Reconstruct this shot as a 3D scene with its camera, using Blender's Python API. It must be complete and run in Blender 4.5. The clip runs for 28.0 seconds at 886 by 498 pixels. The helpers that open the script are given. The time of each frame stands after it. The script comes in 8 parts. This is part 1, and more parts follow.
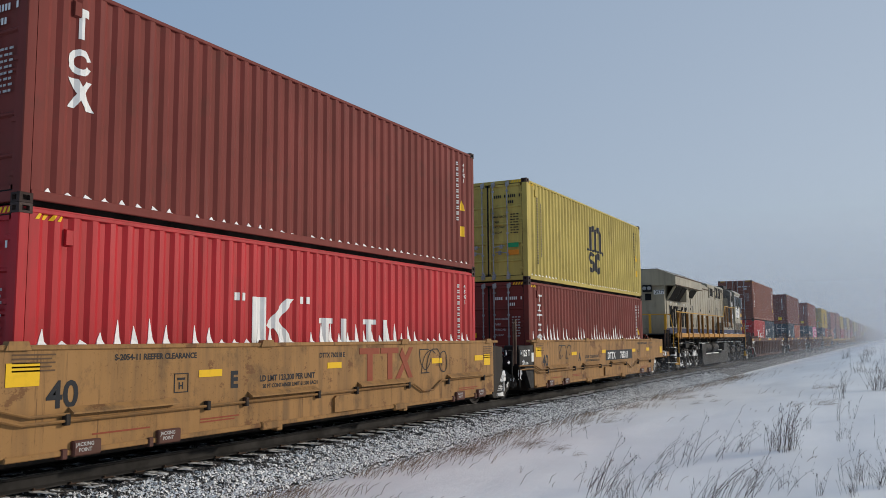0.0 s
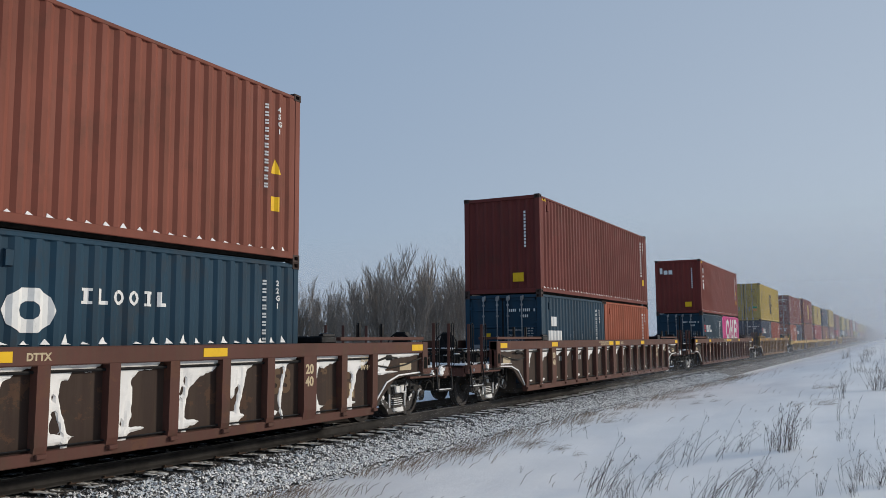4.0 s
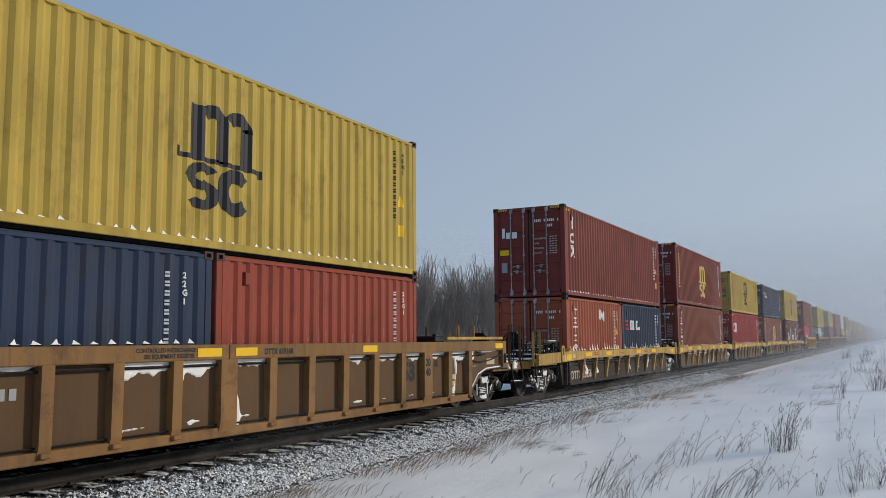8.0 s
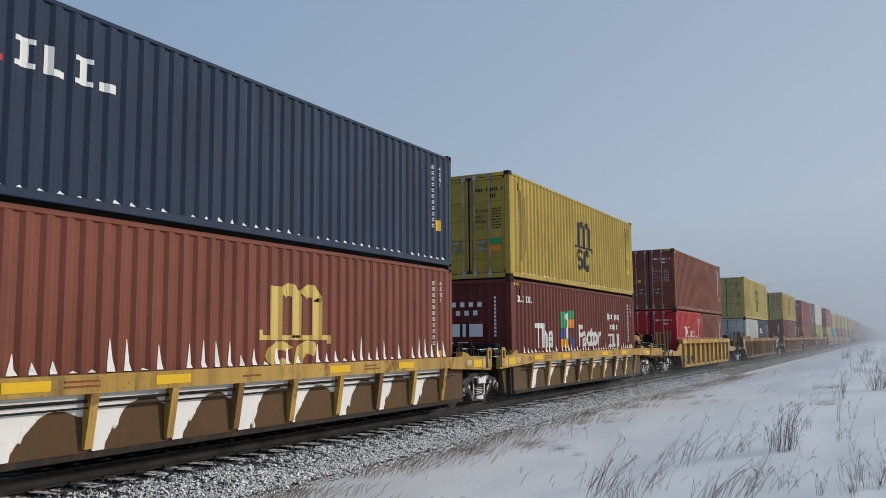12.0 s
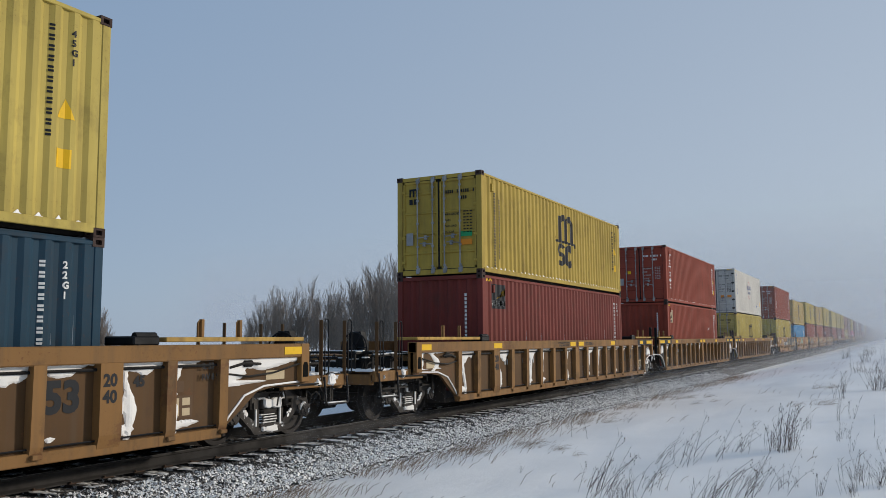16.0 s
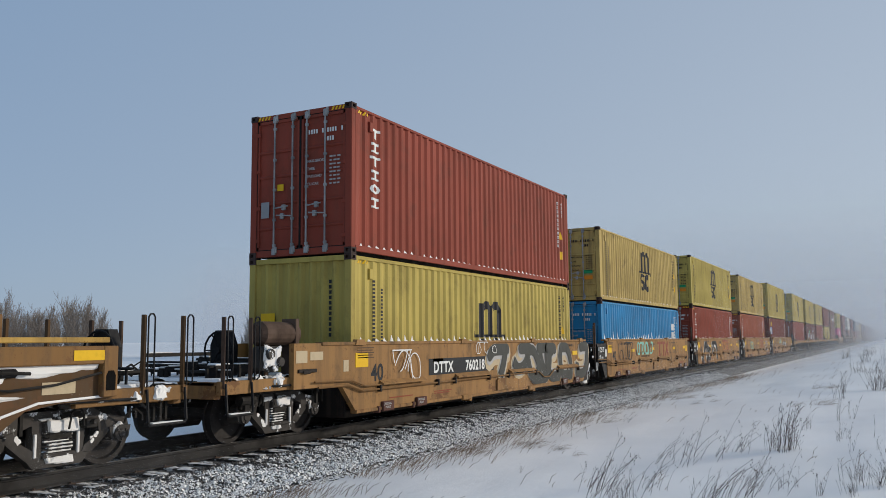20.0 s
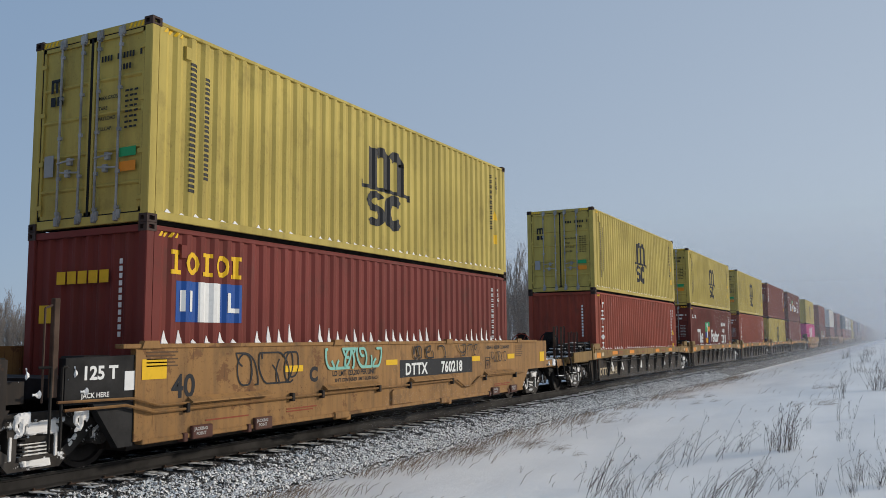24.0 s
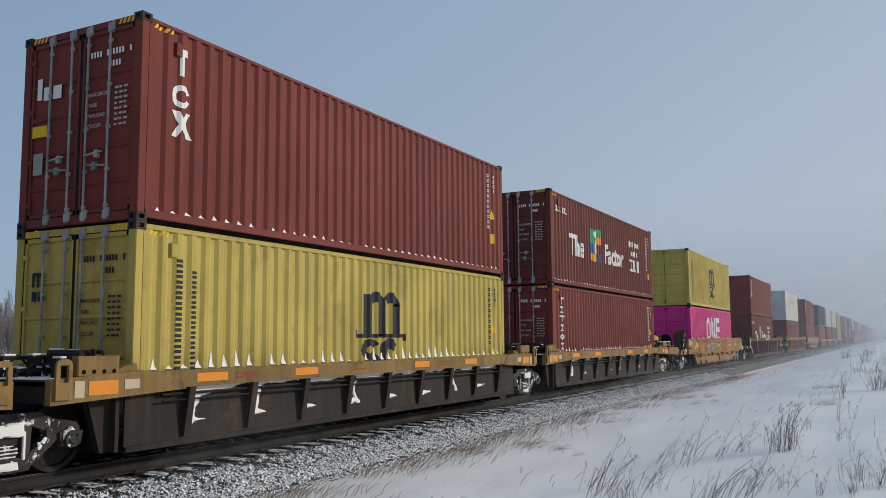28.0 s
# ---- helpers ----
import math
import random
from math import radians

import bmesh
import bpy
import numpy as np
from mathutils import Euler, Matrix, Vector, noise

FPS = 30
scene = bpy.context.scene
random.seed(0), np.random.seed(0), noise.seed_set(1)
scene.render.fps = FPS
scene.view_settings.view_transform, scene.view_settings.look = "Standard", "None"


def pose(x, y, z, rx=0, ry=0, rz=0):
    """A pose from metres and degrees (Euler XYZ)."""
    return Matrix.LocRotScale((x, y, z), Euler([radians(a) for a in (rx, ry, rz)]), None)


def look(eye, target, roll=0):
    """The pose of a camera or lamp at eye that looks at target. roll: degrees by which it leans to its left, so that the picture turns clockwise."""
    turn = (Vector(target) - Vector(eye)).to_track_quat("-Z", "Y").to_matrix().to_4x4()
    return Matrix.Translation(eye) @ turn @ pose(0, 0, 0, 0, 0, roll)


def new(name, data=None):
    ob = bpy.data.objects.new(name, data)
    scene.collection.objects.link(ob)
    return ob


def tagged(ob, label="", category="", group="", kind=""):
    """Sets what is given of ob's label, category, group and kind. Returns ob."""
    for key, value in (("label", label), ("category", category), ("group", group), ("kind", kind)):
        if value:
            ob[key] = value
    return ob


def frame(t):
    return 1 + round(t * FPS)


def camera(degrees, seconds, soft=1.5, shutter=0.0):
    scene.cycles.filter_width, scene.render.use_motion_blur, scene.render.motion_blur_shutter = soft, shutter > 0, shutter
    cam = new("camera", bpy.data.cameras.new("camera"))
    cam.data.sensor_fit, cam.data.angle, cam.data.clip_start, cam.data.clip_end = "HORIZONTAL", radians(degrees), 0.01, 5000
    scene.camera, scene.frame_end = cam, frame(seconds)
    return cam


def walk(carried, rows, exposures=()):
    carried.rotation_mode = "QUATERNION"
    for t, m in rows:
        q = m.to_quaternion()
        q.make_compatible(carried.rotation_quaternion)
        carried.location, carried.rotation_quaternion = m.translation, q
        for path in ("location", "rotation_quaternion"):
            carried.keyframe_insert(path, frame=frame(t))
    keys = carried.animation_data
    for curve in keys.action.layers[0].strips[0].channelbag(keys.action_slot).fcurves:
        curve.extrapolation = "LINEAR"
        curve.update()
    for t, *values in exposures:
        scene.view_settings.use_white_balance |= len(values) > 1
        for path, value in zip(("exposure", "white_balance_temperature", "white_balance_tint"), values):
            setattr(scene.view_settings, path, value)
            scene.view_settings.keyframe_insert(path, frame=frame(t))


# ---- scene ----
# ---- camera ----
SPEED = 16.643          # the train's pace along the track, metres a second
EYE = pose(10.036, 0.0, 1.58, 96.115, 0.446, 27.69)
cam = camera(55.14, 28.0, soft=0.7)
walk(cam, [(0.0, EYE), (28.0, EYE)])

# ---- light ----
SUN_AZ, SUN_EL = radians(46.0), radians(17.0)    # azimuth to the right of the track's far end
world = bpy.data.worlds.new("winter_sky")
scene.world = world
world.use_nodes = True
wn, wl = world.node_tree.nodes, world.node_tree.links
sky = wn.new("ShaderNodeTexSky")
sky.sky_type = 'NISHITA'
sky.sun_disc = False
sky.sun_elevation, sky.sun_rotation = SUN_EL, SUN_AZ
sky.altitude, sky.air_density, sky.dust_density, sky.ozone_density = 200, 1.0, 1.0, 3.0
# ice haze: a thin veil over the clear sky, paler towards the horizon and towards the sun
where = wn.new("ShaderNodeTexCoord")
toward = wn.new("ShaderNodeVectorMath")
toward.operation = 'DOT_PRODUCT'
HAZE_AZ = radians(55.0)         # the haze is palest over the open field
toward.inputs[1].default_value = (math.sin(HAZE_AZ) * 0.75, math.cos(HAZE_AZ) * 0.75, -0.9)
wl.new(where.outputs["Generated"], toward.inputs[0])
pale = wn.new("ShaderNodeMapRange")
pale.inputs["From Min"].default_value, pale.inputs["From Max"].default_value = -0.75, 0.45
wl.new(toward.outputs["Value"], pale.inputs["Value"])
haze = wn.new("ShaderNodeMix")
haze.data_type = 'RGBA'
haze.inputs[6].default_value = (2.1, 3.22, 4.9, 1)
haze.inputs[7].default_value = (4.6, 5.15, 5.85, 1)
wl.new(pale.outputs[0], haze.inputs[0])
veil = wn.new("ShaderNodeMix")
veil.data_type = 'RGBA'
veil.inputs[0].default_value = 0.85
wl.new(sky.outputs["Color"], veil.inputs[6])
wl.new(haze.outputs[2], veil.inputs[7])
wn["Background"].inputs["Strength"].default_value = 0.105
wl.new(veil.outputs[2], wn["Background"].inputs["Color"])
sun = new("sun", bpy.data.lights.new("sun", 'SUN'))
sun.data.energy, sun.data.angle, sun.data.color = 2.5, radians(3.0), (1.0, 0.90, 0.76)
SUN_DIR = Vector((math.sin(SUN_AZ) * math.cos(SUN_EL), math.cos(SUN_AZ) * math.cos(SUN_EL), math.sin(SUN_EL)))
sun.matrix_world = look(SUN_DIR * 100, (0, 0, 0))
scene.view_settings.exposure = 0.0
scene.cycles.transparent_max_bounces = 64


# ---- materials ----
class Nodes:
    """A small hand for building node materials."""

    def __init__(self, name):
        self.mat = bpy.data.materials.new(name)
        self.mat.use_nodes = True
        self.t = self.mat.node_tree
        self.bsdf = self.t.nodes["Principled BSDF"]
        tc = self.t.nodes.new("ShaderNodeTexCoord")
        oi = self.t.nodes.new("ShaderNodeObjectInfo")
        mul = self.t.nodes.new("ShaderNodeVectorMath")
        mul.operation = 'SCALE'
        mul.inputs[0].default_value = (31.0, 17.0, 23.0)
        self.t.links.new(oi.outputs["Random"], mul.inputs["Scale"])
        add = self.t.nodes.new("ShaderNodeVectorMath")
        self.t.links.new(tc.outputs["Object"], add.inputs[0])
        self.t.links.new(mul.outputs[0], add.inputs[1])
        self.co = add.outputs[0]
        self.plain = tc.outputs["Object"]
        self.random = oi.outputs["Random"]

    def link(self, a, b):
        self.t.links.new(a, b)

    def noise(self, scale, detail=3.0, rough=0.55, stretch=None, co=None, dist=0.0):
        co = co or self.co
        if stretch:
            m = self.t.nodes.new("ShaderNodeMapping")
            m.inputs["Scale"].default_value = stretch
            self.link(co, m.inputs["Vector"])
            co = m.outputs[0]
        n = self.t.nodes.new("ShaderNodeTexNoise")
        n.inputs["Scale"].default_value = scale
        n.inputs["Detail"].default_value = detail
        n.inputs["Roughness"].default_value = rough
        n.inputs["Distortion"].default_value = dist
        self.link(co, n.inputs["Vector"])
        return n.outputs["Fac"]

    def ramp(self, fac, lo, hi, a=0.0, b=1.0):
        r = self.t.nodes.new("ShaderNodeMapRange")
        r.inputs["From Min"].default_value, r.inputs["From Max"].default_value = lo, hi
        r.inputs["To Min"].default_value, r.inputs["To Max"].default_value = a, b
        self.link(fac, r.inputs["Value"])
        return r.outputs[0]

    def mix(self, fac, a, b):
        m = self.t.nodes.new("ShaderNodeMix")
        m.data_type = 'RGBA'
        for sock, v in ((m.inputs["Factor"], fac), (m.inputs["A"], a), (m.inputs["B"], b)):
            sock = [s for s in m.inputs if s.name == sock.name and (s.type == 'RGBA' or s.name == "Factor" and s.type == 'VALUE')][0]
            if isinstance(v, (tuple, list)):
                sock.default_value = (*v[:3], 1)
            elif isinstance(v, (int, float)):
                sock.default_value = v
            else:
                self.link(v, sock)
        return [o for o in m.outputs if o.type == 'RGBA'][0]

    def math(self, op, a, b):
        m = self.t.nodes.new("ShaderNodeMath")
        m.operation = op
        for s, v in zip(m.inputs, (a, b)):
            if isinstance(v, (int, float)):
                s.default_value = v
            else:
                self.link(v, s)
        return m.outputs[0]

    def bump(self, height, strength, distance=0.02):
        b = self.t.nodes.new("ShaderNodeBump")
        b.inputs["Strength"].default_value, b.inputs["Distance"].default_value = strength, distance
        self.link(height, b.inputs["Height"])
        self.link(b.outputs[0], self.bsdf.inputs["Normal"])

    def out(self, color=None, rough=None, metal=0.0):
        if color is not None:
            if isinstance(color, (tuple, list)):
                self.bsdf.inputs["Base Color"].default_value = (*color[:3], 1)
            else:
                self.link(color, self.bsdf.inputs["Base Color"])
        if rough is not None:
            if isinstance(rough, (int, float)):
                self.bsdf.inputs["Roughness"].default_value = rough
            else:
                self.link(rough, self.bsdf.inputs["Roughness"])
        self.bsdf.inputs["Metallic"].default_value = metal
        return self.mat


def shade(c, k):
    return tuple(min(1.0, v * k) for v in c)


def mat_paint(name, rgb, rough=0.6, dirt=(0.10, 0.075, 0.055), amount=0.3, rust=0.35, grime=0.3, metal=0.0, bare=0.0):
    """Weathered paint on steel: faded patches, streaks that run down, grime, specks of rust."""
    n = Nodes(name)
    broad = n.noise(0.55, 4)
    streak = n.noise(1.0, 4, 0.6, (5.0, 5.0, 0.35))
    patch = n.noise(1.7, 7, 0.72, (1.0, 1.0, 0.7))
    fine = n.noise(28.0, 3, 0.65)
    col = n.mix(n.ramp(broad, 0.3, 0.7), shade(rgb, 1.12), shade(rgb, 0.82))
    col = n.mix(n.ramp(n.random, 0, 1, 0, 0.25), col, shade(rgb, 0.75))
    col = n.mix(n.ramp(streak, 0.46, 0.72, 0, amount), col, dirt)
    col = n.mix(n.ramp(patch, 0.54, 0.68, 0, grime), col, shade(dirt, 0.55))
    col = n.mix(n.math('MULTIPLY', n.ramp(fine, 0.60, 0.70), n.ramp(broad, 0.42, 0.62, 0, rust)), col, (0.11, 0.045, 0.02))
    if bare:
        # paint worn through in sharp-edged spots, with thin rust runs below
        chip = n.noise(1.3, 8, 0.75, (1.0, 0.7, 1.0))
        col = n.mix(n.ramp(chip, 0.585, 0.60, 0, bare), col, (0.135, 0.062, 0.03))
        col = n.mix(n.ramp(chip, 0.66, 0.675, 0, bare), col, (0.03, 0.024, 0.02))
        col = n.mix(n.ramp(n.noise(1.0, 6, 0.7, (11.0, 11.0, 0.6)), 0.60, 0.68, 0, bare), col, (0.085, 0.045, 0.025))
    n.bump(n.math('ADD', fine, n.math('MULTIPLY', patch, 2.0)), 0.12, 0.005)
    n.bsdf.inputs["Specular IOR Level"].default_value = 0.13 if rough > 0.35 else 0.22
    return n.out(col, n.ramp(streak, 0.3, 0.7, rough, min(1, rough + 0.2)), metal)


def mat_steel(name, rgb, rough=0.6, metal=0.0, snow=0.0, rust=(0.10, 0.06, 0.04)):
    n = Nodes(name)
    a, b = n.noise(2.2, 5, 0.65), n.noise(40, 3)
    col = n.mix(n.ramp(a, 0.35, 0.68), shade(rgb, 1.3), shade(rgb, 0.6))
    col = n.mix(n.ramp(b, 0.6, 0.75, 0, 0.4), col, rust)
    if snow:
        col = n.mix(n.ramp(n.noise(5.0, 6, 0.7), 0.60 - 0.15 * snow, 0.64 - 0.1 * snow), col, (0.78, 0.79, 0.80))
    n.bump(b, 0.3, 0.004)
    n.bsdf.inputs["Specular IOR Level"].default_value = 0.2
    return n.out(col, n.ramp(a, 0.3, 0.7, rough, min(1, rough + 0.25)), metal)


def mat_flat(name, rgb, rough=0.55, wear=0.25):
    """Lettering and plates: thin paint that has chipped a little."""
    n = Nodes(name)
    col = n.mix(n.ramp(n.noise(9.0, 5, 0.7), 0.5, 0.75, 0, wear), rgb, shade(rgb, 0.45))
    n.bsdf.inputs["Specular IOR Level"].default_value = 0.12
    return n.out(col, rough)


PAINT = {
    "maroon": mat_paint("maroon_paint", (0.18, 0.040, 0.033), amount=0.2),
    "brown": mat_paint("brown_paint", (0.205, 0.067, 0.046), amount=0.22),
    "dark_maroon": mat_paint("dark_maroon_paint", (0.140, 0.034, 0.029), amount=0.2),
    "rust_red": mat_paint("rust_red_paint", (0.27, 0.057, 0.036), amount=0.2),
    "orange": mat_paint("orange_red_paint", (0.33, 0.085, 0.045)),
    "red": mat_paint("red_paint", (0.44, 0.026, 0.032), rough=0.4, grime=0.15),
    "faded_red": mat_paint("faded_red_paint", (0.30, 0.034, 0.036)),
    "yellow": mat_paint("yellow_paint", (0.475, 0.37, 0.098), amount=0.25),
    "gold": mat_paint("golden_yellow_paint", (0.43, 0.305, 0.062), amount=0.3),
    "ochre": mat_paint("ochre_paint", (0.50, 0.36, 0.12), amount=0.45, rust=1.0, grime=0.45),
    "navy": mat_paint("navy_paint", (0.026, 0.042, 0.078), amount=0.15),
    "dark_blue": mat_paint("dark_blue_paint", (0.018, 0.050, 0.080), amount=0.15),
    "blue": mat_paint("blue_paint", (0.022, 0.23, 0.47), rough=0.4),
    "magenta": mat_paint("magenta_paint", (0.62, 0.045, 0.23), rough=0.4),
    "white": mat_paint("white_paint", (0.54, 0.52, 0.475), amount=0.08, rust=0.15, grime=0.12),
    "cream": mat_paint("cream_paint", (0.55, 0.56, 0.50), amount=0.3),
    "car_tan": mat_paint("freight_tan_paint", (0.325, 0.176, 0.066), amount=0.5, rust=0.8, grime=0.6, bare=0.7),
    "car_brown": mat_paint("freight_brown_paint", (0.105, 0.046, 0.036), amount=0.4, rust=0.5, grime=0.4, bare=0.3),
    "car_ochre": mat_paint("freight_ochre_paint", (0.235, 0.125, 0.046), amount=0.5, rust=0.7, grime=0.6, bare=0.5),
    "car_yellow": mat_paint("freight_yellow_paint", (0.47, 0.29, 0.075), amount=0.5, rust=0.9, grime=0.6, bare=0.6),
    "loco_grey": mat_paint("locomotive_grey_paint", (0.33, 0.288, 0.205), rough=0.30, amount=0.30, rust=0.5, grime=0.35),
    "loco_blue": mat_paint("locomotive_blue_paint", (0.018, 0.026, 0.075), rough=0.45, amount=0.06, grime=0.1),
    "loco_yellow": mat_paint("locomotive_yellow_paint", (0.58, 0.30, 0.03), rough=0.45, amount=0.2),
    "loco_sill": mat_paint("rusted_orange_sill_paint", (0.52, 0.235, 0.03), rough=0.45, amount=0.35, rust=0.9, grime=0.35, bare=0.35),
    "loco_post": mat_paint("rusted_stanchion_paint", (0.23, 0.098, 0.018), rough=0.5, amount=0.5, rust=1.0, grime=0.5),
    "car_worn": mat_paint("worn_freight_yellow_paint", (0.25, 0.155, 0.055), amount=0.55, rust=1.0, grime=0.75, bare=0.6),
}
BLACK = mat_steel("black_ironwork", (0.010, 0.010, 0.011), 0.55, rust=(0.03, 0.026, 0.022))
IRON = mat_steel("grimy_iron", (0.019, 0.017, 0.015), 0.65, rust=(0.05, 0.036, 0.028))
ICED = mat_steel("snow_caked_iron", (0.050, 0.045, 0.041), 0.75, 0, 0.06)
GALV = mat_steel("galvanised_steel", (0.30, 0.30, 0.295), 0.5, 0.2)
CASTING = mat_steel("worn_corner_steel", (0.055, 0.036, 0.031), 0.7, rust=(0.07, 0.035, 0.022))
RUBBER = mat_steel("door_seal_rubber", (0.012, 0.012, 0.012), 0.8, rust=(0.02, 0.018, 0.016))
RAIL = mat_steel("grimy_rail_steel", (0.030, 0.028, 0.027), 0.75, rust=(0.035, 0.028, 0.024))
RUSTY = mat_steel("rusty_steel", (0.085, 0.055, 0.04), 0.75)
WHEEL = mat_steel("wheel_steel", (0.024, 0.021, 0.020), 0.55, 0.2, rust=(0.05, 0.04, 0.033))
TREAD = mat_steel("polished_rail_head", (0.20, 0.19, 0.18), 0.35, 0.7)
# ribbed cars' side sheets: road dirt, with rib shade darkened into the colour
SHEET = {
    "car_brown": mat_paint("grimed_shaded_brown", (0.040, 0.025, 0.020), amount=0.4, rust=0.4, grime=0.5, bare=0.3),
    "car_ochre": mat_paint("grimed_shaded_ochre", (0.105, 0.058, 0.026), amount=0.5, rust=0.6, grime=0.5, bare=0.5),
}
# near-black for pan sides, well floors, pipe clips and the worn cars' ribs
CHORD_DARK = mat_paint("near_black_side_sheet", (0.024, 0.020, 0.018), amount=0.4, rust=0.5, grime=0.5, bare=0.3)
INK = {
    "white": mat_flat("white_lettering", (0.72, 0.72, 0.70)),
    "faded": mat_flat("faded_white_lettering", (0.42, 0.41, 0.40)),
    "black": mat_flat("black_lettering", (0.020, 0.022, 0.026)),
    "yellow": mat_flat("reflective_yellow", (0.75, 0.45, 0.02)),
    "gold": mat_flat("gold_lettering", (0.62, 0.45, 0.13)),
    "blue": mat_flat("blue_lettering", (0.02, 0.08, 0.30)),
    "charcoal": mat_flat("charcoal_spray_paint", (0.055, 0.057, 0.052)),
    "navy": mat_flat("navy_lettering", (0.028, 0.030, 0.095)),
    "rust": mat_flat("rust_red_lettering", (0.25, 0.06, 0.03)),
    "red": mat_flat("red_lettering", (0.55, 0.03, 0.04)),
    "green": mat_flat("green_lettering", (0.03, 0.30, 0.12)),
    "grey": mat_flat("grey_lettering", (0.30, 0.30, 0.30)),
    "teal": mat_flat("teal_spray_paint", (0.22, 0.48, 0.40)),
    "cream": mat_flat("cream_lettering", (0.50, 0.40, 0.26)),
    "dim": mat_flat("faded_tan_lettering", (0.105, 0.062, 0.035)),
    "orange": mat_flat("orange_lettering", (0.70, 0.25, 0.03)),
}


def mat_snow(name, rgb=(0.90, 0.885, 0.86), ground=False):
    n = Nodes(name)
    a = n.noise(0.35, 5, 0.6, None, n.plain)
    b = n.noise(6.0, 5, 0.6, (1.0, 0.4, 1.0), n.plain)
    c = n.noise(90.0, 3, 0.6, None, n.plain)
    col = n.mix(n.ramp(a, 0.35, 0.65), rgb, shade(rgb, 0.93))
    if ground:
        d = n.noise(1.1, 6, 0.7, (1.0, 0.35, 1.0), n.plain)
        col = n.mix(n.ramp(d, 0.62, 0.80, 0, 0.18), col, (0.62, 0.60, 0.57))
    n.bump(n.math('ADD', b, n.math('MULTIPLY', c, 0.25)), 0.28 if ground else 0.5, 0.04 if ground else 0.02)
    return n.out(col, 0.7)


SNOW = mat_snow("packed_snow")
CAKED = mat_snow("dirty_packed_snow", (0.80, 0.785, 0.76))
SNOW_GROUND = mat_snow("wind_blown_snow", (0.90, 0.885, 0.86), True)


def mat_glass(name):
    n = Nodes(name)
    n.bsdf.inputs["Transmission Weight"].default_value = 0.6
    n.bsdf.inputs["IOR"].default_value = 1.5
    return n.out((0.02, 0.022, 0.025), 0.04)


def mat_shade_black(name):
    """Near-black for screens, and for openings whose inner shade is put into the colour."""
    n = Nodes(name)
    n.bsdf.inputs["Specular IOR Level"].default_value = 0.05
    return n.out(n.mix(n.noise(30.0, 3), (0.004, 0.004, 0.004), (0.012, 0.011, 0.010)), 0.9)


STAINED = mat_steel("stained_bare_steel", (0.115, 0.108, 0.10), 0.45, 0.4, rust=(0.10, 0.07, 0.05))
SHADE_BLACK = mat_shade_black("black_screens_and_shade")
GLASS = mat_glass("cab_window_glass")


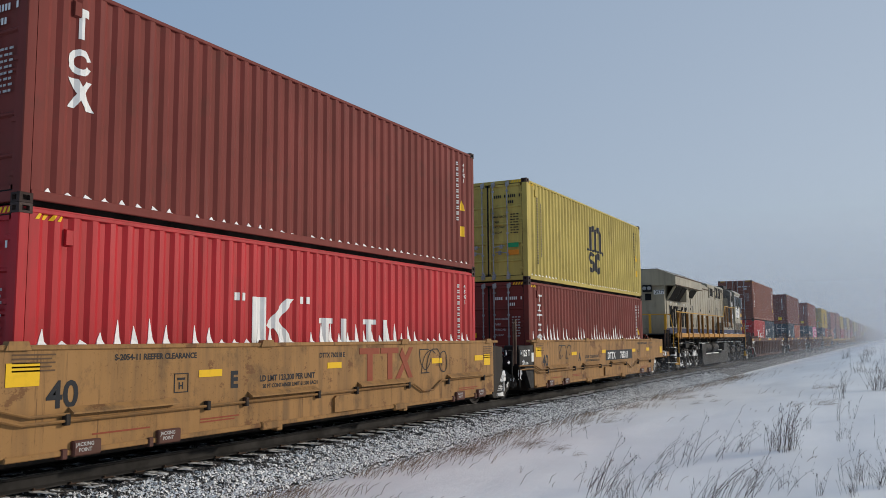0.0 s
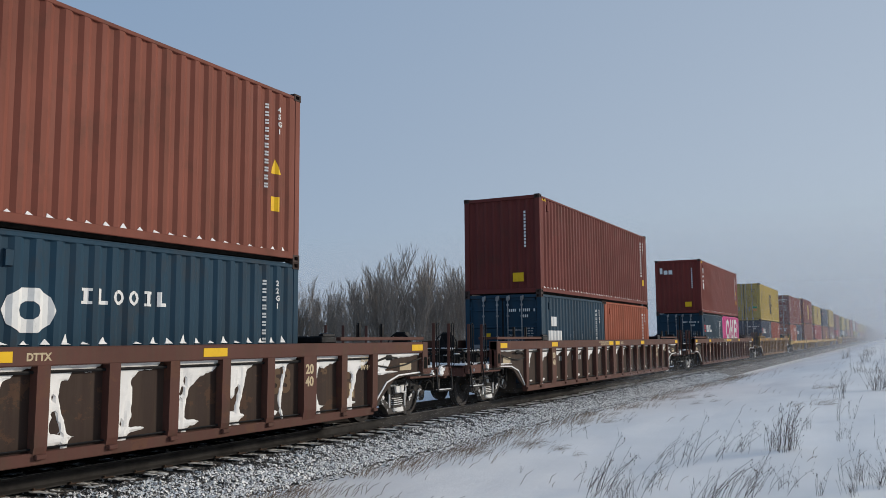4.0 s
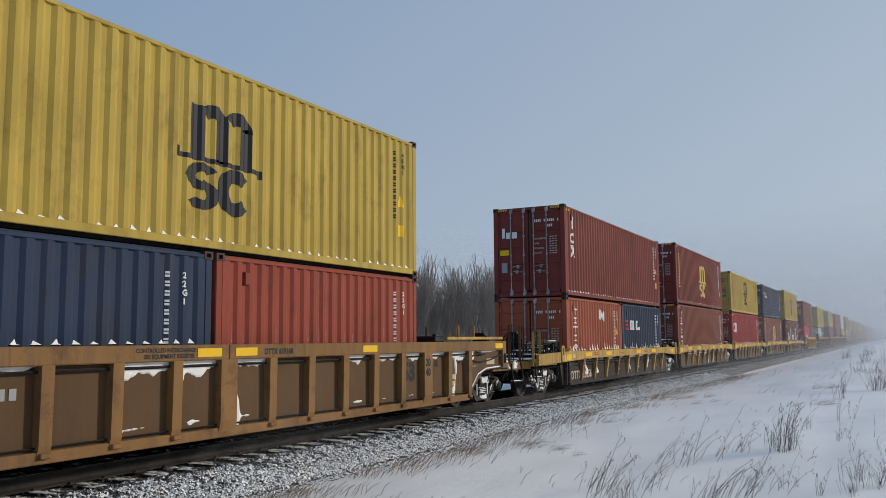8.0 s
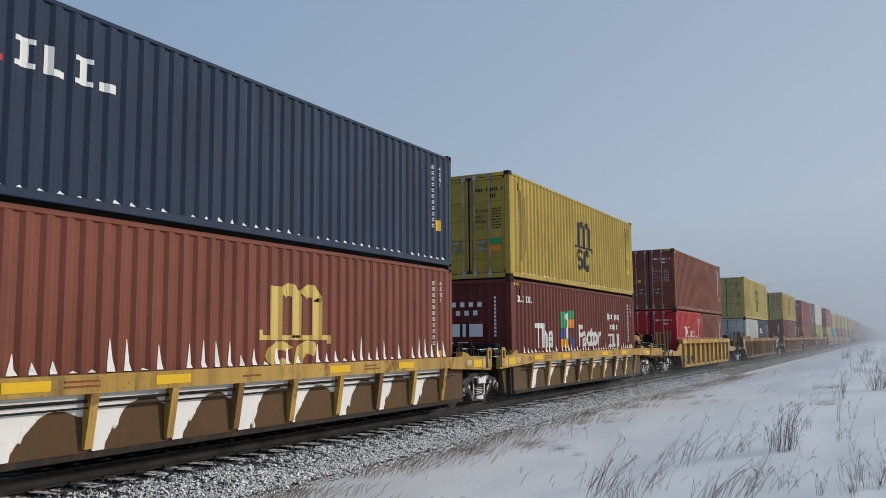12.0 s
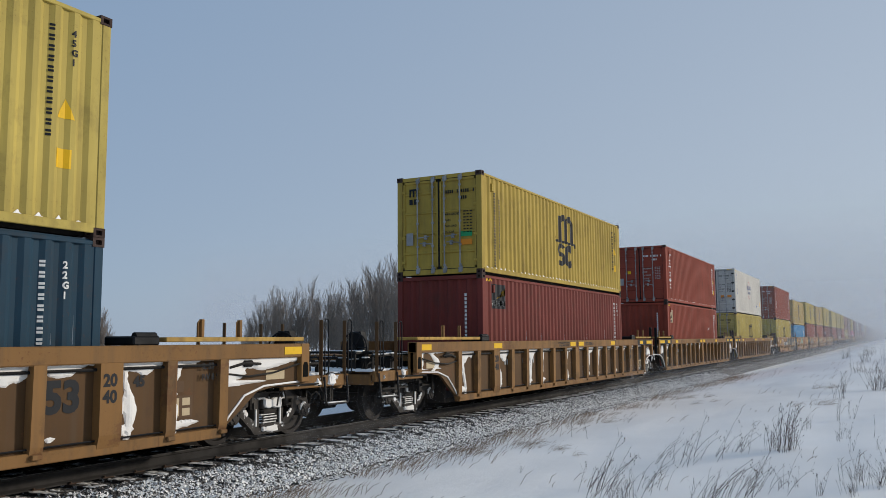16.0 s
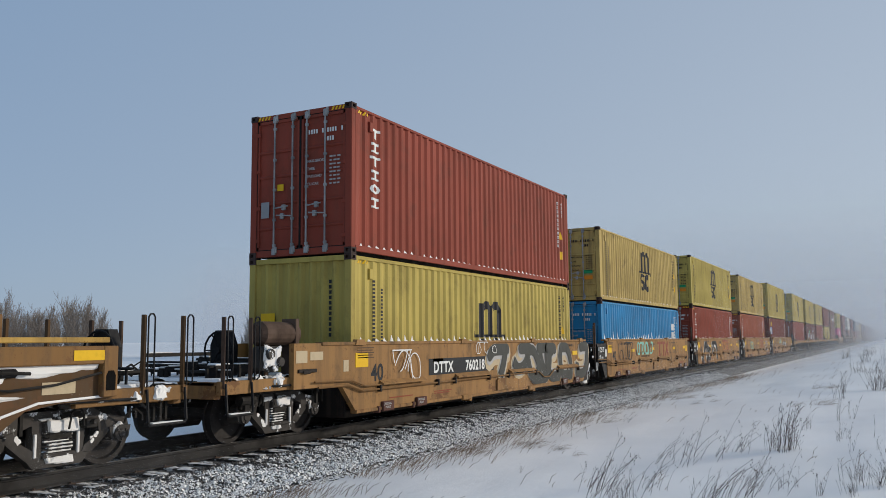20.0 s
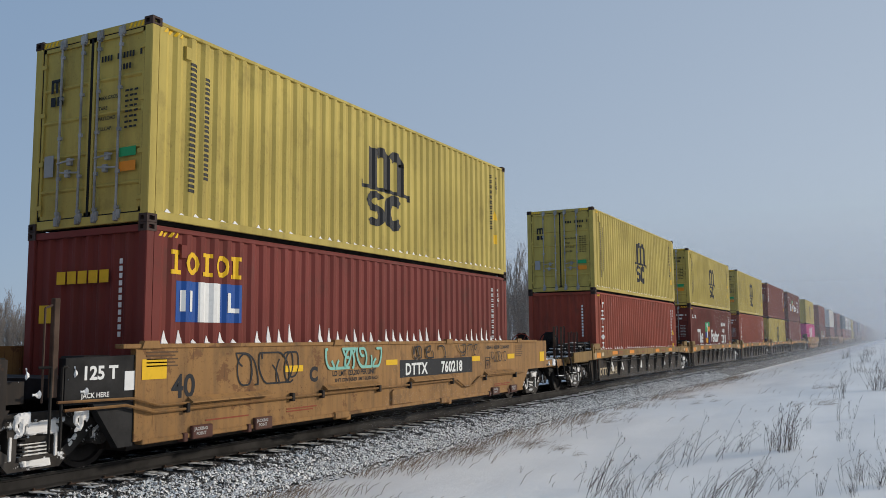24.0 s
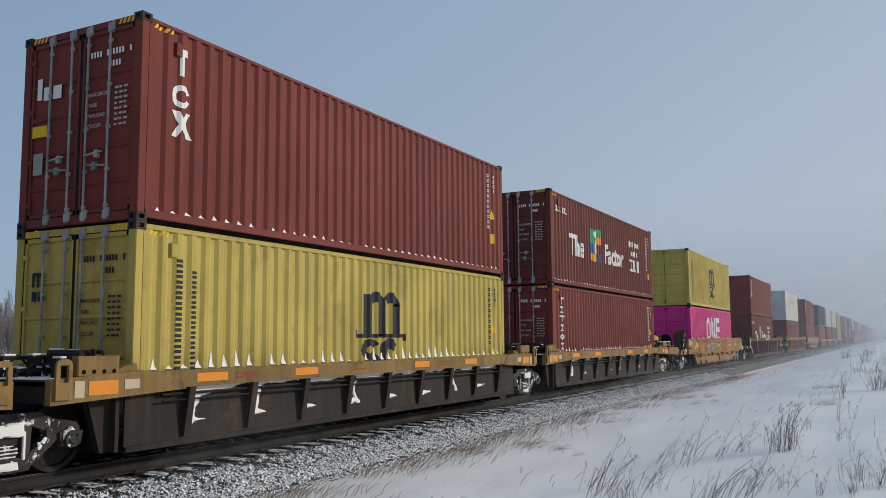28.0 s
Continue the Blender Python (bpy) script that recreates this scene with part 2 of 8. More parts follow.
# ---- mesh kit ----
class Mb:
    """Collects solid pieces into one mesh."""

    def __init__(self):
        self.v, self.f = [], []

    def convex(self, vs, fs):
        c = [sum(p[i] for p in vs) / len(vs) for i in range(3)]
        base = len(self.v)
        for f in fs:
            a, b, d = (vs[f[i]] for i in (0, 1, 2))
            u, w = [b[i] - a[i] for i in range(3)], [d[i] - b[i] for i in range(3)]
            nx = (u[1] * w[2] - u[2] * w[1], u[2] * w[0] - u[0] * w[2], u[0] * w[1] - u[1] * w[0])
            m = [sum(vs[k][i] for k in f) / len(f) - c[i] for i in range(3)]
            if sum(p * q for p, q in zip(nx, m)) < 0:
                f = f[::-1]
            self.f.append([base + k for k in f])
        self.v.extend(vs)
        return self

    def box(self, x0, x1, y0, y1, z0, z1, c=0.0):
        if not c:
            vs = [(x, y, z) for x in (x0, x1) for y in (y0, y1) for z in (z0, z1)]
            return self.convex(vs, [(0, 1, 3, 2), (4, 5, 7, 6), (0, 1, 5, 4), (2, 3, 7, 6), (0, 2, 6, 4), (1, 3, 7, 5)])
        vs, at = [], {}
        for i, (x, sx) in enumerate(((x0, 1), (x1, -1))):
            for j, (y, sy) in enumerate(((y0, 1), (y1, -1))):
                for k, (z, sz) in enumerate(((z0, 1), (z1, -1))):
                    for ax, p in enumerate(((x, y + sy * c, z + sz * c), (x + sx * c, y, z + sz * c), (x + sx * c, y + sy * c, z))):
                        at[i, j, k, ax] = len(vs)
                        vs.append(p)
        q = ((0, 0), (0, 1), (1, 1), (1, 0))
        fs = []
        for s in (0, 1):
            fs += [[at[s, a, b, 0] for a, b in q], [at[a, s, b, 1] for a, b in q], [at[a, b, s, 2] for a, b in q]]
        for a in (0, 1):
            for b in (0, 1):
                fs += [[at[0, a, b, 1], at[1, a, b, 1], at[1, a, b, 2], at[0, a, b, 2]],
                       [at[a, 0, b, 0], at[a, 1, b, 0], at[a, 1, b, 2], at[a, 0, b, 2]],
                       [at[a, b, 0, 0], at[a, b, 1, 0], at[a, b, 1, 1], at[a, b, 0, 1]]]
                fs += [[at[a, b, k, 0], at[a, b, k, 1], at[a, b, k, 2]] for k in (0, 1)]
        return self.convex(vs, fs)

    def prism(self, pts, axis, a, b):
        """An outline drawn across an axis and drawn out from a to b: across x it is (y, z), across y (x, z), across z (x, y)."""
        area = sum(p[0] * q[1] - q[0] * p[1] for p, q in zip(pts, pts[1:] + pts[:1]))
        if (area < 0) != (axis == 'y'):
            pts = pts[::-1]
        if a > b:
            a, b = b, a
        put = {'x': lambda p, t: (t, p[0], p[1]), 'y': lambda p, t: (p[0], t, p[1]), 'z': lambda p, t: (p[0], p[1], t)}[axis]
        base, n = len(self.v), len(pts)
        self.v += [put(p, a) for p in pts] + [put(p, b) for p in pts]
        self.f.append([base + i for i in reversed(range(n))])
        self.f.append([base + n + i for i in range(n)])
        self.f += [[base + i, base + (i + 1) % n, base + n + (i + 1) % n, base + n + i] for i in range(n)]
        return self

    def tube(self, p, q, r, r2=None, n=8):
        p, q = Vector(p), Vector(q)
        r2 = r if r2 is None else r2
        d = (q - p).normalized()
        u = d.cross((0, 0, 1) if abs(d.z) < 0.9 else (1, 0, 0)).normalized()
        w = d.cross(u)
        vs = []
        for c, rr in ((p, r), (q, r2)):
            for i in range(n):
                t = 2 * math.pi * i / n
                vs.append(tuple(c + rr * (math.cos(t) * u + math.sin(t) * w)))
        fs = [list(range(n)), list(range(n, 2 * n))] + [[i, (i + 1) % n, n + (i + 1) % n, n + i] for i in range(n)]
        return self.convex(vs, fs)

    def rod(self, pts, r, n=6):
        for p, q in zip(pts, pts[1:]):
            self.tube(p, q, r, None, n)
        return self

    def lathe(self, prof, c, n=20):
        """A profile of (x, radius) turned about the x axis through c."""
        base, m = len(self.v), len(prof)
        for i in range(n):
            t = 2 * math.pi * i / n
            self.v += [(c[0] + x, c[1] + r * math.cos(t), c[2] + r * math.sin(t)) for x, r in prof]
        for i in range(n):
            j = (i + 1) % n
            self.f += [[base + i * m + k, base + i * m + k + 1, base + j * m + k + 1, base + j * m + k] for k in range(m - 1)]
        return self

    def mesh(self, name):
        me = bpy.data.meshes.new(name)
        me.from_pydata(self.v, [], self.f)
        me.materials.append(None)
        return me


MADE = {}


def once(key, make):
    """The mesh of that key, made once and shared."""
    if key not in MADE:
        m = make()
        MADE[key] = m.mesh(key[0] if isinstance(key, tuple) else key) if isinstance(m, Mb) else m
    return MADE[key]


def part(name, mesh, material, parent, label="", at=(0, 0, 0), kind="", turn=0.0):
    if isinstance(mesh, Mb):
        mesh = mesh.mesh(name)
    ob = new(name, mesh)
    ob.material_slots[0].link = 'OBJECT'
    ob.material_slots[0].material = material
    ob.parent, ob.location = parent, at
    if turn:
        ob.rotation_euler = (0, 0, turn)
    return tagged(ob, label=label, kind=kind)


def thing(name, label, category, group="", kind=""):
    ob = new(name)
    ob.empty_display_size = 0.1
    return tagged(ob, label, category, group, kind)


RIDES = []              # (thing, its place along the train, height) for the train's motion
ROLLS = []              # (wheelset, place in its truck, radius)


# ---- the ground ----
def lie(x, y):
    """Height of the snow at a place."""
    a = abs(x)
    if a < 1.55:
        z = -0.24
    elif a < 2.5:
        z = -0.24 - (a - 1.55) / 0.95 * 0.22
    elif a < 10:
        z = -0.46 + 0.26 * ((a - 2.5) / 7.5) ** 0.8
    else:
        z = -0.20 - 0.25 * min(1, (a - 10) / 12)
    if x > 3.2:
        z += min(0.75, 0.02 * max(0.0, y - 12.0)) * min(1, (x - 3.2) / 5.0)
    if a > 2.3:
        k = min(1, (a - 2.3) / 1.2)
        z += k * (0.075 * noise.noise((x * 0.45, y * 0.16, 0.3)) + 0.022 * noise.noise((x * 1.6, y * 0.6, 4.0)) + 0.025 * noise.noise((x * 0.9, y * 0.33, 9.0)))
    return z


def build_ground():
    def steps(lo, hi, near, grow):
        out, d = [lo], near
        while out[-1] < hi:
            out.append(out[-1] + d)
            d *= grow
        return out
    right = steps(2.7, 16, 0.14, 1.012) + [20, 30, 60, 150, 400, 1500, 3500]
    xs = sorted([-v for v in right if v > 3.0] + [-2.9, -1.55, -0.8, 0, 0.8, 1.55, 2.0, 2.3, 2.5] + right)
    ys = [-3500, -1200, -300, -80, -20, -5] + steps(0, 60, 0.16, 1.010) + [70, 85, 105, 130, 170, 230, 320, 500, 900, 1800, 3500]
    vs = [(x, y, lie(x, y)) for y in ys for x in xs]
    w = len(xs)
    fs = [(j * w + i, j * w + i + 1, (j + 1) * w + i + 1, (j + 1) * w + i) for j in range(len(ys) - 1) for i in range(w - 1)]
    me = bpy.data.meshes.new("ground")
    me.from_pydata(vs, [], fs)
    me.materials.append(SNOW_GROUND)
    me.polygons.foreach_set("use_smooth", [True] * len(fs))
    tagged(new("ground", me), "wind-packed snow field with low drifts beside the track", "snow", kind="structure")


build_ground()


def mat_stone(name):
    n = Nodes(name)
    g = n.t.nodes.new("ShaderNodeNewGeometry")
    isl = g.outputs["Random Per Island"]
    fine = n.noise(35.0, 4, 0.65, None, n.plain)
    col = n.mix(isl, (0.016, 0.015, 0.014), (0.10, 0.090, 0.080))
    col = n.mix(n.ramp(fine, 0.45, 0.7, 0, 0.5), col, (0.11, 0.10, 0.095))
    sep = n.t.nodes.new("ShaderNodeSeparateXYZ")
    n.link(g.outputs["True Normal"], sep.inputs[0])
    drift = n.noise(7.0, 5, 0.7, None, n.plain)
    wide = n.noise(2.2, 4, 0.6, None, n.plain)
    px = n.t.nodes.new("ShaderNodeSeparateXYZ")
    n.link(n.plain, px.inputs[0])
    drift = n.math('ADD', drift, n.math('ADD', n.ramp(wide, 0.35, 0.65, -0.10, 0.10), n.ramp(px.outputs["X"], 1.2, 2.35, -0.17, 0.17)))
    dust = n.math('MULTIPLY', n.ramp(sep.outputs["Z"], 0.0, 0.22), n.ramp(drift, 0.40, 0.46))
    col = n.mix(dust, col, (0.93, 0.91, 0.87))
    n.bump(fine, 0.5, 0.01)
    return n.out(col, 0.85)


STONE = mat_stone("crushed_stone")


def mat_bed(name):
    """Ballast too far off to tell stone from stone."""
    n = Nodes(name)
    v = n.t.nodes.new("ShaderNodeTexVoronoi")
    v.inputs["Scale"].default_value = 16.0
    n.link(n.plain, v.inputs["Vector"])
    sep = n.t.nodes.new("ShaderNodeSeparateColor")
    n.link(v.outputs["Color"], sep.inputs[0])
    fine = n.noise(7.0, 6, 0.75, None, n.plain)
    col = n.mix(sep.outputs[0], (0.03, 0.029, 0.028), (0.13, 0.125, 0.12))
    col = n.mix(n.ramp(fine, 0.53, 0.60, 0, 0.8), col, (0.93, 0.91, 0.87))
    n.bump(v.outputs["Distance"], 1.0, 0.04)
    return n.out(col, 0.85)


BED = mat_bed("ballast_bed")
TIMBER = mat_steel("creosoted_timber", (0.045, 0.038, 0.034), 0.85, 0, 0.35)


def build_track():
    m = Mb()
    m.prism([(-2.6, -0.7), (2.6, -0.7), (2.45, -0.435), (1.6, -0.215), (-1.6, -0.215), (-2.45, -0.435)], 'y', -40, 1500)
    bed = part("ballast", m, BED, None, "crushed grey stone ballast dusted with snow under the rails")
    tagged(bed, category="ballast", kind="structure")
    rng = np.random.default_rng(5)
    count = 78000
    y = 3.0 + 44.0 * rng.random(count) ** 1.5
    x = 0.85 + 1.6 * rng.random(count)
    far = rng.random(count) < 0.12
    x[far] = 2.25 + 0.5 * rng.random(far.sum()) ** 1.6
    inner = rng.random(count) < 0.08
    x[inner] = rng.uniform(-0.65, 0.65, inner.sum())
    top = np.where(x < 1.33, -0.25, np.where(x < 1.6, -0.21, -0.21 - (x - 1.6) * 0.255))
    top = np.where(x > 2.5, -0.45 + (x - 2.5) * 0.03, top)
    size = 0.011 + 0.014 * rng.random(count)
    cube = np.array([(1, 0, 0), (-1, 0, 0), (0, 1, 0), (0, -1, 0), (0, 0, 1), (0, 0, -1)], float)
    tris = np.array([(0, 2, 4), (2, 1, 4), (1, 3, 4), (3, 0, 4), (2, 0, 5), (1, 2, 5), (3, 1, 5), (0, 3, 5)])
    pts = 1.35 * cube[None] * rng.uniform(0.6, 1.2, (count, 6, 1)) + rng.uniform(-.3, .3, (count, 6, 3))
    pts *= rng.uniform(0.6, 1.25, (count, 1, 3))
    q = rng.normal(size=(count, 4))
    q /= np.linalg.norm(q, axis=1, keepdims=True)
    w, a, b, c = q.T
    rot = np.stack([1 - 2 * (b * b + c * c), 2 * (a * b - c * w), 2 * (a * c + b * w), 2 * (a * b + c * w), 1 - 2 * (a * a + c * c),
                    2 * (b * c - a * w), 2 * (a * c - b * w), 2 * (b * c + a * w), 1 - 2 * (a * a + b * b)], 1).reshape(-1, 3, 3)
    pts = np.einsum('nij,nkj->nki', rot, pts) * size[:, None, None]
    pts += np.stack([x, y, top + size * rng.uniform(-0.3, 0.9, count)], 1)[:, None]
    faces = (tris[None] + 6 * np.arange(count)[:, None, None]).reshape(-1, 3)
    me = bpy.data.meshes.new("ballast_stones")
    me.from_pydata(pts.reshape(-1, 3).tolist(), [], faces.tolist())
    me.materials.append(STONE)
    tagged(new("ballast_stones", me), "loose angular grey ballast stones with snow between them", "stones", kind="stuff")
    for s, name in ((1, "rail"), (-1, "rail")):
        prof = [(-.07, -.18), (.07, -.18), (.07, -.165), (.012, -.14), (.012, -.04), (.036, -.03), (.036, -.006), (.028, 0), (-.028, 0), (-.036, -.006), (-.036, -.03), (-.012, -.04), (-.012, -.14), (-.07, -.165)]
        m = Mb().prism([(px + s * 0.753, pz) for px, pz in prof], 'y', -40, 1500)
        r = part(name, m, RAIL, None, "rust-brown steel rail on wooden sleepers")
        tagged(r, category="rail", kind="structure")
        part("running_surface", Mb().box(s * 0.753 - .027, s * 0.753 + .027, -40, 1500, 0.0, 0.003), TREAD, r, "worn bright railhead")
    tie = Mb().box(-1.3, 1.3, -0.115, 0.115, -0.36, -0.183, 0.012).mesh("sleeper")
    plate = Mb().box(-.1, .1, -.09, .09, -.183, -.172, 0.004).tube((-.085, .06, -.172), (-.085, .06, -.150), .014, .02, 6).tube((.085, -.06, -.172), (.085, -.06, -.150), .014, .02, 6).mesh("tie_plate")
    cap = []
    for k in range(5):
        m = Mb()
        random.seed(40 + k)
        for j in range(9):
            cx, cy, r = random.uniform(0.92, 1.3), random.uniform(-0.1, 0.1), random.uniform(0.03, 0.11)
            m.convex([(cx + r * math.cos(t) * random.uniform(.7, 1.5), cy + 0.7 * r * math.sin(t) * random.uniform(.6, 1.3), -0.183) for t in [i * math.pi / 4 for i in range(8)]]
                     + [(cx + 0.5 * r * math.cos(t), cy + 0.4 * r * math.sin(t), -0.183 + 0.007) for t in [i * math.pi / 4 for i in range(8)]],
                     [list(range(8, 16))] + [[i, (i + 1) % 8, 8 + (i + 1) % 8, 8 + i] for i in range(8)])
        cap.append(m.mesh("snow"))
    far = Mb()
    for i in range(330):
        yy = -6 + i * 0.52
        if i < 190:
            t = part("sleeper", tie, TIMBER, bed, at=(0, yy, 0))
            if 14 < i < 110:
                if i < 44:
                    part("tie_plate", plate, RUSTY, t, at=(0.753, 0, 0))
                part("snow", cap[i * 7 % 5], SNOW, t, "crust of snow on the sleeper end", kind="stuff")
        else:
            far.box(-1.3, 1.3, yy - .115, yy + .115, -.36, -.183)
    part("far_sleepers", far, TIMBER, bed, kind="stuff")


build_track()


# ---- bare trees beyond the track ----
def mat_bark(name, rgb):
    n = Nodes(name)
    a = n.noise(3.0, 4)
    return n.out(n.mix(n.math('MULTIPLY', n.ramp(a, 0.3, 0.7), 1.0), rgb, shade(rgb, 0.55)), 0.9)


BARK = mat_bark("grey_bark", (0.27, 0.23, 0.19))
TWIG = mat_bark("brown_twigs", (0.31, 0.255, 0.21))


def grow(seed, height, spread):
    """A leafless poplar: a tapered stem, rising limbs, and fine twigs."""
    rnd = random.Random(seed)
    wood, twigs = Mb(), Mb()

    def limb(p, d, length, r, depth):
        n = 3 if depth < 2 else 2
        if depth == 3:
            q = p + d * length
            u = d.orthogonal().normalized() * max(r, 0.011)
            w = d.cross(u)
            b = len(twigs.v)
            twigs.v += [tuple(p + u), tuple(p - u * .5 + w * .87), tuple(p - u * .5 - w * .87), tuple(q)]
            twigs.f += [[b, b + 1, b + 3], [b + 1, b + 2, b + 3], [b + 2, b, b + 3]]
            return
        for i in range(n):
            q = p + d * (length / n)
            r2 = r * (0.78 if i < n - 1 else 0.5)
            (wood if depth < 2 else twigs).tube(p, q, max(r, 0.013), max(r2, 0.011), 4 if depth == 0 else 3)
            kids = (6, 3, 3, 0)[depth]
            if depth == 0 and i == 0:
                kids = 4
            for _ in range(kids):
                a = rnd.uniform(0, 2 * math.pi)
                out = Vector((math.cos(a), math.sin(a), rnd.uniform(0.7, 1.7))).normalized()
                d2 = (d * 0.75 + out * spread).normalized()
                limb(p.lerp(q, rnd.uniform(0.3, 1)), d2, length * rnd.uniform(0.26, 0.48), r2 * 0.66, depth + 1)
            p, r = q, r2
            d = (d + Vector((rnd.uniform(-.07, .07), rnd.uniform(-.07, .07), 0.12))).normalized()
    for k in range(rnd.choice((2, 3, 3))):
        a = rnd.uniform(0, 6.28)
        limb(Vector((rnd.uniform(-1.3, 1.3), rnd.uniform(-1.3, 1.3), -0.4)), Vector((0.05 * math.cos(a), 0.05 * math.sin(a), 1)).normalized(), height * rnd.uniform(0.62, 0.98), 0.024 + 0.0034 * height, 0)
    return wood.mesh("trunk"), twigs.mesh("crown")


def build_trees():
    kinds = [grow(11 + k, 6.5 + 0.5 * (k % 4), 0.70 + 0.06 * (k % 3)) for k in range(7)]
    bushes = [grow(31 + k, 4.6 + 0.4 * k, 0.95) for k in range(4)]
    rnd = random.Random(3)
    # angle to the left of the track (degrees) and how tall the wood stands there
    for lo, hi, dist, n, tall in ((48.8, 57.5, 118, 56, 1.0), (34.0, 41.0, 105, 30, .92), (20.5, 35.0, 100, 72, 1.2)):
        for i in range(n):
            f = (i + rnd.random()) / n
            az, d = radians(lo + (hi - lo) * f), dist * rnd.uniform(0.92, 1.25)
            edge = min(1.0, 0.45 + 3.0 * min(f, 1 - f)) if lo != 20.5 else min(1.0, 0.6 + 3 * (1 - f))
            wood, crown = bushes[rnd.randrange(4)] if lo == 48.8 else kinds[rnd.randrange(7)]
            t = thing("tree", "leafless grey poplar in a thicket beyond the track", "tree", "bare trees beyond the track")
            part("trunk", wood, BARK, t)
            part("crown", crown, TWIG, t, "bare brown twigs")
            x, y = 10.0 - d * math.sin(az), d * math.cos(az)
            t.matrix_basis = pose(x, y, lie(x, y), 0, 0, rnd.uniform(0, 360)) @ Matrix.Scale(tall * edge * rnd.uniform(0.75, 1.12) * d / dist, 4)


build_trees()


# ---- dry weeds in the snow ----
STRAW = mat_bark("dry_straw", (0.30, 0.20, 0.12))
STALK = mat_bark("dead_brown_stalks", (0.105, 0.070, 0.054))


def mesh_weed(seed, stems, lean, heads, wide=0.16, droop=0.03):
    """A dead plant of unit height: bent stalks with side twigs and, in a second mesh, seed heads and curled leaves."""
    rnd = random.Random(seed)
    m, h = Mb(), Mb()
    for i in range(stems):
        p = Vector((rnd.uniform(-wide, wide), rnd.uniform(-wide, wide), -.06))
        d = Vector((lean * rnd.uniform(.1, 1.5) + rnd.uniform(-.16, .16), lean * .3 * rnd.random() + rnd.uniform(-.45, .45), 1)).normalized()
        tall = rnd.uniform(.35, 1.1)
        r = rnd.uniform(.0040, .0070)
        for k in range(6):
            q = p + d * tall / 6
            m.tube(p, q, r, r * .85, 3)
            if k > 0 and stems < 20:
                for _ in range(rnd.choice((0, 1, 1, 2)) if heads else rnd.choice((0, 0, 1))):
                    e = (d + Vector((rnd.uniform(-.7, .9), rnd.uniform(-.7, .7), rnd.uniform(-.1, .5)))).normalized()
                    t = p.lerp(q, rnd.random()) + e * rnd.uniform(.06, .2)
                    m.tube(p.lerp(q, .5), t, r * .6, r * .4, 3)
                    if heads and rnd.random() < .5:
                        a = rnd.uniform(.004, .008)
                        h.box(t.x - a, t.x + a, t.y - a, t.y + a, t.z - a, t.z + a * 1.3, a * .4)
            p, r = q, r * .85
            d = (d + Vector((lean * .14, 0, -droop * (1 + k))) + Vector((rnd.uniform(-.13, .13), rnd.uniform(-.13, .13), 0))).normalized()
        if heads:
            for _ in range(3):
                a = rnd.uniform(.005, .009)
                h.box(p.x - a, p.x + a, p.y - a, p.y + a, p.z - a * 1.4, p.z + a * 1.4, a * .4)
                p = p + Vector((rnd.uniform(-.04, .04), rnd.uniform(-.04, .04), -.04))
    return m.mesh("stalks"), h.mesh("seed_heads") if heads else None


# where the plants stand: place, height in metres, how many of them, how far they spread
STANDING = [(8.43, 14.52, .78, 6, .22), (8.24, 14.68, .62, 2, .1), (8.84, 24.3, .85, 2, .15), (8.97, 26.1, .72, 2, .2), (9.26, 10.5, .34, 2, .12), (8.89, 11.0, .32, 2, .1),
            (8.52, 17.4, .36, 2, .15), (9.60, 14.6, .30, 2, .2), (9.05, 15.9, .38, 3, .3), (5.15, 11.8, .15, 1, .1), (9.2, 19.0, .5, 2, .3)]
LEANING = [(6.74, 10.4, .78, 4, .34), (7.35, 10.5, .66, 3, .25), (7.07, 13.3, .55, 3, .35), (7.49, 13.5, .70, 3, .38), (7.74, 14.3, .50, 4, .22), (8.01, 10.15, .58, 3, .2),
           (8.37, 10.26, .66, 6, .34), (8.56, 10.9, .55, 4, .3), (4.69, 19.1, .28, 2, .2), (7.05, 10.0, .45, 2, .2), (6.4, 12.5, .3, 1, .2)]
TUFTS = [(3.35, 13.5, .45, 4, .5), (4.24, 14.8, .42, 4, .5), (5.0, 14.05, .30, 3, .35), (8.2, 22.3, .42, 3, .4), (8.1, 27.3, .40, 3, .5), (3.9, 19.5, .40, 3, .5), (4.5, 27.0, .38, 4, .8),
         (3.2, 22.0, .36, 3, .6), (5.3, 24.6, .30, 2, .3)]
BUSHES = [(7.16, 9.75, .42, 2, .12), (9.75, 11.5, .42, 4, .25), (9.56, 10.8, .26, 2, .15), (9.78, 27.1, .8, 3, .3), (9.46, 44.4, .7, 4, .6), (8.9, 52.0, .6, 5, 1.6), (9.1, 36.0, .55, 3, .5)]
LONE = [(4.14, 16.15, 1.02), (4.40, 16.13, .72), (4.79, 15.9, .58), (9.68, 16.3, .95), (3.77, 15.6, .55)]


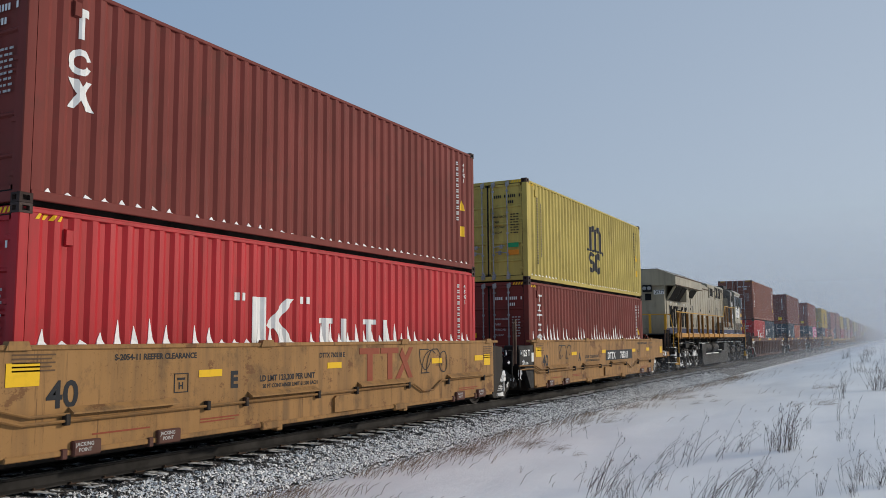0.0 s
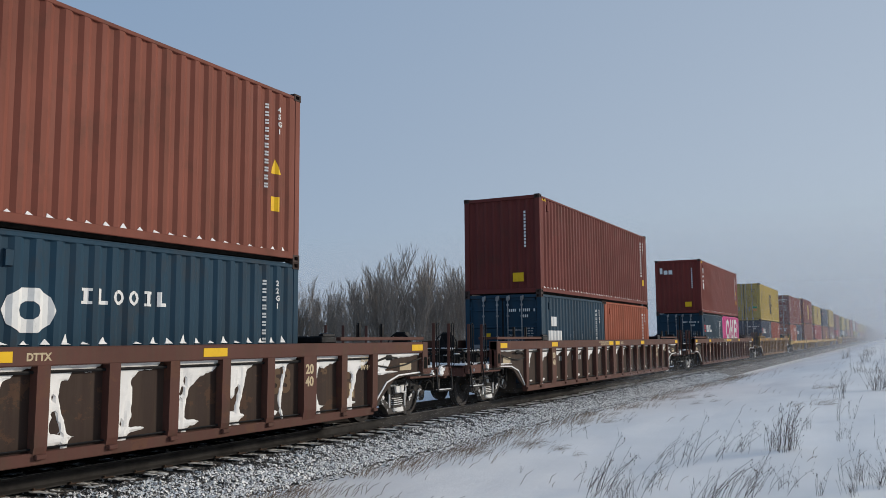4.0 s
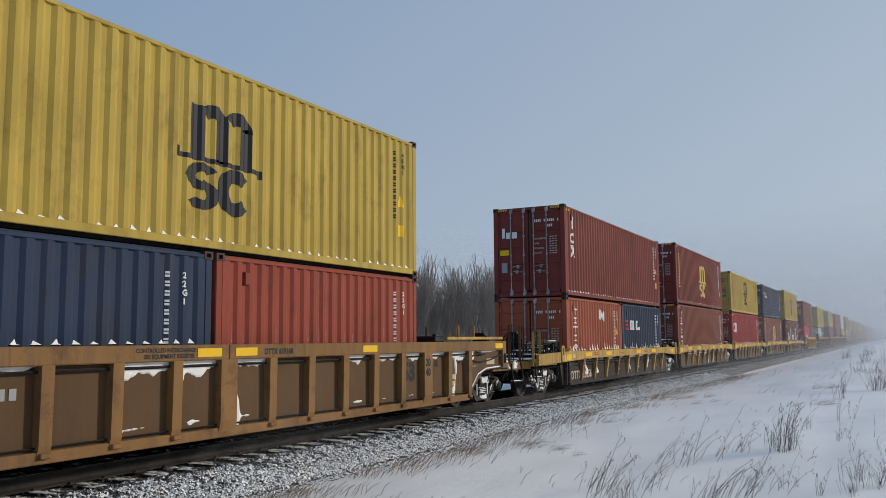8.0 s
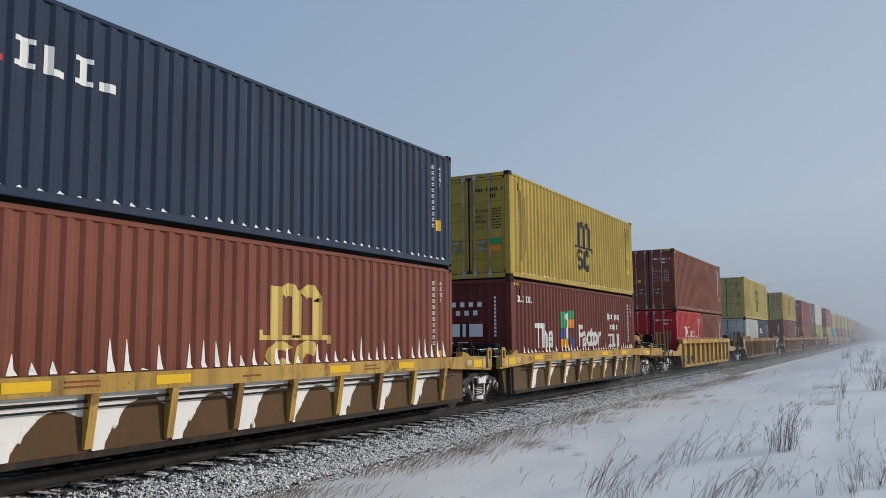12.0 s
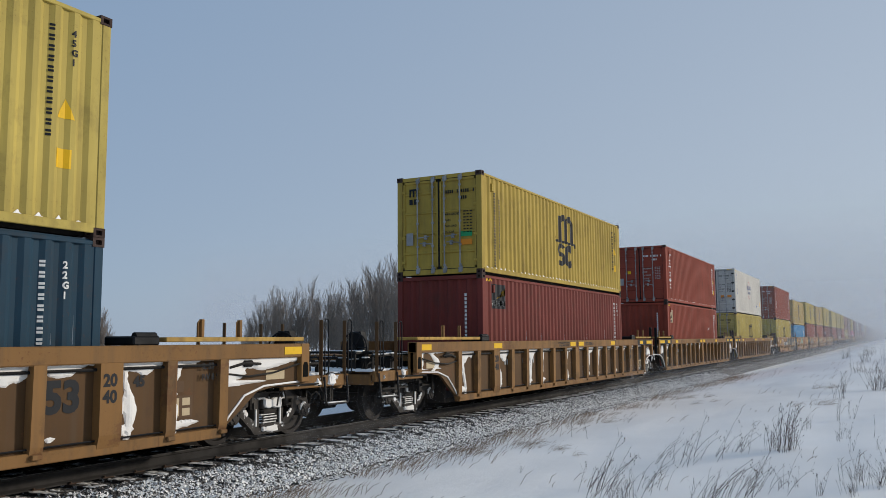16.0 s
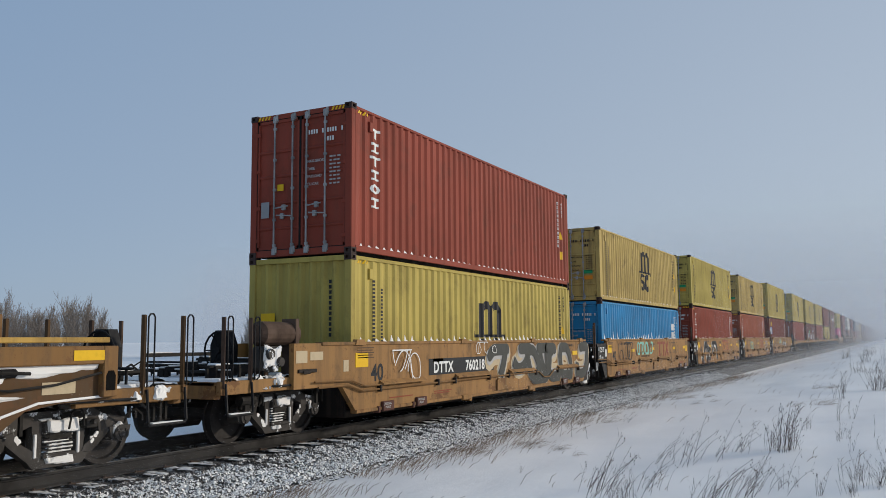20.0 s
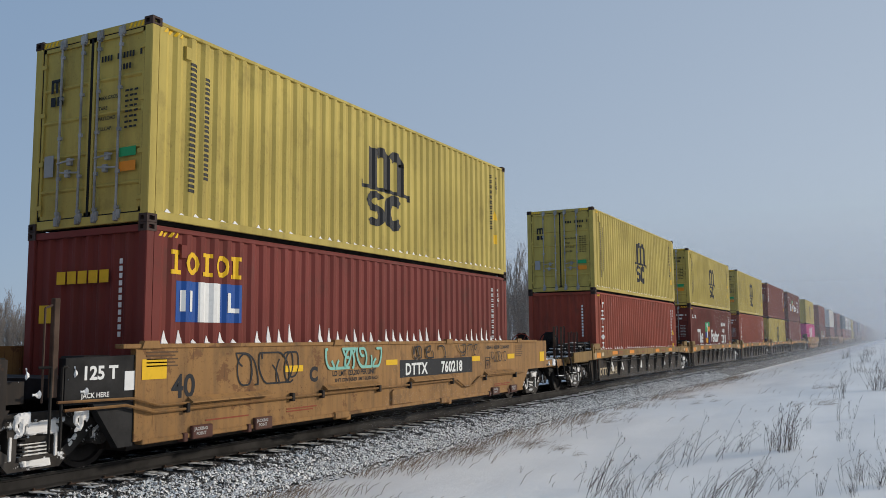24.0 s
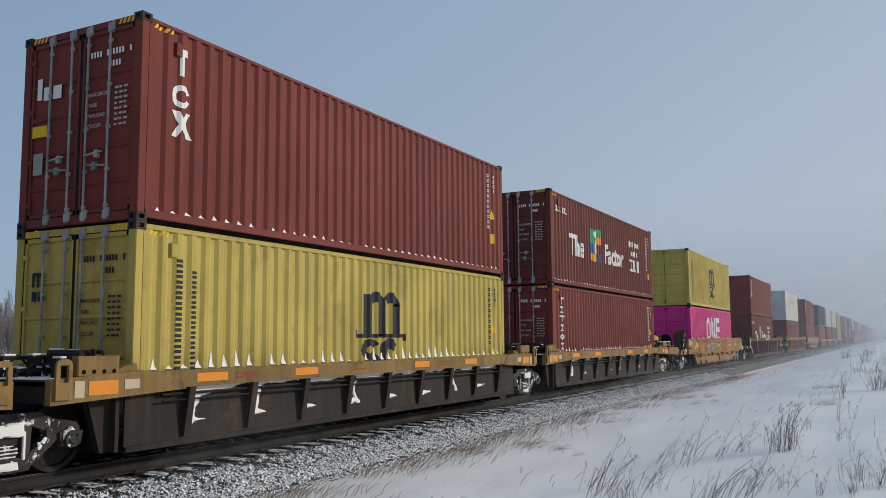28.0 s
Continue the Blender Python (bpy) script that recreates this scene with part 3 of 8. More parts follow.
def build_weeds():
    kinds = {"standing": [mesh_weed(60 + k, 5, .06, True, .12, .004) for k in range(5)], "leaning": [mesh_weed(70 + k, 4, .50, k % 3 > 0, .36, .01) for k in range(6)],
             "tuft": [mesh_weed(80 + k, 20, 1.0, False, .30, .07) for k in range(4)], "bush": [mesh_weed(90 + k, 12, .12, True, .30, .03) for k in range(4)], "lone": [mesh_weed(99 + k, 1, .04, False, .01, 0) for k in range(3)]}
    text = {"standing": "upright dead weed with dark seed heads in snow", "leaning": "wind-bent dead brown weed standing in snow", "tuft": "flattened tuft of straw-coloured dead grass in snow",
            "bush": "low tangled dark dead bush in snow", "lone": "single bare dark stalk standing in snow"}
    rnd = random.Random(33)
    rows = [("standing", *w) for w in STANDING] + [("leaning", *w) for w in LEANING] + [("tuft", *w) for w in TUFTS] + [("bush", *w) for w in BUSHES] + [("lone", *w, 1, 0) for w in LONE]
    for kind, x0, y0, tall, n, wide in rows:
        for i in range(n):
            x, y = x0 + rnd.uniform(-wide, wide), y0 + rnd.uniform(-wide, wide) * 1.3
            stalks, heads = kinds[kind][rnd.randrange(len(kinds[kind]))]
            w = thing("dry_weed", text[kind], "plant", "dry weeds in the snow")
            part("stalks", stalks, STRAW if kind == "tuft" else STALK, w)
            if heads:
                part("seed_heads", heads, STALK, w, "small dark seed heads")
            w.matrix_basis = pose(x, y, lie(x, y), 0, 0, rnd.uniform(-30, 30) if kind != "bush" else rnd.uniform(0, 360)) @ Matrix.Scale(tall * rnd.uniform(.75, 1.1), 4)


build_weeds()


def build_grass():
    """Fine dead grass that pokes through the snow, thickest along the foot of the ballast."""
    rnd = random.Random(21)
    m = Mb()
    for i in range(3600):
        y = 7.5 + 40 * rnd.random() ** 1.5
        clump = noise.noise((y * .55, 2.0, 1.0))
        if rnd.random() < .72:
            x = 2.75 + abs(rnd.gauss(0, .55)) + .25 * clump
        else:
            x = rnd.uniform(3.2, 9.8)
            if noise.noise((x * .7, y * .5, 5.0)) < 0.18:
                continue
        if clump < -.25:
            continue
        z = lie(x, y)
        tall = rnd.uniform(.06, .30)
        d = Vector((rnd.uniform(.2, 1.1), rnd.uniform(-.5, .5), 1)).normalized()
        p = Vector((x, y, z - .02))
        q = p + d * tall * .6
        e = q + (d + Vector((.5, 0, -.25))).normalized() * tall * .4
        m.tube(p, q, .0036, .003, 3)
        m.tube(q, e, .003, .0014, 3)
    g = part("dry_grass", m, STRAW, None, "thin straw-coloured grass blades poking through the snow", kind="stuff")
    tagged(g, category="grass")


build_grass()


# ---- blown snow and distance haze sheets ----
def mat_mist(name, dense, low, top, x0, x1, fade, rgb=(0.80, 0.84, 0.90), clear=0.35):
    """Powder snow and distance haze on sheets: see-through, uneven, thinning upwards and to the sides."""
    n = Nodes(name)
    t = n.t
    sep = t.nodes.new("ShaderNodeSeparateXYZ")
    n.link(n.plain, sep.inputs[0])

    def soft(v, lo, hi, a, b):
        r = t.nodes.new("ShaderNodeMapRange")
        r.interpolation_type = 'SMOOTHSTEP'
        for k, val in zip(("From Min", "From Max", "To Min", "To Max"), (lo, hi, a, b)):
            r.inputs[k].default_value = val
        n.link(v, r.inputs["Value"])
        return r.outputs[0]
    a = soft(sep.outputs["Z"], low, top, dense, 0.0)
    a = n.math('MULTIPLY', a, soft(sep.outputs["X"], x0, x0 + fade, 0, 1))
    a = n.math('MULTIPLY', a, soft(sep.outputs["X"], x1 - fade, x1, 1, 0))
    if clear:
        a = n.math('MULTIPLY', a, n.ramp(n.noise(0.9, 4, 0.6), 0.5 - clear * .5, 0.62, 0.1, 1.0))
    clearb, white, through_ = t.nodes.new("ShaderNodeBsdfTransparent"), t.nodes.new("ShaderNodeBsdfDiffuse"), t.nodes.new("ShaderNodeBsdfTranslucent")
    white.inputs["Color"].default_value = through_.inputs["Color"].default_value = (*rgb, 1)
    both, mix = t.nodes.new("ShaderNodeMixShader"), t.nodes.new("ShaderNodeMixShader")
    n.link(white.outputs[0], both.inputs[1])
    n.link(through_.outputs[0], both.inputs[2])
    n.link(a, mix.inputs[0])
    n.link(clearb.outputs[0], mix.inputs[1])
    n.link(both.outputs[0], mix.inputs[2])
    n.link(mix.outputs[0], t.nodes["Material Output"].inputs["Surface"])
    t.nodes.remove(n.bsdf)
    return n.mat


def sheet(x0, x1, z0, z1, bulge, nx=10, nz=6):
    m = Mb()
    for j in range(nz + 1):
        for i in range(nx + 1):
            u, v = i / nx, j / nz
            m.v.append((x0 + (x1 - x0) * u, bulge * (math.sin(math.pi * u) + .4 * math.sin(7 * u + 3 * v)), z0 + (z1 - z0) * v))
    w = nx + 1
    m.f = [[j * w + i, j * w + i + 1, (j + 1) * w + i + 1, (j + 1) * w + i] for j in range(nz) for i in range(nx)]
    return m


def build_mist():
    # added see-through sheets stand in for distance haze, denser the farther off
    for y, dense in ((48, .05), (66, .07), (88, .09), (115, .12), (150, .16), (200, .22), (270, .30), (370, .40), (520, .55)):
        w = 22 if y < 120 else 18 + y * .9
        m = mat_mist("distance_haze", dense, -1.0, 10 + y * .14, -w, 45.0, 14.0, (0.56, 0.61, 0.68), clear=0)
        h = part("snow_haze", sheet(-w, 45, -1.2, 12 + y * .16, 2.0), m, None, "thin see-through sheet standing in for distance haze", at=(0, y, 0), kind="stuff")
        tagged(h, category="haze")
    # powder whirled up along the wheels, carried with the train
    m = mat_mist("whirled_powder_snow", .05, -.45, 1.35, -1.6, 4.6, 1.8, (0.62, 0.65, 0.70), clear=.8)
    me = sheet(-1.6, 4.6, -.6, 1.4, .5).mesh("powder_snow")
    for k in range(46):
        p = part("powder_snow", me, m, None, "whirl of powder snow beside the wheels", kind="stuff")
        tagged(p, category="snow")
        RIDES.append((p, 44.0 + 12.3 * k, 0.0))
    m = mat_mist("settling_powder_snow", .15, -.5, 1.3, -2.2, 4.4, 2.0, (0.60, 0.63, 0.68), clear=.5)
    me = sheet(-2.2, 4.4, -.6, 1.4, .8).mesh("low_snow_cloud")
    for k in range(13):
        p = part("low_snow_cloud", me, m, None, "low cloud of powder snow over the rails", at=(0, 30 + 6.5 * k + .35 * k * k, 0), kind="stuff")
        tagged(p, category="snow")


build_mist()


# ---- containers ----
WIDE = 1.219            # half a container's width
FOOT, FOOT20 = 12.192, 6.058
HIGH, LOW = 2.896, 2.591


def ribs(length):
    """The corrugated side's course: (along, depth behind the outer face)."""
    n = round((length - 0.5) / 0.279)
    pitch = (length - 0.5) / n
    out = [(-length / 2 + 0.15, 0.0)]
    for i in range(n):
        y = -length / 2 + 0.25 + i * pitch
        out += [(y + pitch * 0.14, 0.0), (y + pitch * 0.37, 0.036), (y + pitch * 0.63, 0.036), (y + pitch * 0.86, 0.0)]
    return out + [(length / 2 - 0.15, 0.0)]


def depth_at(course, y):
    for (a, p), (b, q) in zip(course, course[1:]):
        if y <= b:
            return p if b == a else p + (q - p) * max(0, min(1, (y - a) / (b - a)))
    return 0.0


FACE = WIDE - 0.012


def mesh_side(length, height, flat=False):
    m = Mb()
    course = [(-length / 2 + .15, 0.0), (length / 2 - .15, 0.0)] if flat else ribs(length)
    pts = [(FACE - d, y) for y, d in course] + [(FACE - 0.06, length / 2 - .15), (FACE - 0.06, -length / 2 + .15)]
    m.prism(pts, 'z', 0.15, height - 0.07)
    if flat:
        for i in range(1, round(length / 0.46)):
            y = -length / 2 + i * 0.46
            m.box(FACE, FACE + 0.003, y - 0.006, y + 0.006, 0.2, height - 0.12)
    return m


def mesh_end(height):
    """The blank end: upright corrugations across the width."""
    m, pts = Mb(), []
    n = 8
    w = 2 * WIDE - 0.3
    for i in range(n):
        x = -w / 2 + i * w / n
        pts += [(x + w / n * 0.1, -0.01), (x + w / n * 0.32, 0.035), (x + w / n * 0.68, 0.035), (x + w / n * 0.9, -0.01)]
    pts = [(-w / 2, -0.01)] + pts + [(w / 2, -0.01), (w / 2, 0.07), (-w / 2, 0.07)]
    return m.prism(pts, 'z', 0.15, height - 0.1)


def mesh_door(height, s):
    m = Mb()
    a, b = (0.012, WIDE - 0.15) if s > 0 else (-WIDE + 0.15, -0.012)
    m.box(a, b, 0.0, 0.05, 0.15, height - 0.12)
    k = (b - a - 0.16) / 3
    rows = [(0.28, 0.32), (0.64, 0.30), (0.98, 0.30), (1.33, 0.34), (1.72, 0.34), (2.11, height - 2.11 - 0.24)]
    m.box(a, a + .06, -.03, 0.0, 0.15, height - .12).box(b - .06, b, -.03, 0.0, 0.15, height - .12)
    m.box(a, b, -.03, 0.0, 0.15, 0.22).box(a, b, -.03, 0.0, height - .19, height - .12)
    for z in (0.58, 1.08, 1.62, 2.12):
        m.prism([(0.0, z - .035), (-.028, z - .012), (-.028, z + .012), (0.0, z + .035)], 'x', a + .06, b - .06)
    e = b if s > 0 else a
    for z in (.35, 1.0, 1.75, height - .4):
        m.box(e - .09, e + .09, -.05, -.03, z - .035, z + .035, .008)
    return m


def mesh_bar(height, hand):
    """A door's locking bar with its cams, guides and handle."""
    m = Mb().tube((0, -.062, 0.08), (0, -.062, height - 0.06), 0.018, None, 8)
    for z in (0.24, 0.75, 1.35, 1.95, height - 0.32):
        m.box(-.034, .034, -.074, -.03, z - .026, z + .026, 0.006)
    for z in (0.12, height - 0.13):
        m.box(-.04, .04, -.085, -.02, z - .07, z + .06, 0.010)
        m.box(.02, .065, -.075, -.02, z - .04, z + .09, 0.008)
    z = .97 if hand > 0 else .80
    m.tube((0, -.085, z), (hand * .36, -.09, z + .03), 0.014, None, 6).box(min(hand * .2, hand * .28), max(hand * .2, hand * .28), -.09, -.03, z - .045, z + .065, 0.008)
    return m


def mesh_casting():
    """A corner casting, hollow, with a slot in its outer side and in its leading end."""
    m = Mb().box(-.081, .02, -.03, .089, -.059, .059)
    for z0, z1 in ((-.059, -.030), (.030, .059)):
        m.box(.02, .081, -.089, .089, z0, z1)
        m.box(-.081, .02, -.089, -.03, z0, z1)
    m.box(.02, .081, .048, .089, -.030, .030).box(.02, .081, -.089, -.048, -.030, .030)
    return m.box(-.081, -.052, -.089, -.03, -.030, .030)


def wrap(polys, course, lift=0.004):
    """Flat shapes (along, up) laid on the corrugated side and bent into its ribs."""
    bm = bmesh.new()
    for k, p in enumerate(polys):
        vs = [bm.verts.new((k % 9 * .0006, y, z)) for y, z in p]
        bm.faces.new(vs)
    lo, hi = min(v.co.y for v in bm.verts), max(v.co.y for v in bm.verts)
    for y, _ in course:
        if lo < y < hi:
            bmesh.ops.bisect_plane(bm, geom=bm.verts[:] + bm.edges[:] + bm.faces[:], plane_co=(0, y, 0), plane_no=(0, 1, 0))
    for v in bm.verts:
        v.co.x += FACE - depth_at(course, v.co.y) + lift
    me = bpy.data.meshes.new("mark")
    bm.normal_update()
    for f in bm.faces:
        if f.normal.x < 0:
            f.normal_flip()
    bm.to_mesh(me)
    bm.free()
    me.materials.append(None)
    return me


def rect(y, z, w, h):
    return [(y, z), (y + w, z), (y + w, z + h), (y, z + h)]


def arc(cy, cz, ro, ri, a0, a1, n=10, sy=1.0, sz=1.0):
    out = []
    for i in range(n):
        t, u = radians(a0 + (a1 - a0) * i / n), radians(a0 + (a1 - a0) * (i + 1) / n)
        out.append([(cy + sy * ro * math.cos(t), cz + sz * ro * math.sin(t)), (cy + sy * ro * math.cos(u), cz + sz * ro * math.sin(u)),
                    (cy + sy * ri * math.cos(u), cz + sz * ri * math.sin(u)), (cy + sy * ri * math.cos(t), cz + sz * ri * math.sin(t))])
    return out


GLYPHS = {}


def letters(text, y, z, h, gap=1.0, bold=0.0):
    """Outlines of words in the built-in font as a mesh in the (along, up) plane."""
    if (text, h, gap, bold) in GLYPHS:
        return [[(y + a, z + b) for a, b in p] for p in GLYPHS[text, h, gap, bold]]
    cu = bpy.data.curves.new("words", 'FONT')
    cu.body, cu.size, cu.space_character, cu.resolution_u, cu.offset = text, h * 1.4, gap, 3, h * (.028 + bold)
    ob = bpy.data.objects.new("words", cu)
    scene.collection.objects.link(ob)
    me = bpy.data.meshes.new_from_object(ob.evaluated_get(bpy.context.evaluated_depsgraph_get()))
    bpy.data.objects.remove(ob)
    GLYPHS[text, h, gap, bold] = [[(me.vertices[i].co.x, me.vertices[i].co.y) for i in p.vertices] for p in me.polygons]
    bpy.data.meshes.remove(me)
    return letters(text, y, z, h, gap, bold)


# Marks as plain shapes: each gives (outlines, ink), with `along` from the container's leading end and `up` from its foot.
def mark_crest(y, z, k=1.0):
    """Three uprights under arches, over two broken rings."""
    j = 0.86 * k
    p = [rect(y, z + 0.90 * j, 0.30 * k, 0.98 * j), rect(y + 0.56 * k, z + .90 * j, 0.27 * k, 0.80 * j), rect(y + 1.12 * k, z + .90 * j, 0.29 * k, 0.80 * j)]
    p += arc(y + 0.50 * k, z + 1.62 * j, 0.34 * k, 0.09 * k, 0, 150, 8, 1.0, 0.85) + arc(y + 1.07 * k, z + 1.62 * j, 0.35 * k, 0.09 * k, 0, 150, 8, 1.0, 0.85)
    p += [rect(y - 0.27 * k, z + 0.86 * j, 1.95 * k, 0.09 * j), rect(y - 0.27 * k, z + .95 * j, .08 * k, .1 * j), rect(y + 1.60 * k, z + .78 * j, .08 * k, .1 * j)]
    p += arc(y + 0.28 * k, z + 0.58 * j, 0.36 * k, 0.13 * k, 30, 270, 8, 1.0, 0.62) + arc(y + 0.28 * k, z + 0.25 * j, 0.36 * k, 0.13 * k, -150, 90, 8, 1.0, 0.66)
    p += arc(y + 1.02 * k, z + 0.40 * j, 0.46 * k, 0.19 * k, 40, 320, 12, 0.9, 0.85)
    return p


def star(y, z, r):
    """A six-pointed star."""
    return [[(y + r * k * math.sin(i * math.pi / 6), z + r * k * math.cos(i * math.pi / 6)) for i, k in ((j, 1 if j % 2 == 0 else .58) for j in range(12))]]


def stacked(text, y, z, h):
    """Signs set one below the other."""
    return [p for i, c in enumerate(text) for p in letters(c, y, z - i * h * 1.45, h, 1.0, .03)]


def mark_column(y, z, n, h, w, gap=0.35, odd=()):
    """A column of plain blocks, one for each sign, read downwards from z."""
    p = []
    for i in range(n):
        zz = z - (i + 1) * h * (1 + gap) + h * gap
        if i in odd:
            p += arc(y + w / 2, zz + h / 2, 0.5, 0.26, 0, 360, 10, w, h)
        else:
            p += [rect(y + w * .1 * (i % 2), zz + h * .74, w * (1 - .2 * (i % 2)), h * 0.26), rect(y + w * 0.34, zz, w * 0.34, h * .74)] + ([rect(y + w * .1, zz, w * .8, h * .2)] if i % 2 else [])
    return p


def mark_row(y, z, n, h, w, gap=0.25, odd=()):
    p = []
    for i in range(n):
        yy = y + i * w * (1 + gap)
        if i in odd:
            p += arc(yy + w / 2, z + h / 2, 0.5, 0.28, 0, 360, 10, w, h)
        else:
            p += [rect(yy + w * .06, z, w * 0.34, h), rect(yy + w * .4, z, w * .5, h * .24)] if i % 2 else [rect(yy + w * .3, z, w * .36, h), rect(yy + w * .08, z, w * .8, h * .18), rect(yy + w * .08, z + h * .82, w * .8, h * .18)]
    return p


def mark_bars_down(y, z, n, w, h, gap=0.5):
    """Plain bars one below another: two short ones for each sign."""
    return [rect(y, z - i * h * (1 + gap) + k * h * .56, w, h * .36) for i in range(n) for k in (0, 1)]


CREST_AT = 5.56


def marks_for(style, length, height):
    """The painted marks of a livery: (name, outlines, ink, label)."""
    top = height
    small = length < 8
    far = length - 0.65
    out = [("number", mark_bars_down(far - 0.25, top - 0.42, 11, 0.06, 0.085, 0.55), "white" if style not in ("crest", "reefer") else "black", "upright row of small white bars"),
           ("number", stacked("22G1" if small else "45G1" if height == HIGH else "42G1", far + 0.06, top - 0.42, .085), "white" if style not in ("crest", "reefer") else "black", ""),
           ("plate", [rect(far - 0.09, .80, 0.20, 0.24)], "yellow", "small yellow caution plate")]
    tri = [[(far - 0.10, 1.42), (far + 0.14, 1.42), (far + 0.02, 1.67)]]
    if style == "crest":
        out += [("crest", mark_crest(CREST_AT, 0.62, .95), "black", "black arched emblem over two rings"), ("warning", tri, "yellow", "yellow warning triangle"),
                ("name", mark_bars_down(0.76, top - 0.58, 13, 0.15, 0.125, 0.2), "black", "upright row of black bars"),
                ("name", mark_bars_down(1.06, top - 0.72, 11, 0.12, 0.115, 0.25), "black", "")]
    elif style == "crest_gold":
        out += [("crest", mark_crest(CREST_AT + .2, 0.55), "gold", "gold arched emblem over two rings"),
                ("name", mark_bars_down(0.72, top - 0.40, 13, 0.11, 0.10, 0.40), "gold", "upright row of gold bars")]
    elif style == "downward":
        out += [("name", mark_column(0.66, top - 0.32, 1, 0.40, 0.22) + arc(0.78, top - 1.02, 0.5, 0.26, 20, 340, 12, 0.36, 0.34)
                 + [[(0.61, top - 1.62), (0.71, top - 1.62), (0.97, top - 1.24), (0.87, top - 1.24)], [(0.61, top - 1.24), (0.75, top - 1.24), (1.01, top - 1.62), (0.87, top - 1.62)]], "white", "white lettering-like shapes down the side"),
                ("warning", tri, "yellow", "yellow warning triangle")]
    elif style == "column":
        out += [("name", mark_column(0.70, top - 0.36, 6, 0.20, 0.34, 0.38, odd=(4,)), "white", "column of white blocks"), ("warning", tri, "yellow", "yellow warning triangle")]
        if small:
            out += [("sign", [[(3.35 + .35 * i, 2.10 - .06 * i), (3.5 + .35 * i, 1.90 - .06 * i), (3.65 + .35 * i, 2.10 - .06 * i), (3.5 + .35 * i, 2.30 - .06 * i)] for i in (0, 1)], "white", "two white diamond placards")]
    elif style == "slanted":
        y0, k = (4.1, 1.0) if not small else (2.05, 0.62)
        lift = .55 if small else 0
        p = [rect(y0, 1.05 * k + .1, .33 * k, .82 * k), [(y0 + .33 * k, 1.42 * k + .1), (y0 + .85 * k, 1.87 * k + .1), (y0 + 1.08 * k, 1.87 * k + .1), (y0 + .5 * k, 1.36 * k + .1)],
             [(y0 + .42 * k, 1.50 * k + .1), (y0 + .62 * k, 1.56 * k + .1), (y0 + 1.18 * k, 1.05 * k + .1), (y0 + .85 * k, 1.05 * k + .1)], rect(y0 - .38 * k, 1.80 * k + .1, .09 * k, .12 * k), rect(y0 - .24 * k, 1.80 * k + .1, .09 * k, .12 * k), rect(y0 + 1.25 * k, 1.80 * k + .1, .09 * k, .12 * k), rect(y0 + 1.39 * k, 1.80 * k + .1, .09 * k, .12 * k)]
        out += [("name", [[(a, b + lift) for a, b in q] for q in p + mark_row(y0 + 1.72 * k, 1.05 * k + .1, 4, .52 * k, .54 * k, .32)], "white", "row of bold white shapes")]
    elif style == "trio":
        out += [("name", arc(0.92, 1.92, 0.5, 0.32, 60, 300, 10, .62, .62) + [rect(1.24, 1.62, .1, .6), rect(1.34, 2.12, .25, .1), rect(1.5, 1.62, .11, .6), rect(1.72, 1.62, .13, .6)], "white", "three bold white shapes"),
                ("stripe", [[(0.25 + .13 * i, top - .24), (0.31 + .13 * i, top - .24), (0.37 + .13 * i, top - .16), (0.31 + .13 * i, top - .16)] for i in range(4)], "yellow", "yellow slanted height stripes")]
    elif style == "flagged":
        y0 = 0.45 if length > 8 else 0.5
        out += [("flag", [rect(y0, 1.88, .42, .09), rect(y0 + .04, 1.74, .42, .08), rect(y0 + .08, 1.60, .42, .08)], "red", "red striped flag"),
                ("name", mark_row(y0 + .6, 1.60, 3, .36, .34, .22) + [rect(y0 + 1.85, 1.60, .25, .12)], "white", "row of white shapes")]
    elif style == "words":
        out += [("word", letters("The", 1.72, 1.06, 0.66, 1.0, .02), "white", "white words"), ("word", letters("Factor", 5.45, 1.06, 0.66, 1.0, .02), "white", "white words"),
                ("badge", [rect(3.82, 1.60, 0.58, 0.5), rect(4.55, 1.9, .5, .25)], "green", "many-coloured square badge"), ("badge", [rect(4.42, 1.62, 0.62, 0.26), rect(3.82, 1.02, .3, .25)], "orange", ""),
                ("badge", [rect(3.82, 1.28, 0.5, 0.3), rect(4.7, 1.0, .35, .3)], "blue", ""), ("badge", [rect(4.14, 1.0, 0.28, 0.26)], "yellow", ""), ("badge", [rect(4.34, 1.28, .12, .32), [(4.2, 2.0), (4.55, 2.1), (4.5, 1.75), (4.42, 1.6), (4.36, 1.6), (4.42, 1.8)]], "white", ""),
                ("stars", [p for i in range(4) for p in star(8.80 + .40 * i, 2.04, .15)] + [p for i in range(3) for p in star(9.0 + .40 * i, 1.68, .15)] + mark_row(8.75, .98, 3, .46, .42, .18), "white", "white stars over three white shapes"),
                ("name", mark_row(0.45, top - .62, 6, .17, .15, .3), "white", "row of small white shapes")]
    elif style == "panelled":
        out += [("name", mark_row(0.45, 2.22, 5, .34, .27, .14, odd=(1, 3)), "yellow", "row of bold yellow shapes"),
                ("panel", [rect(.58, 1.55, .44, .58), rect(1.50, 1.55, .44, .58)], "blue", "blue and white square panel"), ("panel", [rect(1.02, 1.55, .48, .58)], "white", "")]
        out += [("sign", [rect(.68, 1.70, .08, .3), rect(.84, 1.70, .08, .3), rect(1.62, 1.70, .08, .3), rect(1.62, 1.70, .26, .07)], "white", "")]
    elif style == "slash":
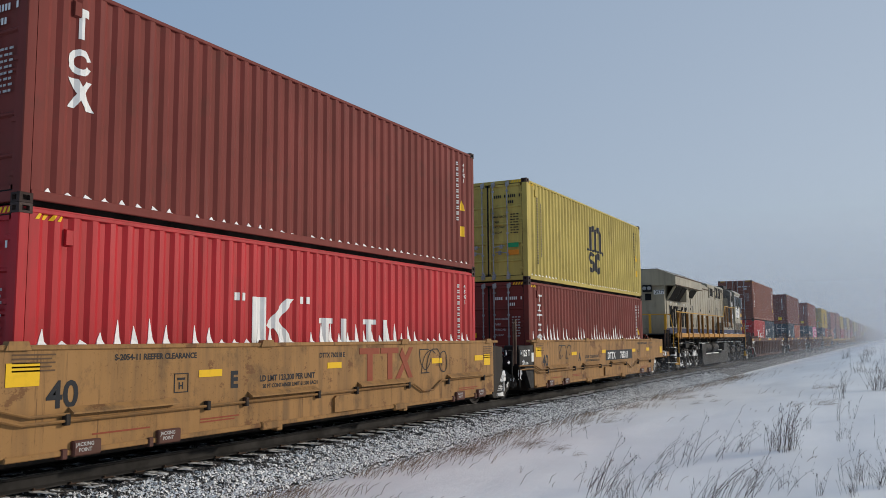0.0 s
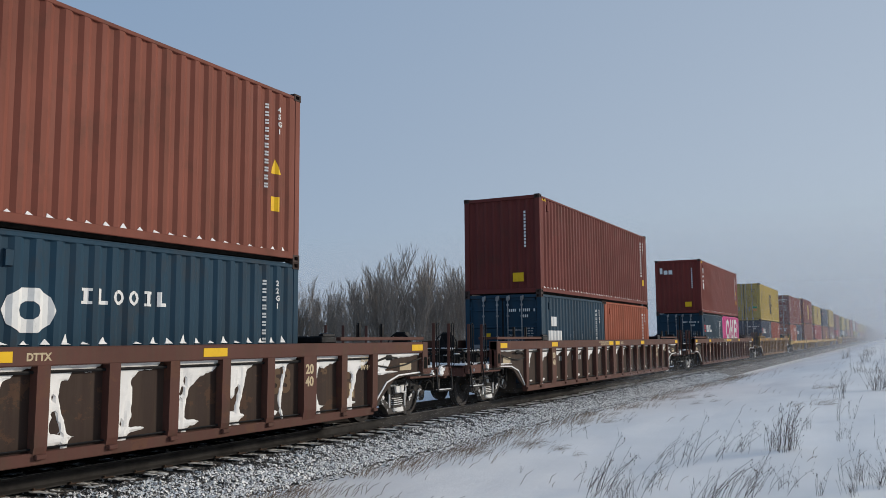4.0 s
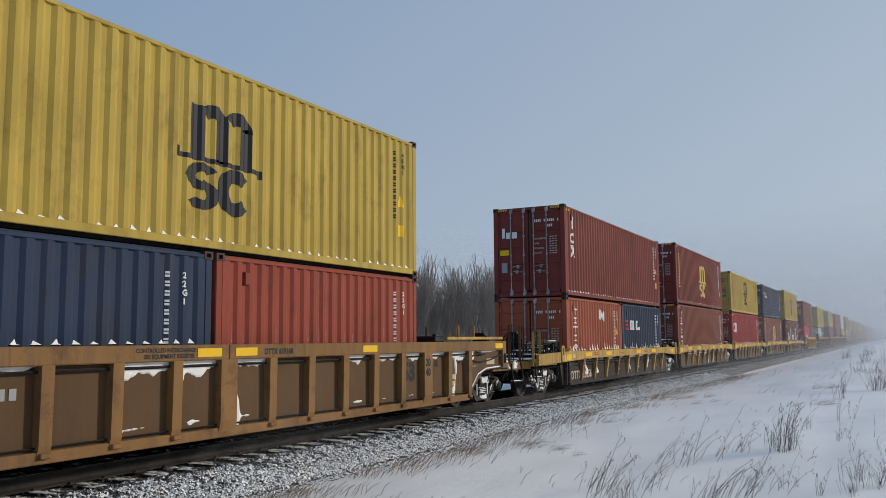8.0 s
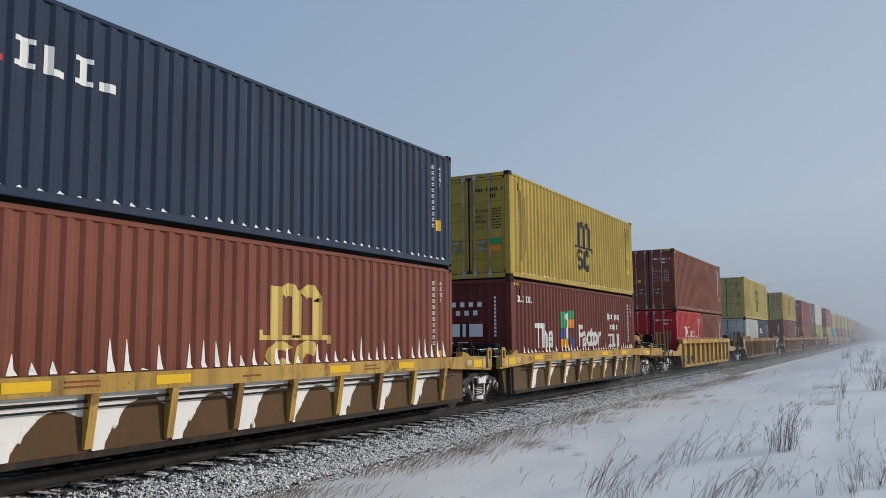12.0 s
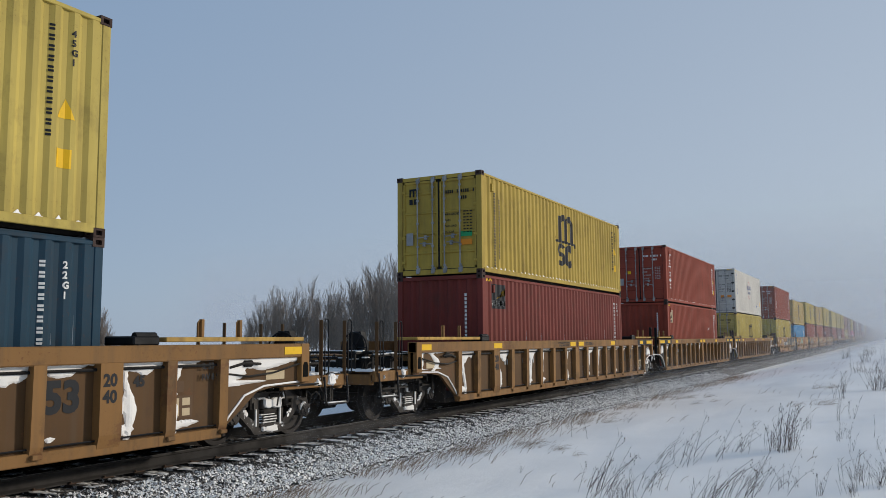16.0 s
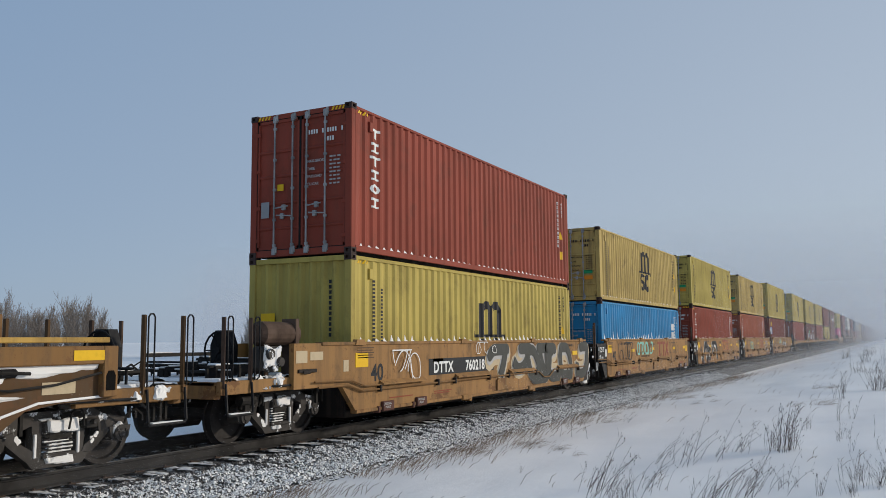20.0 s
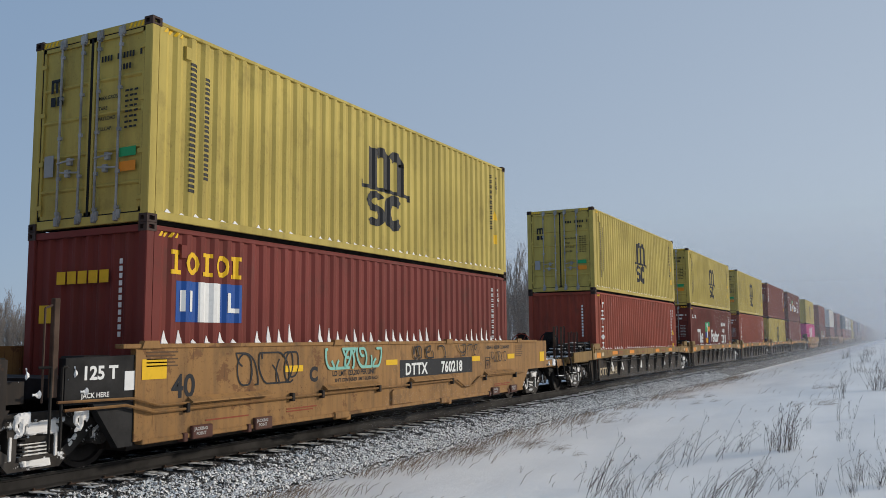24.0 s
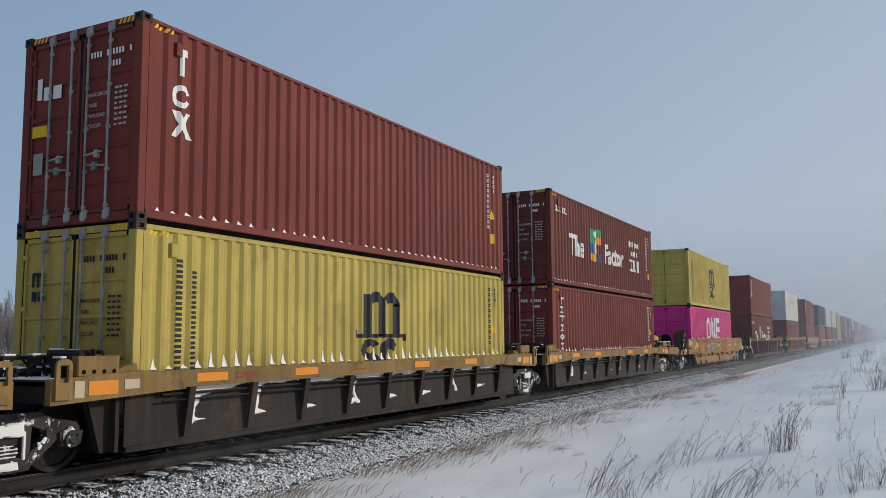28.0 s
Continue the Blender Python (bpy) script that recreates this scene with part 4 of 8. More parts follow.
        out += [("panel", [rect(.55, 2.05, .95, .62)], "black", "black panel with a yellow slash"), ("panel", [[(.9, 2.3), (1.42, 2.6), (1.42, 2.4)]], "yellow", ""), ("name", [rect(.62, 2.12, .8, .14)], "white", "")]
    elif style == "pale_panel":
        out += [("panel", [rect(.62, 1.98, .42, .58)], "cream", "small pale panel"), ("panel", [[(.66, 2.1), (.98, 2.36), (.98, 2.5), (.66, 2.2)], rect(.66, 2.02, .32, .06)], "black", ""), ("sign", [rect(9.6, 1.7, .05, .12), rect(9.75, 1.7, .05, .12)], "white", "")]
    elif style == "tall_shapes":
        y0 = 4.1 if length > 8 else 1.2
        out += [("name", arc(y0 + .65, 1.72, .5, .30, 0, 360, 14, 1.2, 1.35) + [rect(y0 + 1.55, 1.05, .26, 1.35), rect(y0 + 2.35, 1.05, .26, 1.35), [(y0 + 1.81, 2.4), (y0 + 2.35, 1.35), (y0 + 2.35, 1.05), (y0 + 1.81, 2.1)],
                 rect(y0 + 2.95, 1.05, .26, 1.35), rect(y0 + 3.21, 1.05, .75, .28), rect(y0 + 3.21, 1.60, .75, .28), rect(y0 + 3.21, 2.12, .75, .28)], "white", "tall white shapes")]
    elif style == "reefer":
        out += [("emblem", arc(6.2, 1.72, .62, .585, 35, 165, 10) + arc(6.2, 1.72, .62, .585, 215, 325, 9), "red", "round red and blue emblem"), ("emblem", mark_row(5.42, 1.74, 5, .30, .27, .18, odd=(0, 3, 4)) + mark_row(5.55, 1.45, 8, .17, .13, .28), "blue", ""),
                ("name", mark_bars_down(0.75, top - .45, 6, .16, .15, .6), "blue", "column of blue signs"), ("sign", [rect(9.5, .62, .5, .13)], "blue", ""), ("warning", [[(11.25, .7), (11.5, .7), (11.37, .93)]], "yellow", "yellow warning triangle")]
    elif style == "ringed":
        out += [("name", arc(1.0, 1.65, .5, .2, 0, 360, 10, .7, .55) + mark_row(1.7, 1.75, 6, .2, .19, .3, odd=(2, 3)), "white", "white emblem and row of shapes")]
    elif style == "three_panels":
        out += [("sign", [rect(.6, 1.2, .5, .32), rect(1.2, 1.2, .5, .32), rect(.8, 1.65, .5, .28)], "white", "three small white panels")]
    elif style == "panel_far":
        out += [("sign", [rect(far - 0.9, 1.62, .5, .30), rect(far - .95, 1.28, .28, .26), rect(far - .6, 1.28, .34, .26), rect(far - .9, 1.05, .5, .18)], "white", "white number panels")]
    if height == HIGH and length > 8:
        out += [("stripe", [[(0.22 + .1 * i, top - .17), (0.27 + .1 * i, top - .17), (0.32 + .1 * i, top - .10), (0.27 + .1 * i, top - .10)] for i in range(4)], "yellow", "yellow slanted height stripes")]
    return out


def end_marks(root, style, height, blank):
    """Painted marks on the leading end."""
    ink = "black" if style in ("crest", "reefer") else "white"

    def flat(name, shapes, ink, y=-.036, label=""):
        m = Mb()
        for x, z, w, h in shapes:
            m.box(x, x + w, y - .003, y, z, z + h)
        part(name, m, INK[ink], root, label)
    if blank:
        flat("number", [(0.72, height - .55 - .1 * i, .06, .07) for i in range(11)], ink, -.055, "upright row of small white bars")
        if style == "words":
            flat("stars", [(-.55 + .26 * i, 2.15, .13, .13) for i in range(4)] + [(-.42 + .26 * i, 1.92, .13, .13) for i in range(3)] + [(-.6, 1.35, .3, .34), (-.22, 1.35, .1, .34), (-.02, 1.35, .4, .34)], "white", -.055, "white shapes on the end wall")
        if style == "panelled":
            flat("name", [(-.55 + .22 * i, 2.1, .18, .18) for i in range(5)], "yellow", -.055, "row of yellow shapes")
        if style == "downward":
            flat("name", [(-.95, 2.15, .14, .32), (-.74, 2.12, .2, .22), (-.48, 2.12, .2, .22)], "white", -.055, "white shapes on the end wall")
        flat("plate", [(-.9 if style in ("panelled", "crest") else .35, 1.55 if style in ("panelled", "crest") else .35, .34, .26)], "yellow", -.055, "yellow caution plate")
        return
    z = height - .52
    if height == HIGH:
        m = Mb()
        for i in range(4):
            for x in (-1.05, .74):
                m.prism([(x + .08 * i, height - .105), (x + .08 * i + .04, height - .105), (x + .08 * i + .075, height - .035), (x + .08 * i + .035, height - .035)], 'y', -.044, -.040)
        part("stripe", m, INK["yellow"], root, "yellow slanted height stripes")
    flat("number", [(.20 + .06 * i, z, .035, .085) for i in range(4)] + [(.52 + .06 * i, z, .035, .085) for i in range(6)] + [(.97, z, .035, .085)], ink, label="row of small bars on the door")
    flat("number", [(.58 + .06 * i, z - .17, .035, .085) for i in range(4)], ink)
    flat("data", [(.70 + .09 * k, z - .50 - .075 * i, .07 - .02 * ((i + k) % 2), .030) for i in range(8) for k in range(3)], "faded" if ink == "white" else ink, label="block of fine print bars")

    def words():
        bm = bmesh.new()
        for k, word in enumerate(("MAX.GROSS", "TARE", "PAYLOAD", "CU.CAP.")):
            for p in letters(word, .17, z - .56 - .15 * k, .055):
                bm.faces.new([bm.verts.new((a, -.0395, b)) for a, b in p])
        me = bpy.data.meshes.new("lettering")
        bm.to_mesh(me)
        bm.free()
        me.materials.append(None)
        return me
    part("lettering", once(("door_words", height), words), INK["faded" if ink == "white" else ink], root, "small painted words")
    if style == "crest":
        flat("crest", [(-.86, 2.06, .05, .17), (-.76, 2.06, .05, .17), (-.66, 2.06, .05, .17), (-.86, 2.22, .25, .05), (-.86, 1.86, .1, .14), (-.72, 1.86, .12, .14)], "black", label="small black emblem")
        flat("plate", [(.62, .95, .32, .13)], "green", label="green plate")
        flat("plate", [(.62, .74, .32, .14)], "orange", label="orange caution plate")
    elif style == "downward":
        flat("name", [(-.92, 1.92, .1, .32), (-.78, 1.90, .16, .2), (-.58, 1.90, .18, .2)], "white", label="white shapes on the door")
        flat("plate", [(-1.0, 1.36, .32, .17)], "yellow", label="yellow caution plate")
    elif style == "reefer":
        flat("sign", [(-.95, 2.3, .34, .1)], "blue")
        for z in (.3, .85, 1.4, 1.95, height - .35):
            for x in (-1.16, .98):
                part("hinge", once("reefer_hinge", lambda: Mb().box(0, .18, -.075, -.03, -.045, .045, .012).tube((.09, -.08, -.06), (.09, -.08, .06), .025, None, 8)), IRON, root, "dark door hinge", at=(x, 0, z))
        flat("plate", [(-.45, .85, .2, .24), (.7, 1.0, .26, .16), (.28, .95, .2, .2)], "orange", label="orange caution plates")
    else:
        flat("warning", [(-.55, 1.32, .15, .13)], "yellow", label="yellow warning plate")
    flat("plate", [(-.95, 0.80, .2, .32)], "grey", label="grey data plate")


def snow_on(course, length, foot, tall, seed):
    """Snow that lodges in the side's hollows, above the ledge at `foot`: a small heap, often with a streak above it."""
    rnd, m = random.Random(seed), Mb()
    x = FACE - 0.036
    for (y0, a), (y1, b) in zip(course, course[1:]):
        if tall < .01:
            if a == b == 0.036 and rnd.random() < .4:
                c, h = rnd.uniform(y0, y1), rnd.uniform(.05, .45)
                m.convex([(x - .002, c - .008, foot), (x - .002, c + .008, foot), (x - .002, c, foot + h), (x + .008, c, foot)], [(0, 1, 2), (0, 1, 3), (1, 2, 3), (0, 2, 3)])
        elif a == b == 0.036 and rnd.random() < 0.93:
            h = 0.04 * rnd.uniform(.6, 1.5) + (tall * rnd.uniform(.25, 1.0) if rnd.random() < .85 else 0)
            w0, w1 = .034 * rnd.uniform(.3, 1.25), .034 * rnd.uniform(.3, 1.25)
            c = (y0 + y1) / 2 + rnd.uniform(-.02, .02)
            k = rnd.uniform(.12, .42)
            ring = [(y0 - w0, foot), (y1 + w1, foot), (y1 + w1 * .1, foot + h * k), (c + .004, foot + h), (c - .004, foot + h), (y0 - w0 * .1, foot + h * k * .8)]
            vs = [(x - .002, p, q) for p, q in ring] + [(x + (.038, .036, .012, .004, .004, .012)[i], p, q) for i, (p, q) in enumerate(ring)]
            n = 6
            m.convex(vs, [list(range(n)), list(range(n, 2 * n))] + [[i, (i + 1) % n, n + (i + 1) % n, n + i] for i in range(n)])
    return m


HUE = {"maroon": "maroon", "brown": "brown", "dark_maroon": "dark maroon", "rust_red": "rust-red", "orange": "orange-red", "red": "bright red", "faded_red": "faded red", "yellow": "mustard-yellow",
       "ochre": "rust-stained ochre", "gold": "golden-yellow", "navy": "navy-blue", "dark_blue": "dark blue", "blue": "bright blue", "magenta": "magenta-pink", "white": "white", "cream": "cream"}


def container(hue, s, z, style="", length=FOOT, height=HIGH, blank=False, detail=2, ledge=0.0, where="stacked on another container", snow=0.25):
    """s: where its middle is along the train; detail 2: near the camera, 1: far, 0: very far."""
    flat = style == "reefer"
    name = "shipping_container"
    label = "%s %s shipping container %s" % (HUE[hue], "refrigerated" if flat else "corrugated", where)
    root = thing(name, label, "container", "containers on the train")
    paint = PAINT[hue]
    key = (length, height)
    m = once(("side_wall", *key, flat), lambda: mesh_side(length, height, flat))
    part("side_wall", m, paint, root)
    h = length / 2
    part("roof", once(("roof", *key), lambda: Mb().box(-WIDE + .06, WIDE - .06, -h + .1, h - .1, height - .06, height - .02)), paint, root)
    part("floor", once(("floor", *key), lambda: Mb().box(-WIDE + .20, WIDE - .20, -h + .1, h - .1, 0.012, 0.16)), IRON, root)
    part("back_wall", once(("back_wall", *key), lambda: Mb().box(-WIDE + .03, -WIDE + .06, -h + .1, h - .1, 0.15, height - .06)), paint, root)
    part("rear_wall", once(("rear_wall", *key), lambda: Mb().box(-WIDE + .12, WIDE - .12, h - .09, h - .04, 0.15, height - .08)), paint, root)
    part("bottom_rail", once(("bottom_rail", *key), lambda: Mb().box(WIDE - .055, WIDE - .002, -h + .15, h - .15, 0.05, 0.165, 0.008)), paint, root)
    part("top_rail", once(("top_rail", *key), lambda: Mb().box(WIDE - .062, WIDE - .004, -h + .15, h - .15, height - .10, height - .045, 0.008)), paint, root)
    post = once(("corner_post", height), lambda: Mb().box(-.075, .075, -.07, .07, 0.11, height - .11, 0.012))
    for sx in (-1, 1):
        for sy in (-1, 1):
            if sx > 0 or sy < 0:
                part("corner_post", post, paint, root, at=(sx * (WIDE - .08), sy * (h - .075), 0))
    if detail:
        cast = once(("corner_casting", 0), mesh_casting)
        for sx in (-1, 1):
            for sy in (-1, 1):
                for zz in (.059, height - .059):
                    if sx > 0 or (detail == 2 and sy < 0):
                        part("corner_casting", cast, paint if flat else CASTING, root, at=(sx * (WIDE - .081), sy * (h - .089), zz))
    part("end_header", once(("end_header", height), lambda: Mb().box(-WIDE + .15, WIDE - .15, -.01, .1, height - .12, height - .02, .008)), paint, root, at=(0, -h + .03, 0))
    part("end_sill", once(("end_sill", 0), lambda: Mb().box(-WIDE + .15, WIDE - .15, -.01, .1, 0.02, 0.15, .008)), paint, root, at=(0, -h + .03, 0))
    if blank or detail == 0:
        part("end_wall", once(("end_wall", height), lambda: mesh_end(height)), paint, root, at=(0, -h + .06, 0))
    else:
        for sx in (-1, 1):
            d = part("door", once(("door", height, sx), lambda: mesh_door(height, sx)), paint, root, "corrugated steel door leaf", at=(0, -h + .06, 0))
            for x in (0.17, 0.61):
                if detail == 2:
                    hand = 1 if (x < .4) == (sx > 0) else -1
                    part("locking_bar", once(("locking_bar", height, hand), lambda: mesh_bar(height, hand)), GALV, d, "locking bar with cams and handle", at=(sx * x, 0, 0))
        if detail == 2:
            seal = once(("door_seal", height), lambda: Mb().box(-1.075, -1.052, -.036, .0, .16, height - .13).box(1.052, 1.075, -.036, .0, .16, height - .13).box(-.024, .024, -.036, .0, .16, height - .13)
                        .box(-1.052, 1.052, -.034, .0, .145, .165).box(-1.052, 1.052, -.034, .0, height - .132, height - .115))
            part("door_seal", seal, RUBBER, root, "black rubber seal round the doors", at=(0, -h + .06, 0))
    if detail:
        for i, (mname, polys, ink, lab) in enumerate(marks_for(style, length, height)):
            if detail == 1 and i < 3:
                continue
            course = [(-h, 0), (h, 0)] if flat else ribs(length)
            mm = once(("mark", style, length, height, i), lambda: wrap([[(y - h, zz) for y, zz in p] for p in polys], course, (0.007 if flat else 0.004) + .006 * (mname == "sign")))
            part(mname, mm, INK[ink], root, lab)
        if detail == 2:
            group = Vector((0, -h + .06, 0))
            before = set(root.children)
            end_marks(root, style, height, blank)
            for c in root.children:
                if c not in before:
                    c.location = c.location + group
        if not flat and detail == 2:
            vent = once("vent", lambda: Mb().prism([(FACE - .04, .10), (FACE + .016, .08), (FACE + .016, -.10), (FACE - .04, -.12)], 'y', -.05, .05))
            part("vent", vent, paint, root, "small louvred vent cap", at=(0, -h + .70, height - .34))
        if not flat:
            part("snow", once(("snow", length, height, ledge, snow, int(s) % 4), lambda: snow_on(ribs(length), length, max(ledge, 0.16), snow, int(s) % 4)), SNOW, root, "snow lodged in the hollows of the side", kind="stuff")
    RIDES.append((root, s, z))
    return root


# ---- well cars ----
def mesh_wheelset(r=0.42):
    m = Mb()
    prof = [(-.07, 0.06), (-.07, .13), (-.03, .15), (-.02, r * .78), (-.07, r * .84), (-.07, r + .025), (-.045, r + .025), (-.038, r), (.065, r - .006), (.065, r * .84), (.02, r * .80), (.01, .17), (.06, .14), (.07, .06)]
    for s in (-1, 1):
        m.lathe([(s * (0.753 + x * 1.0), rr) for x, rr in prof], (0, 0, 0), 28)
    m.tube((-1.05, 0, 0), (1.05, 0, 0), 0.075, None, 10)
    for s in (-1, 1):
        for k in range(3):
            a = 2 * math.pi * k / 3
            m.tube((s * .9, .045 * math.cos(a), .045 * math.sin(a)), (s * 1.06, .045 * math.cos(a), .045 * math.sin(a)), .014, None, 6)
    return m


def mesh_sideframe():
    """A cast three-piece truck's side frame, with openings for the springs, drawn about the truck's middle."""
    m = Mb()
    a, b = 0.97, 1.09
    m.prism([(-1.04, .56), (-.98, .62), (-.66, .68), (-.48, .77), (.48, .77), (.66, .68), (.98, .62), (1.04, .56), (1.04, .48), (.72, .50), (.60, .53), (.40, .61), (-.40, .61), (-.60, .53), (-.72, .50), (-1.04, .48)], 'x', a, b)
    m.prism([(-.46, .24), (-.34, .11), (.34, .11), (.46, .24), (.36, .28), (.26, .23), (-.26, .23), (-.36, .28)], 'x', a, b)
    for s in (-1, 1):
        m.prism([(s * .56, .58), (s * .76, .52), (s * .70, .42), (s * .46, .22), (s * .33, .25), (s * .36, .32), (s * .58, .46)], 'x', a + .005, b + .012)
        m.prism([(s * .24, .23), (s * .35, .23), (s * .37, .62), (s * .24, .62)], 'x', a, b + .005)
        m.prism([(s * .72, .51), (s * 1.06, .51), (s * 1.03, .36), (s * .98, .33), (s * .80, .33), (s * .75, .37)], 'x', .92, 1.13)
        m.tube((1.10, s * .89, .42), (1.165, s * .89, .42), .115, .105, 14)
        m.tube((1.165, s * .89, .42), (1.18, s * .89, .42), .06, .05, 10)
        for k in range(3):
            t = 2.1 * k + .5
            m.tube((1.16, s * .89 + .075 * math.cos(t), .42 + .075 * math.sin(t)), (1.185, s * .89 + .075 * math.cos(t), .42 + .075 * math.sin(t)), .018, None, 6)
    m.box(.93, 1.15, -.23, .23, .51, .65, .015).box(1.0, 1.12, -.23, .23, .22, .27, .01)
    for y in (-.15, .15):
        m.tube((1.15, y, .58), (1.158, y, .58), .045, None, 8)
    return m


def mesh_springs():
    m = Mb()
    for y in (-.14, 0, .14):
        for k in range(7):
            z = .26 + k * .042
            m.tube((1.05, y, z), (1.05, y, z + .020), .068, None, 10)
    return m


def truck_snow(seed):
    """Snow packed on the bolster end, between the spring coils and along the side frame's arms."""
    m = caked(seed, [(1.155, -.25, .25, .50, .68, .80), (1.095, -.26, .26, .12, .25, .62), (1.12, -1.02, -.70, .36, .62, .42), (1.12, .70, 1.02, .36, .62, .42), (1.095, -.6, .6, .60, .71, .5)], .02)
    rnd = random.Random(seed + 5)
    for k in range(6):
        z = .283 + .042 * k
        y = rnd.uniform(-.21, -.12)
        m.box(1.06, 1.10, y, rnd.uniform(.08, .21), z - .004, z + .016, .005)
    for f in (-1, 1):
        for k in range(9):
            if rnd.random() < .7:
                a = rnd.random()
                cy, cz, r = f * (.64 - .26 * a), .55 - .30 * a, rnd.uniform(.02, .055)
                ring = [(cy + r * rnd.uniform(.6, 1.3) * math.cos(t), cz + r * rnd.uniform(.6, 1.3) * math.sin(t)) for t in [j * math.pi / 4 for j in range(8)]]
                m.prism(ring, 'x', 1.086, 1.095 + rnd.uniform(.0, .012))
        m.box(1.085, 1.115, f * .30 - .05, f * .30 - .01, .24, rnd.uniform(.4, .58), .008)
    return m


def truck(car, y, iced=True, r=0.42):
    t = part("truck", once("truck", lambda: Mb().box(-1.12, 1.12, -.17, .17, .42, .60, .02).box(-.7, .7, -1.15, -1.05, .45, .55).box(-.7, .7, 1.05, 1.15, .45, .55).tube((-.02, 0, .6), (-.02, 0, .74), .2, .2, 12)), IRON, car, "snow-caked freight truck", at=(0, y, 0))
    for s in (-1, 1):
        w = part("wheelset", once("wheelset", mesh_wheelset), WHEEL, t, "two steel wheels on an axle", at=(0, s * 0.89, r))
        ROLLS.append((w, s * 0.89, r))
    part("side_frame", once("side_frame", mesh_sideframe), ICED if iced else IRON, t)
    part("side_frame", once("side_frame", mesh_sideframe), IRON, t, turn=math.pi)
    part("springs", once("springs", mesh_springs), ICED if iced else IRON, t, "nest of coil springs packed with snow")
    if iced:
        k = int(abs(y * 7)) % 3
        part("snow", once(("truck_snow", k), lambda: truck_snow(k)), CAKED, t, "packed snow on the side frame", kind="stuff")
    return t


def crust(m, x, y0, y1, z0, z1, field, thick=.028, cell=.04):
    """Packed snow on a flat side: a sheet with a wandering edge, thick within and thin at the rim. field(u, v) is above 0 where snow lies."""
    nu, nv = max(4, int((y1 - y0) / cell)), max(4, int((z1 - z0) / cell))
    val = [[field(i / nu, 1 - j / nv) for j in range(nv + 1)] for i in range(nu + 1)]
    at = {}

    def corner(i, j):
        if (i, j) not in at:
            at[i, j] = len(m.v)
            m.v.append((x + thick * min(1.0, .25 + val[i][j] * 7), y0 + (y1 - y0) * i / nu, z0 + (z1 - z0) * j / nv))
        return at[i, j]

    def rim(i, j, k, l):
        key = (i, j, k, l) if (i, j) < (k, l) else (k, l, i, j)
        if key not in at:
            i, j, k, l = key
            t = val[i][j] / (val[i][j] - val[k][l])
            at[key] = len(m.v)
            m.v.append((x - .004, y0 + (y1 - y0) * (i + t * (k - i)) / nu, z0 + (z1 - z0) * (j + t * (l - j)) / nv))
        return at[key]
    for i in range(nu):
        for j in range(nv):
            ring = [(i, j), (i + 1, j), (i + 1, j + 1), (i, j + 1)]
            if not any(val[p][q] > 0 for p, q in ring):
                continue
            f = []
            for (p, q), (k, l) in zip(ring, ring[1:] + ring[:1]):
                if val[p][q] > 0:
                    f.append(corner(p, q))
                if (val[p][q] > 0) != (val[k][l] > 0):
                    f.append(rim(p, q, k, l))
            if len(f) > 2:
                m.f.append(f)
    return m


def drape(m, rnd, x, y0, y1, z0, z1):
    """Snow that hangs in a bay like a drawn curtain and leaves an arch bare."""
    o, c, a, b = rnd.uniform(0, 90), rnd.uniform(.66, .78), rnd.uniform(.40, .52), rnd.uniform(.72, .90)

    def field(u, v):
        n = noise.noise((3 * u + o, 3 * v, o)) + .5 * noise.noise((10 * u, 9 * v + o, 2.0)) + .25 * noise.noise((26 * u + o, 24 * v, 7.0))
        return .45 * (math.hypot((u - c) / a, (1 - v) / b) - 1) + .05 * n - .30 * max(0, u - .92) - (.10 * v * v if u < .3 else 0)
    return crust(m, x, y0, y1, z0, z1, field)


def drift(m, rnd, x, y0, y1, z0, z1, much=0.5):
    """Wind-driven snow in one bay: a band by one rib, a curtain from the top, a wedge low down."""
    o = rnd.uniform(0, 90)
    wl = rnd.uniform(.03, .10) + .30 * much * rnd.random() if much < .5 else rnd.uniform(.14, .30)
    lean = 1.1 if much < .5 else 1.0 + .5 * rnd.random()
    hang, mid = rnd.uniform(.05, .14) + .42 * much * rnd.random() ** 1.5, rnd.uniform(.1, .7)
    foot = (rnd.uniform(.0, .10) + .12 * much) * min(1, 2.5 * much)
    col = rnd.uniform(.2, .45) if rnd.random() < much else -9
    wide = .10 + .25 * much * rnd.random()

    def field(u, v):
        n = .5 * noise.noise((3.2 * u + o, 2.4 * v, o)) + .22 * noise.noise((9 * u + o, 8 * v, 2.0)) + .10 * noise.noise((22 * u, 20 * v + o, 4.0))
        band = wl * (1.6 - lean * v + 1.3 * n + .25 * math.sin(5 * v + o)) - u
        top = hang * (1.25 - 1.5 * abs(u - mid)) + .22 * n - v
        low = foot * (1.0 - 1.7 * u) + .10 * n - abs(v - .9 + .05 * u)
        run = wide * (.55 + n) * (1.0 - .25 * v) - abs(u - col - .08 * math.sin(5 * v + o))
        return max(band, top, low, run)
    return crust(m, x, y0, y1, z0, z1, field)


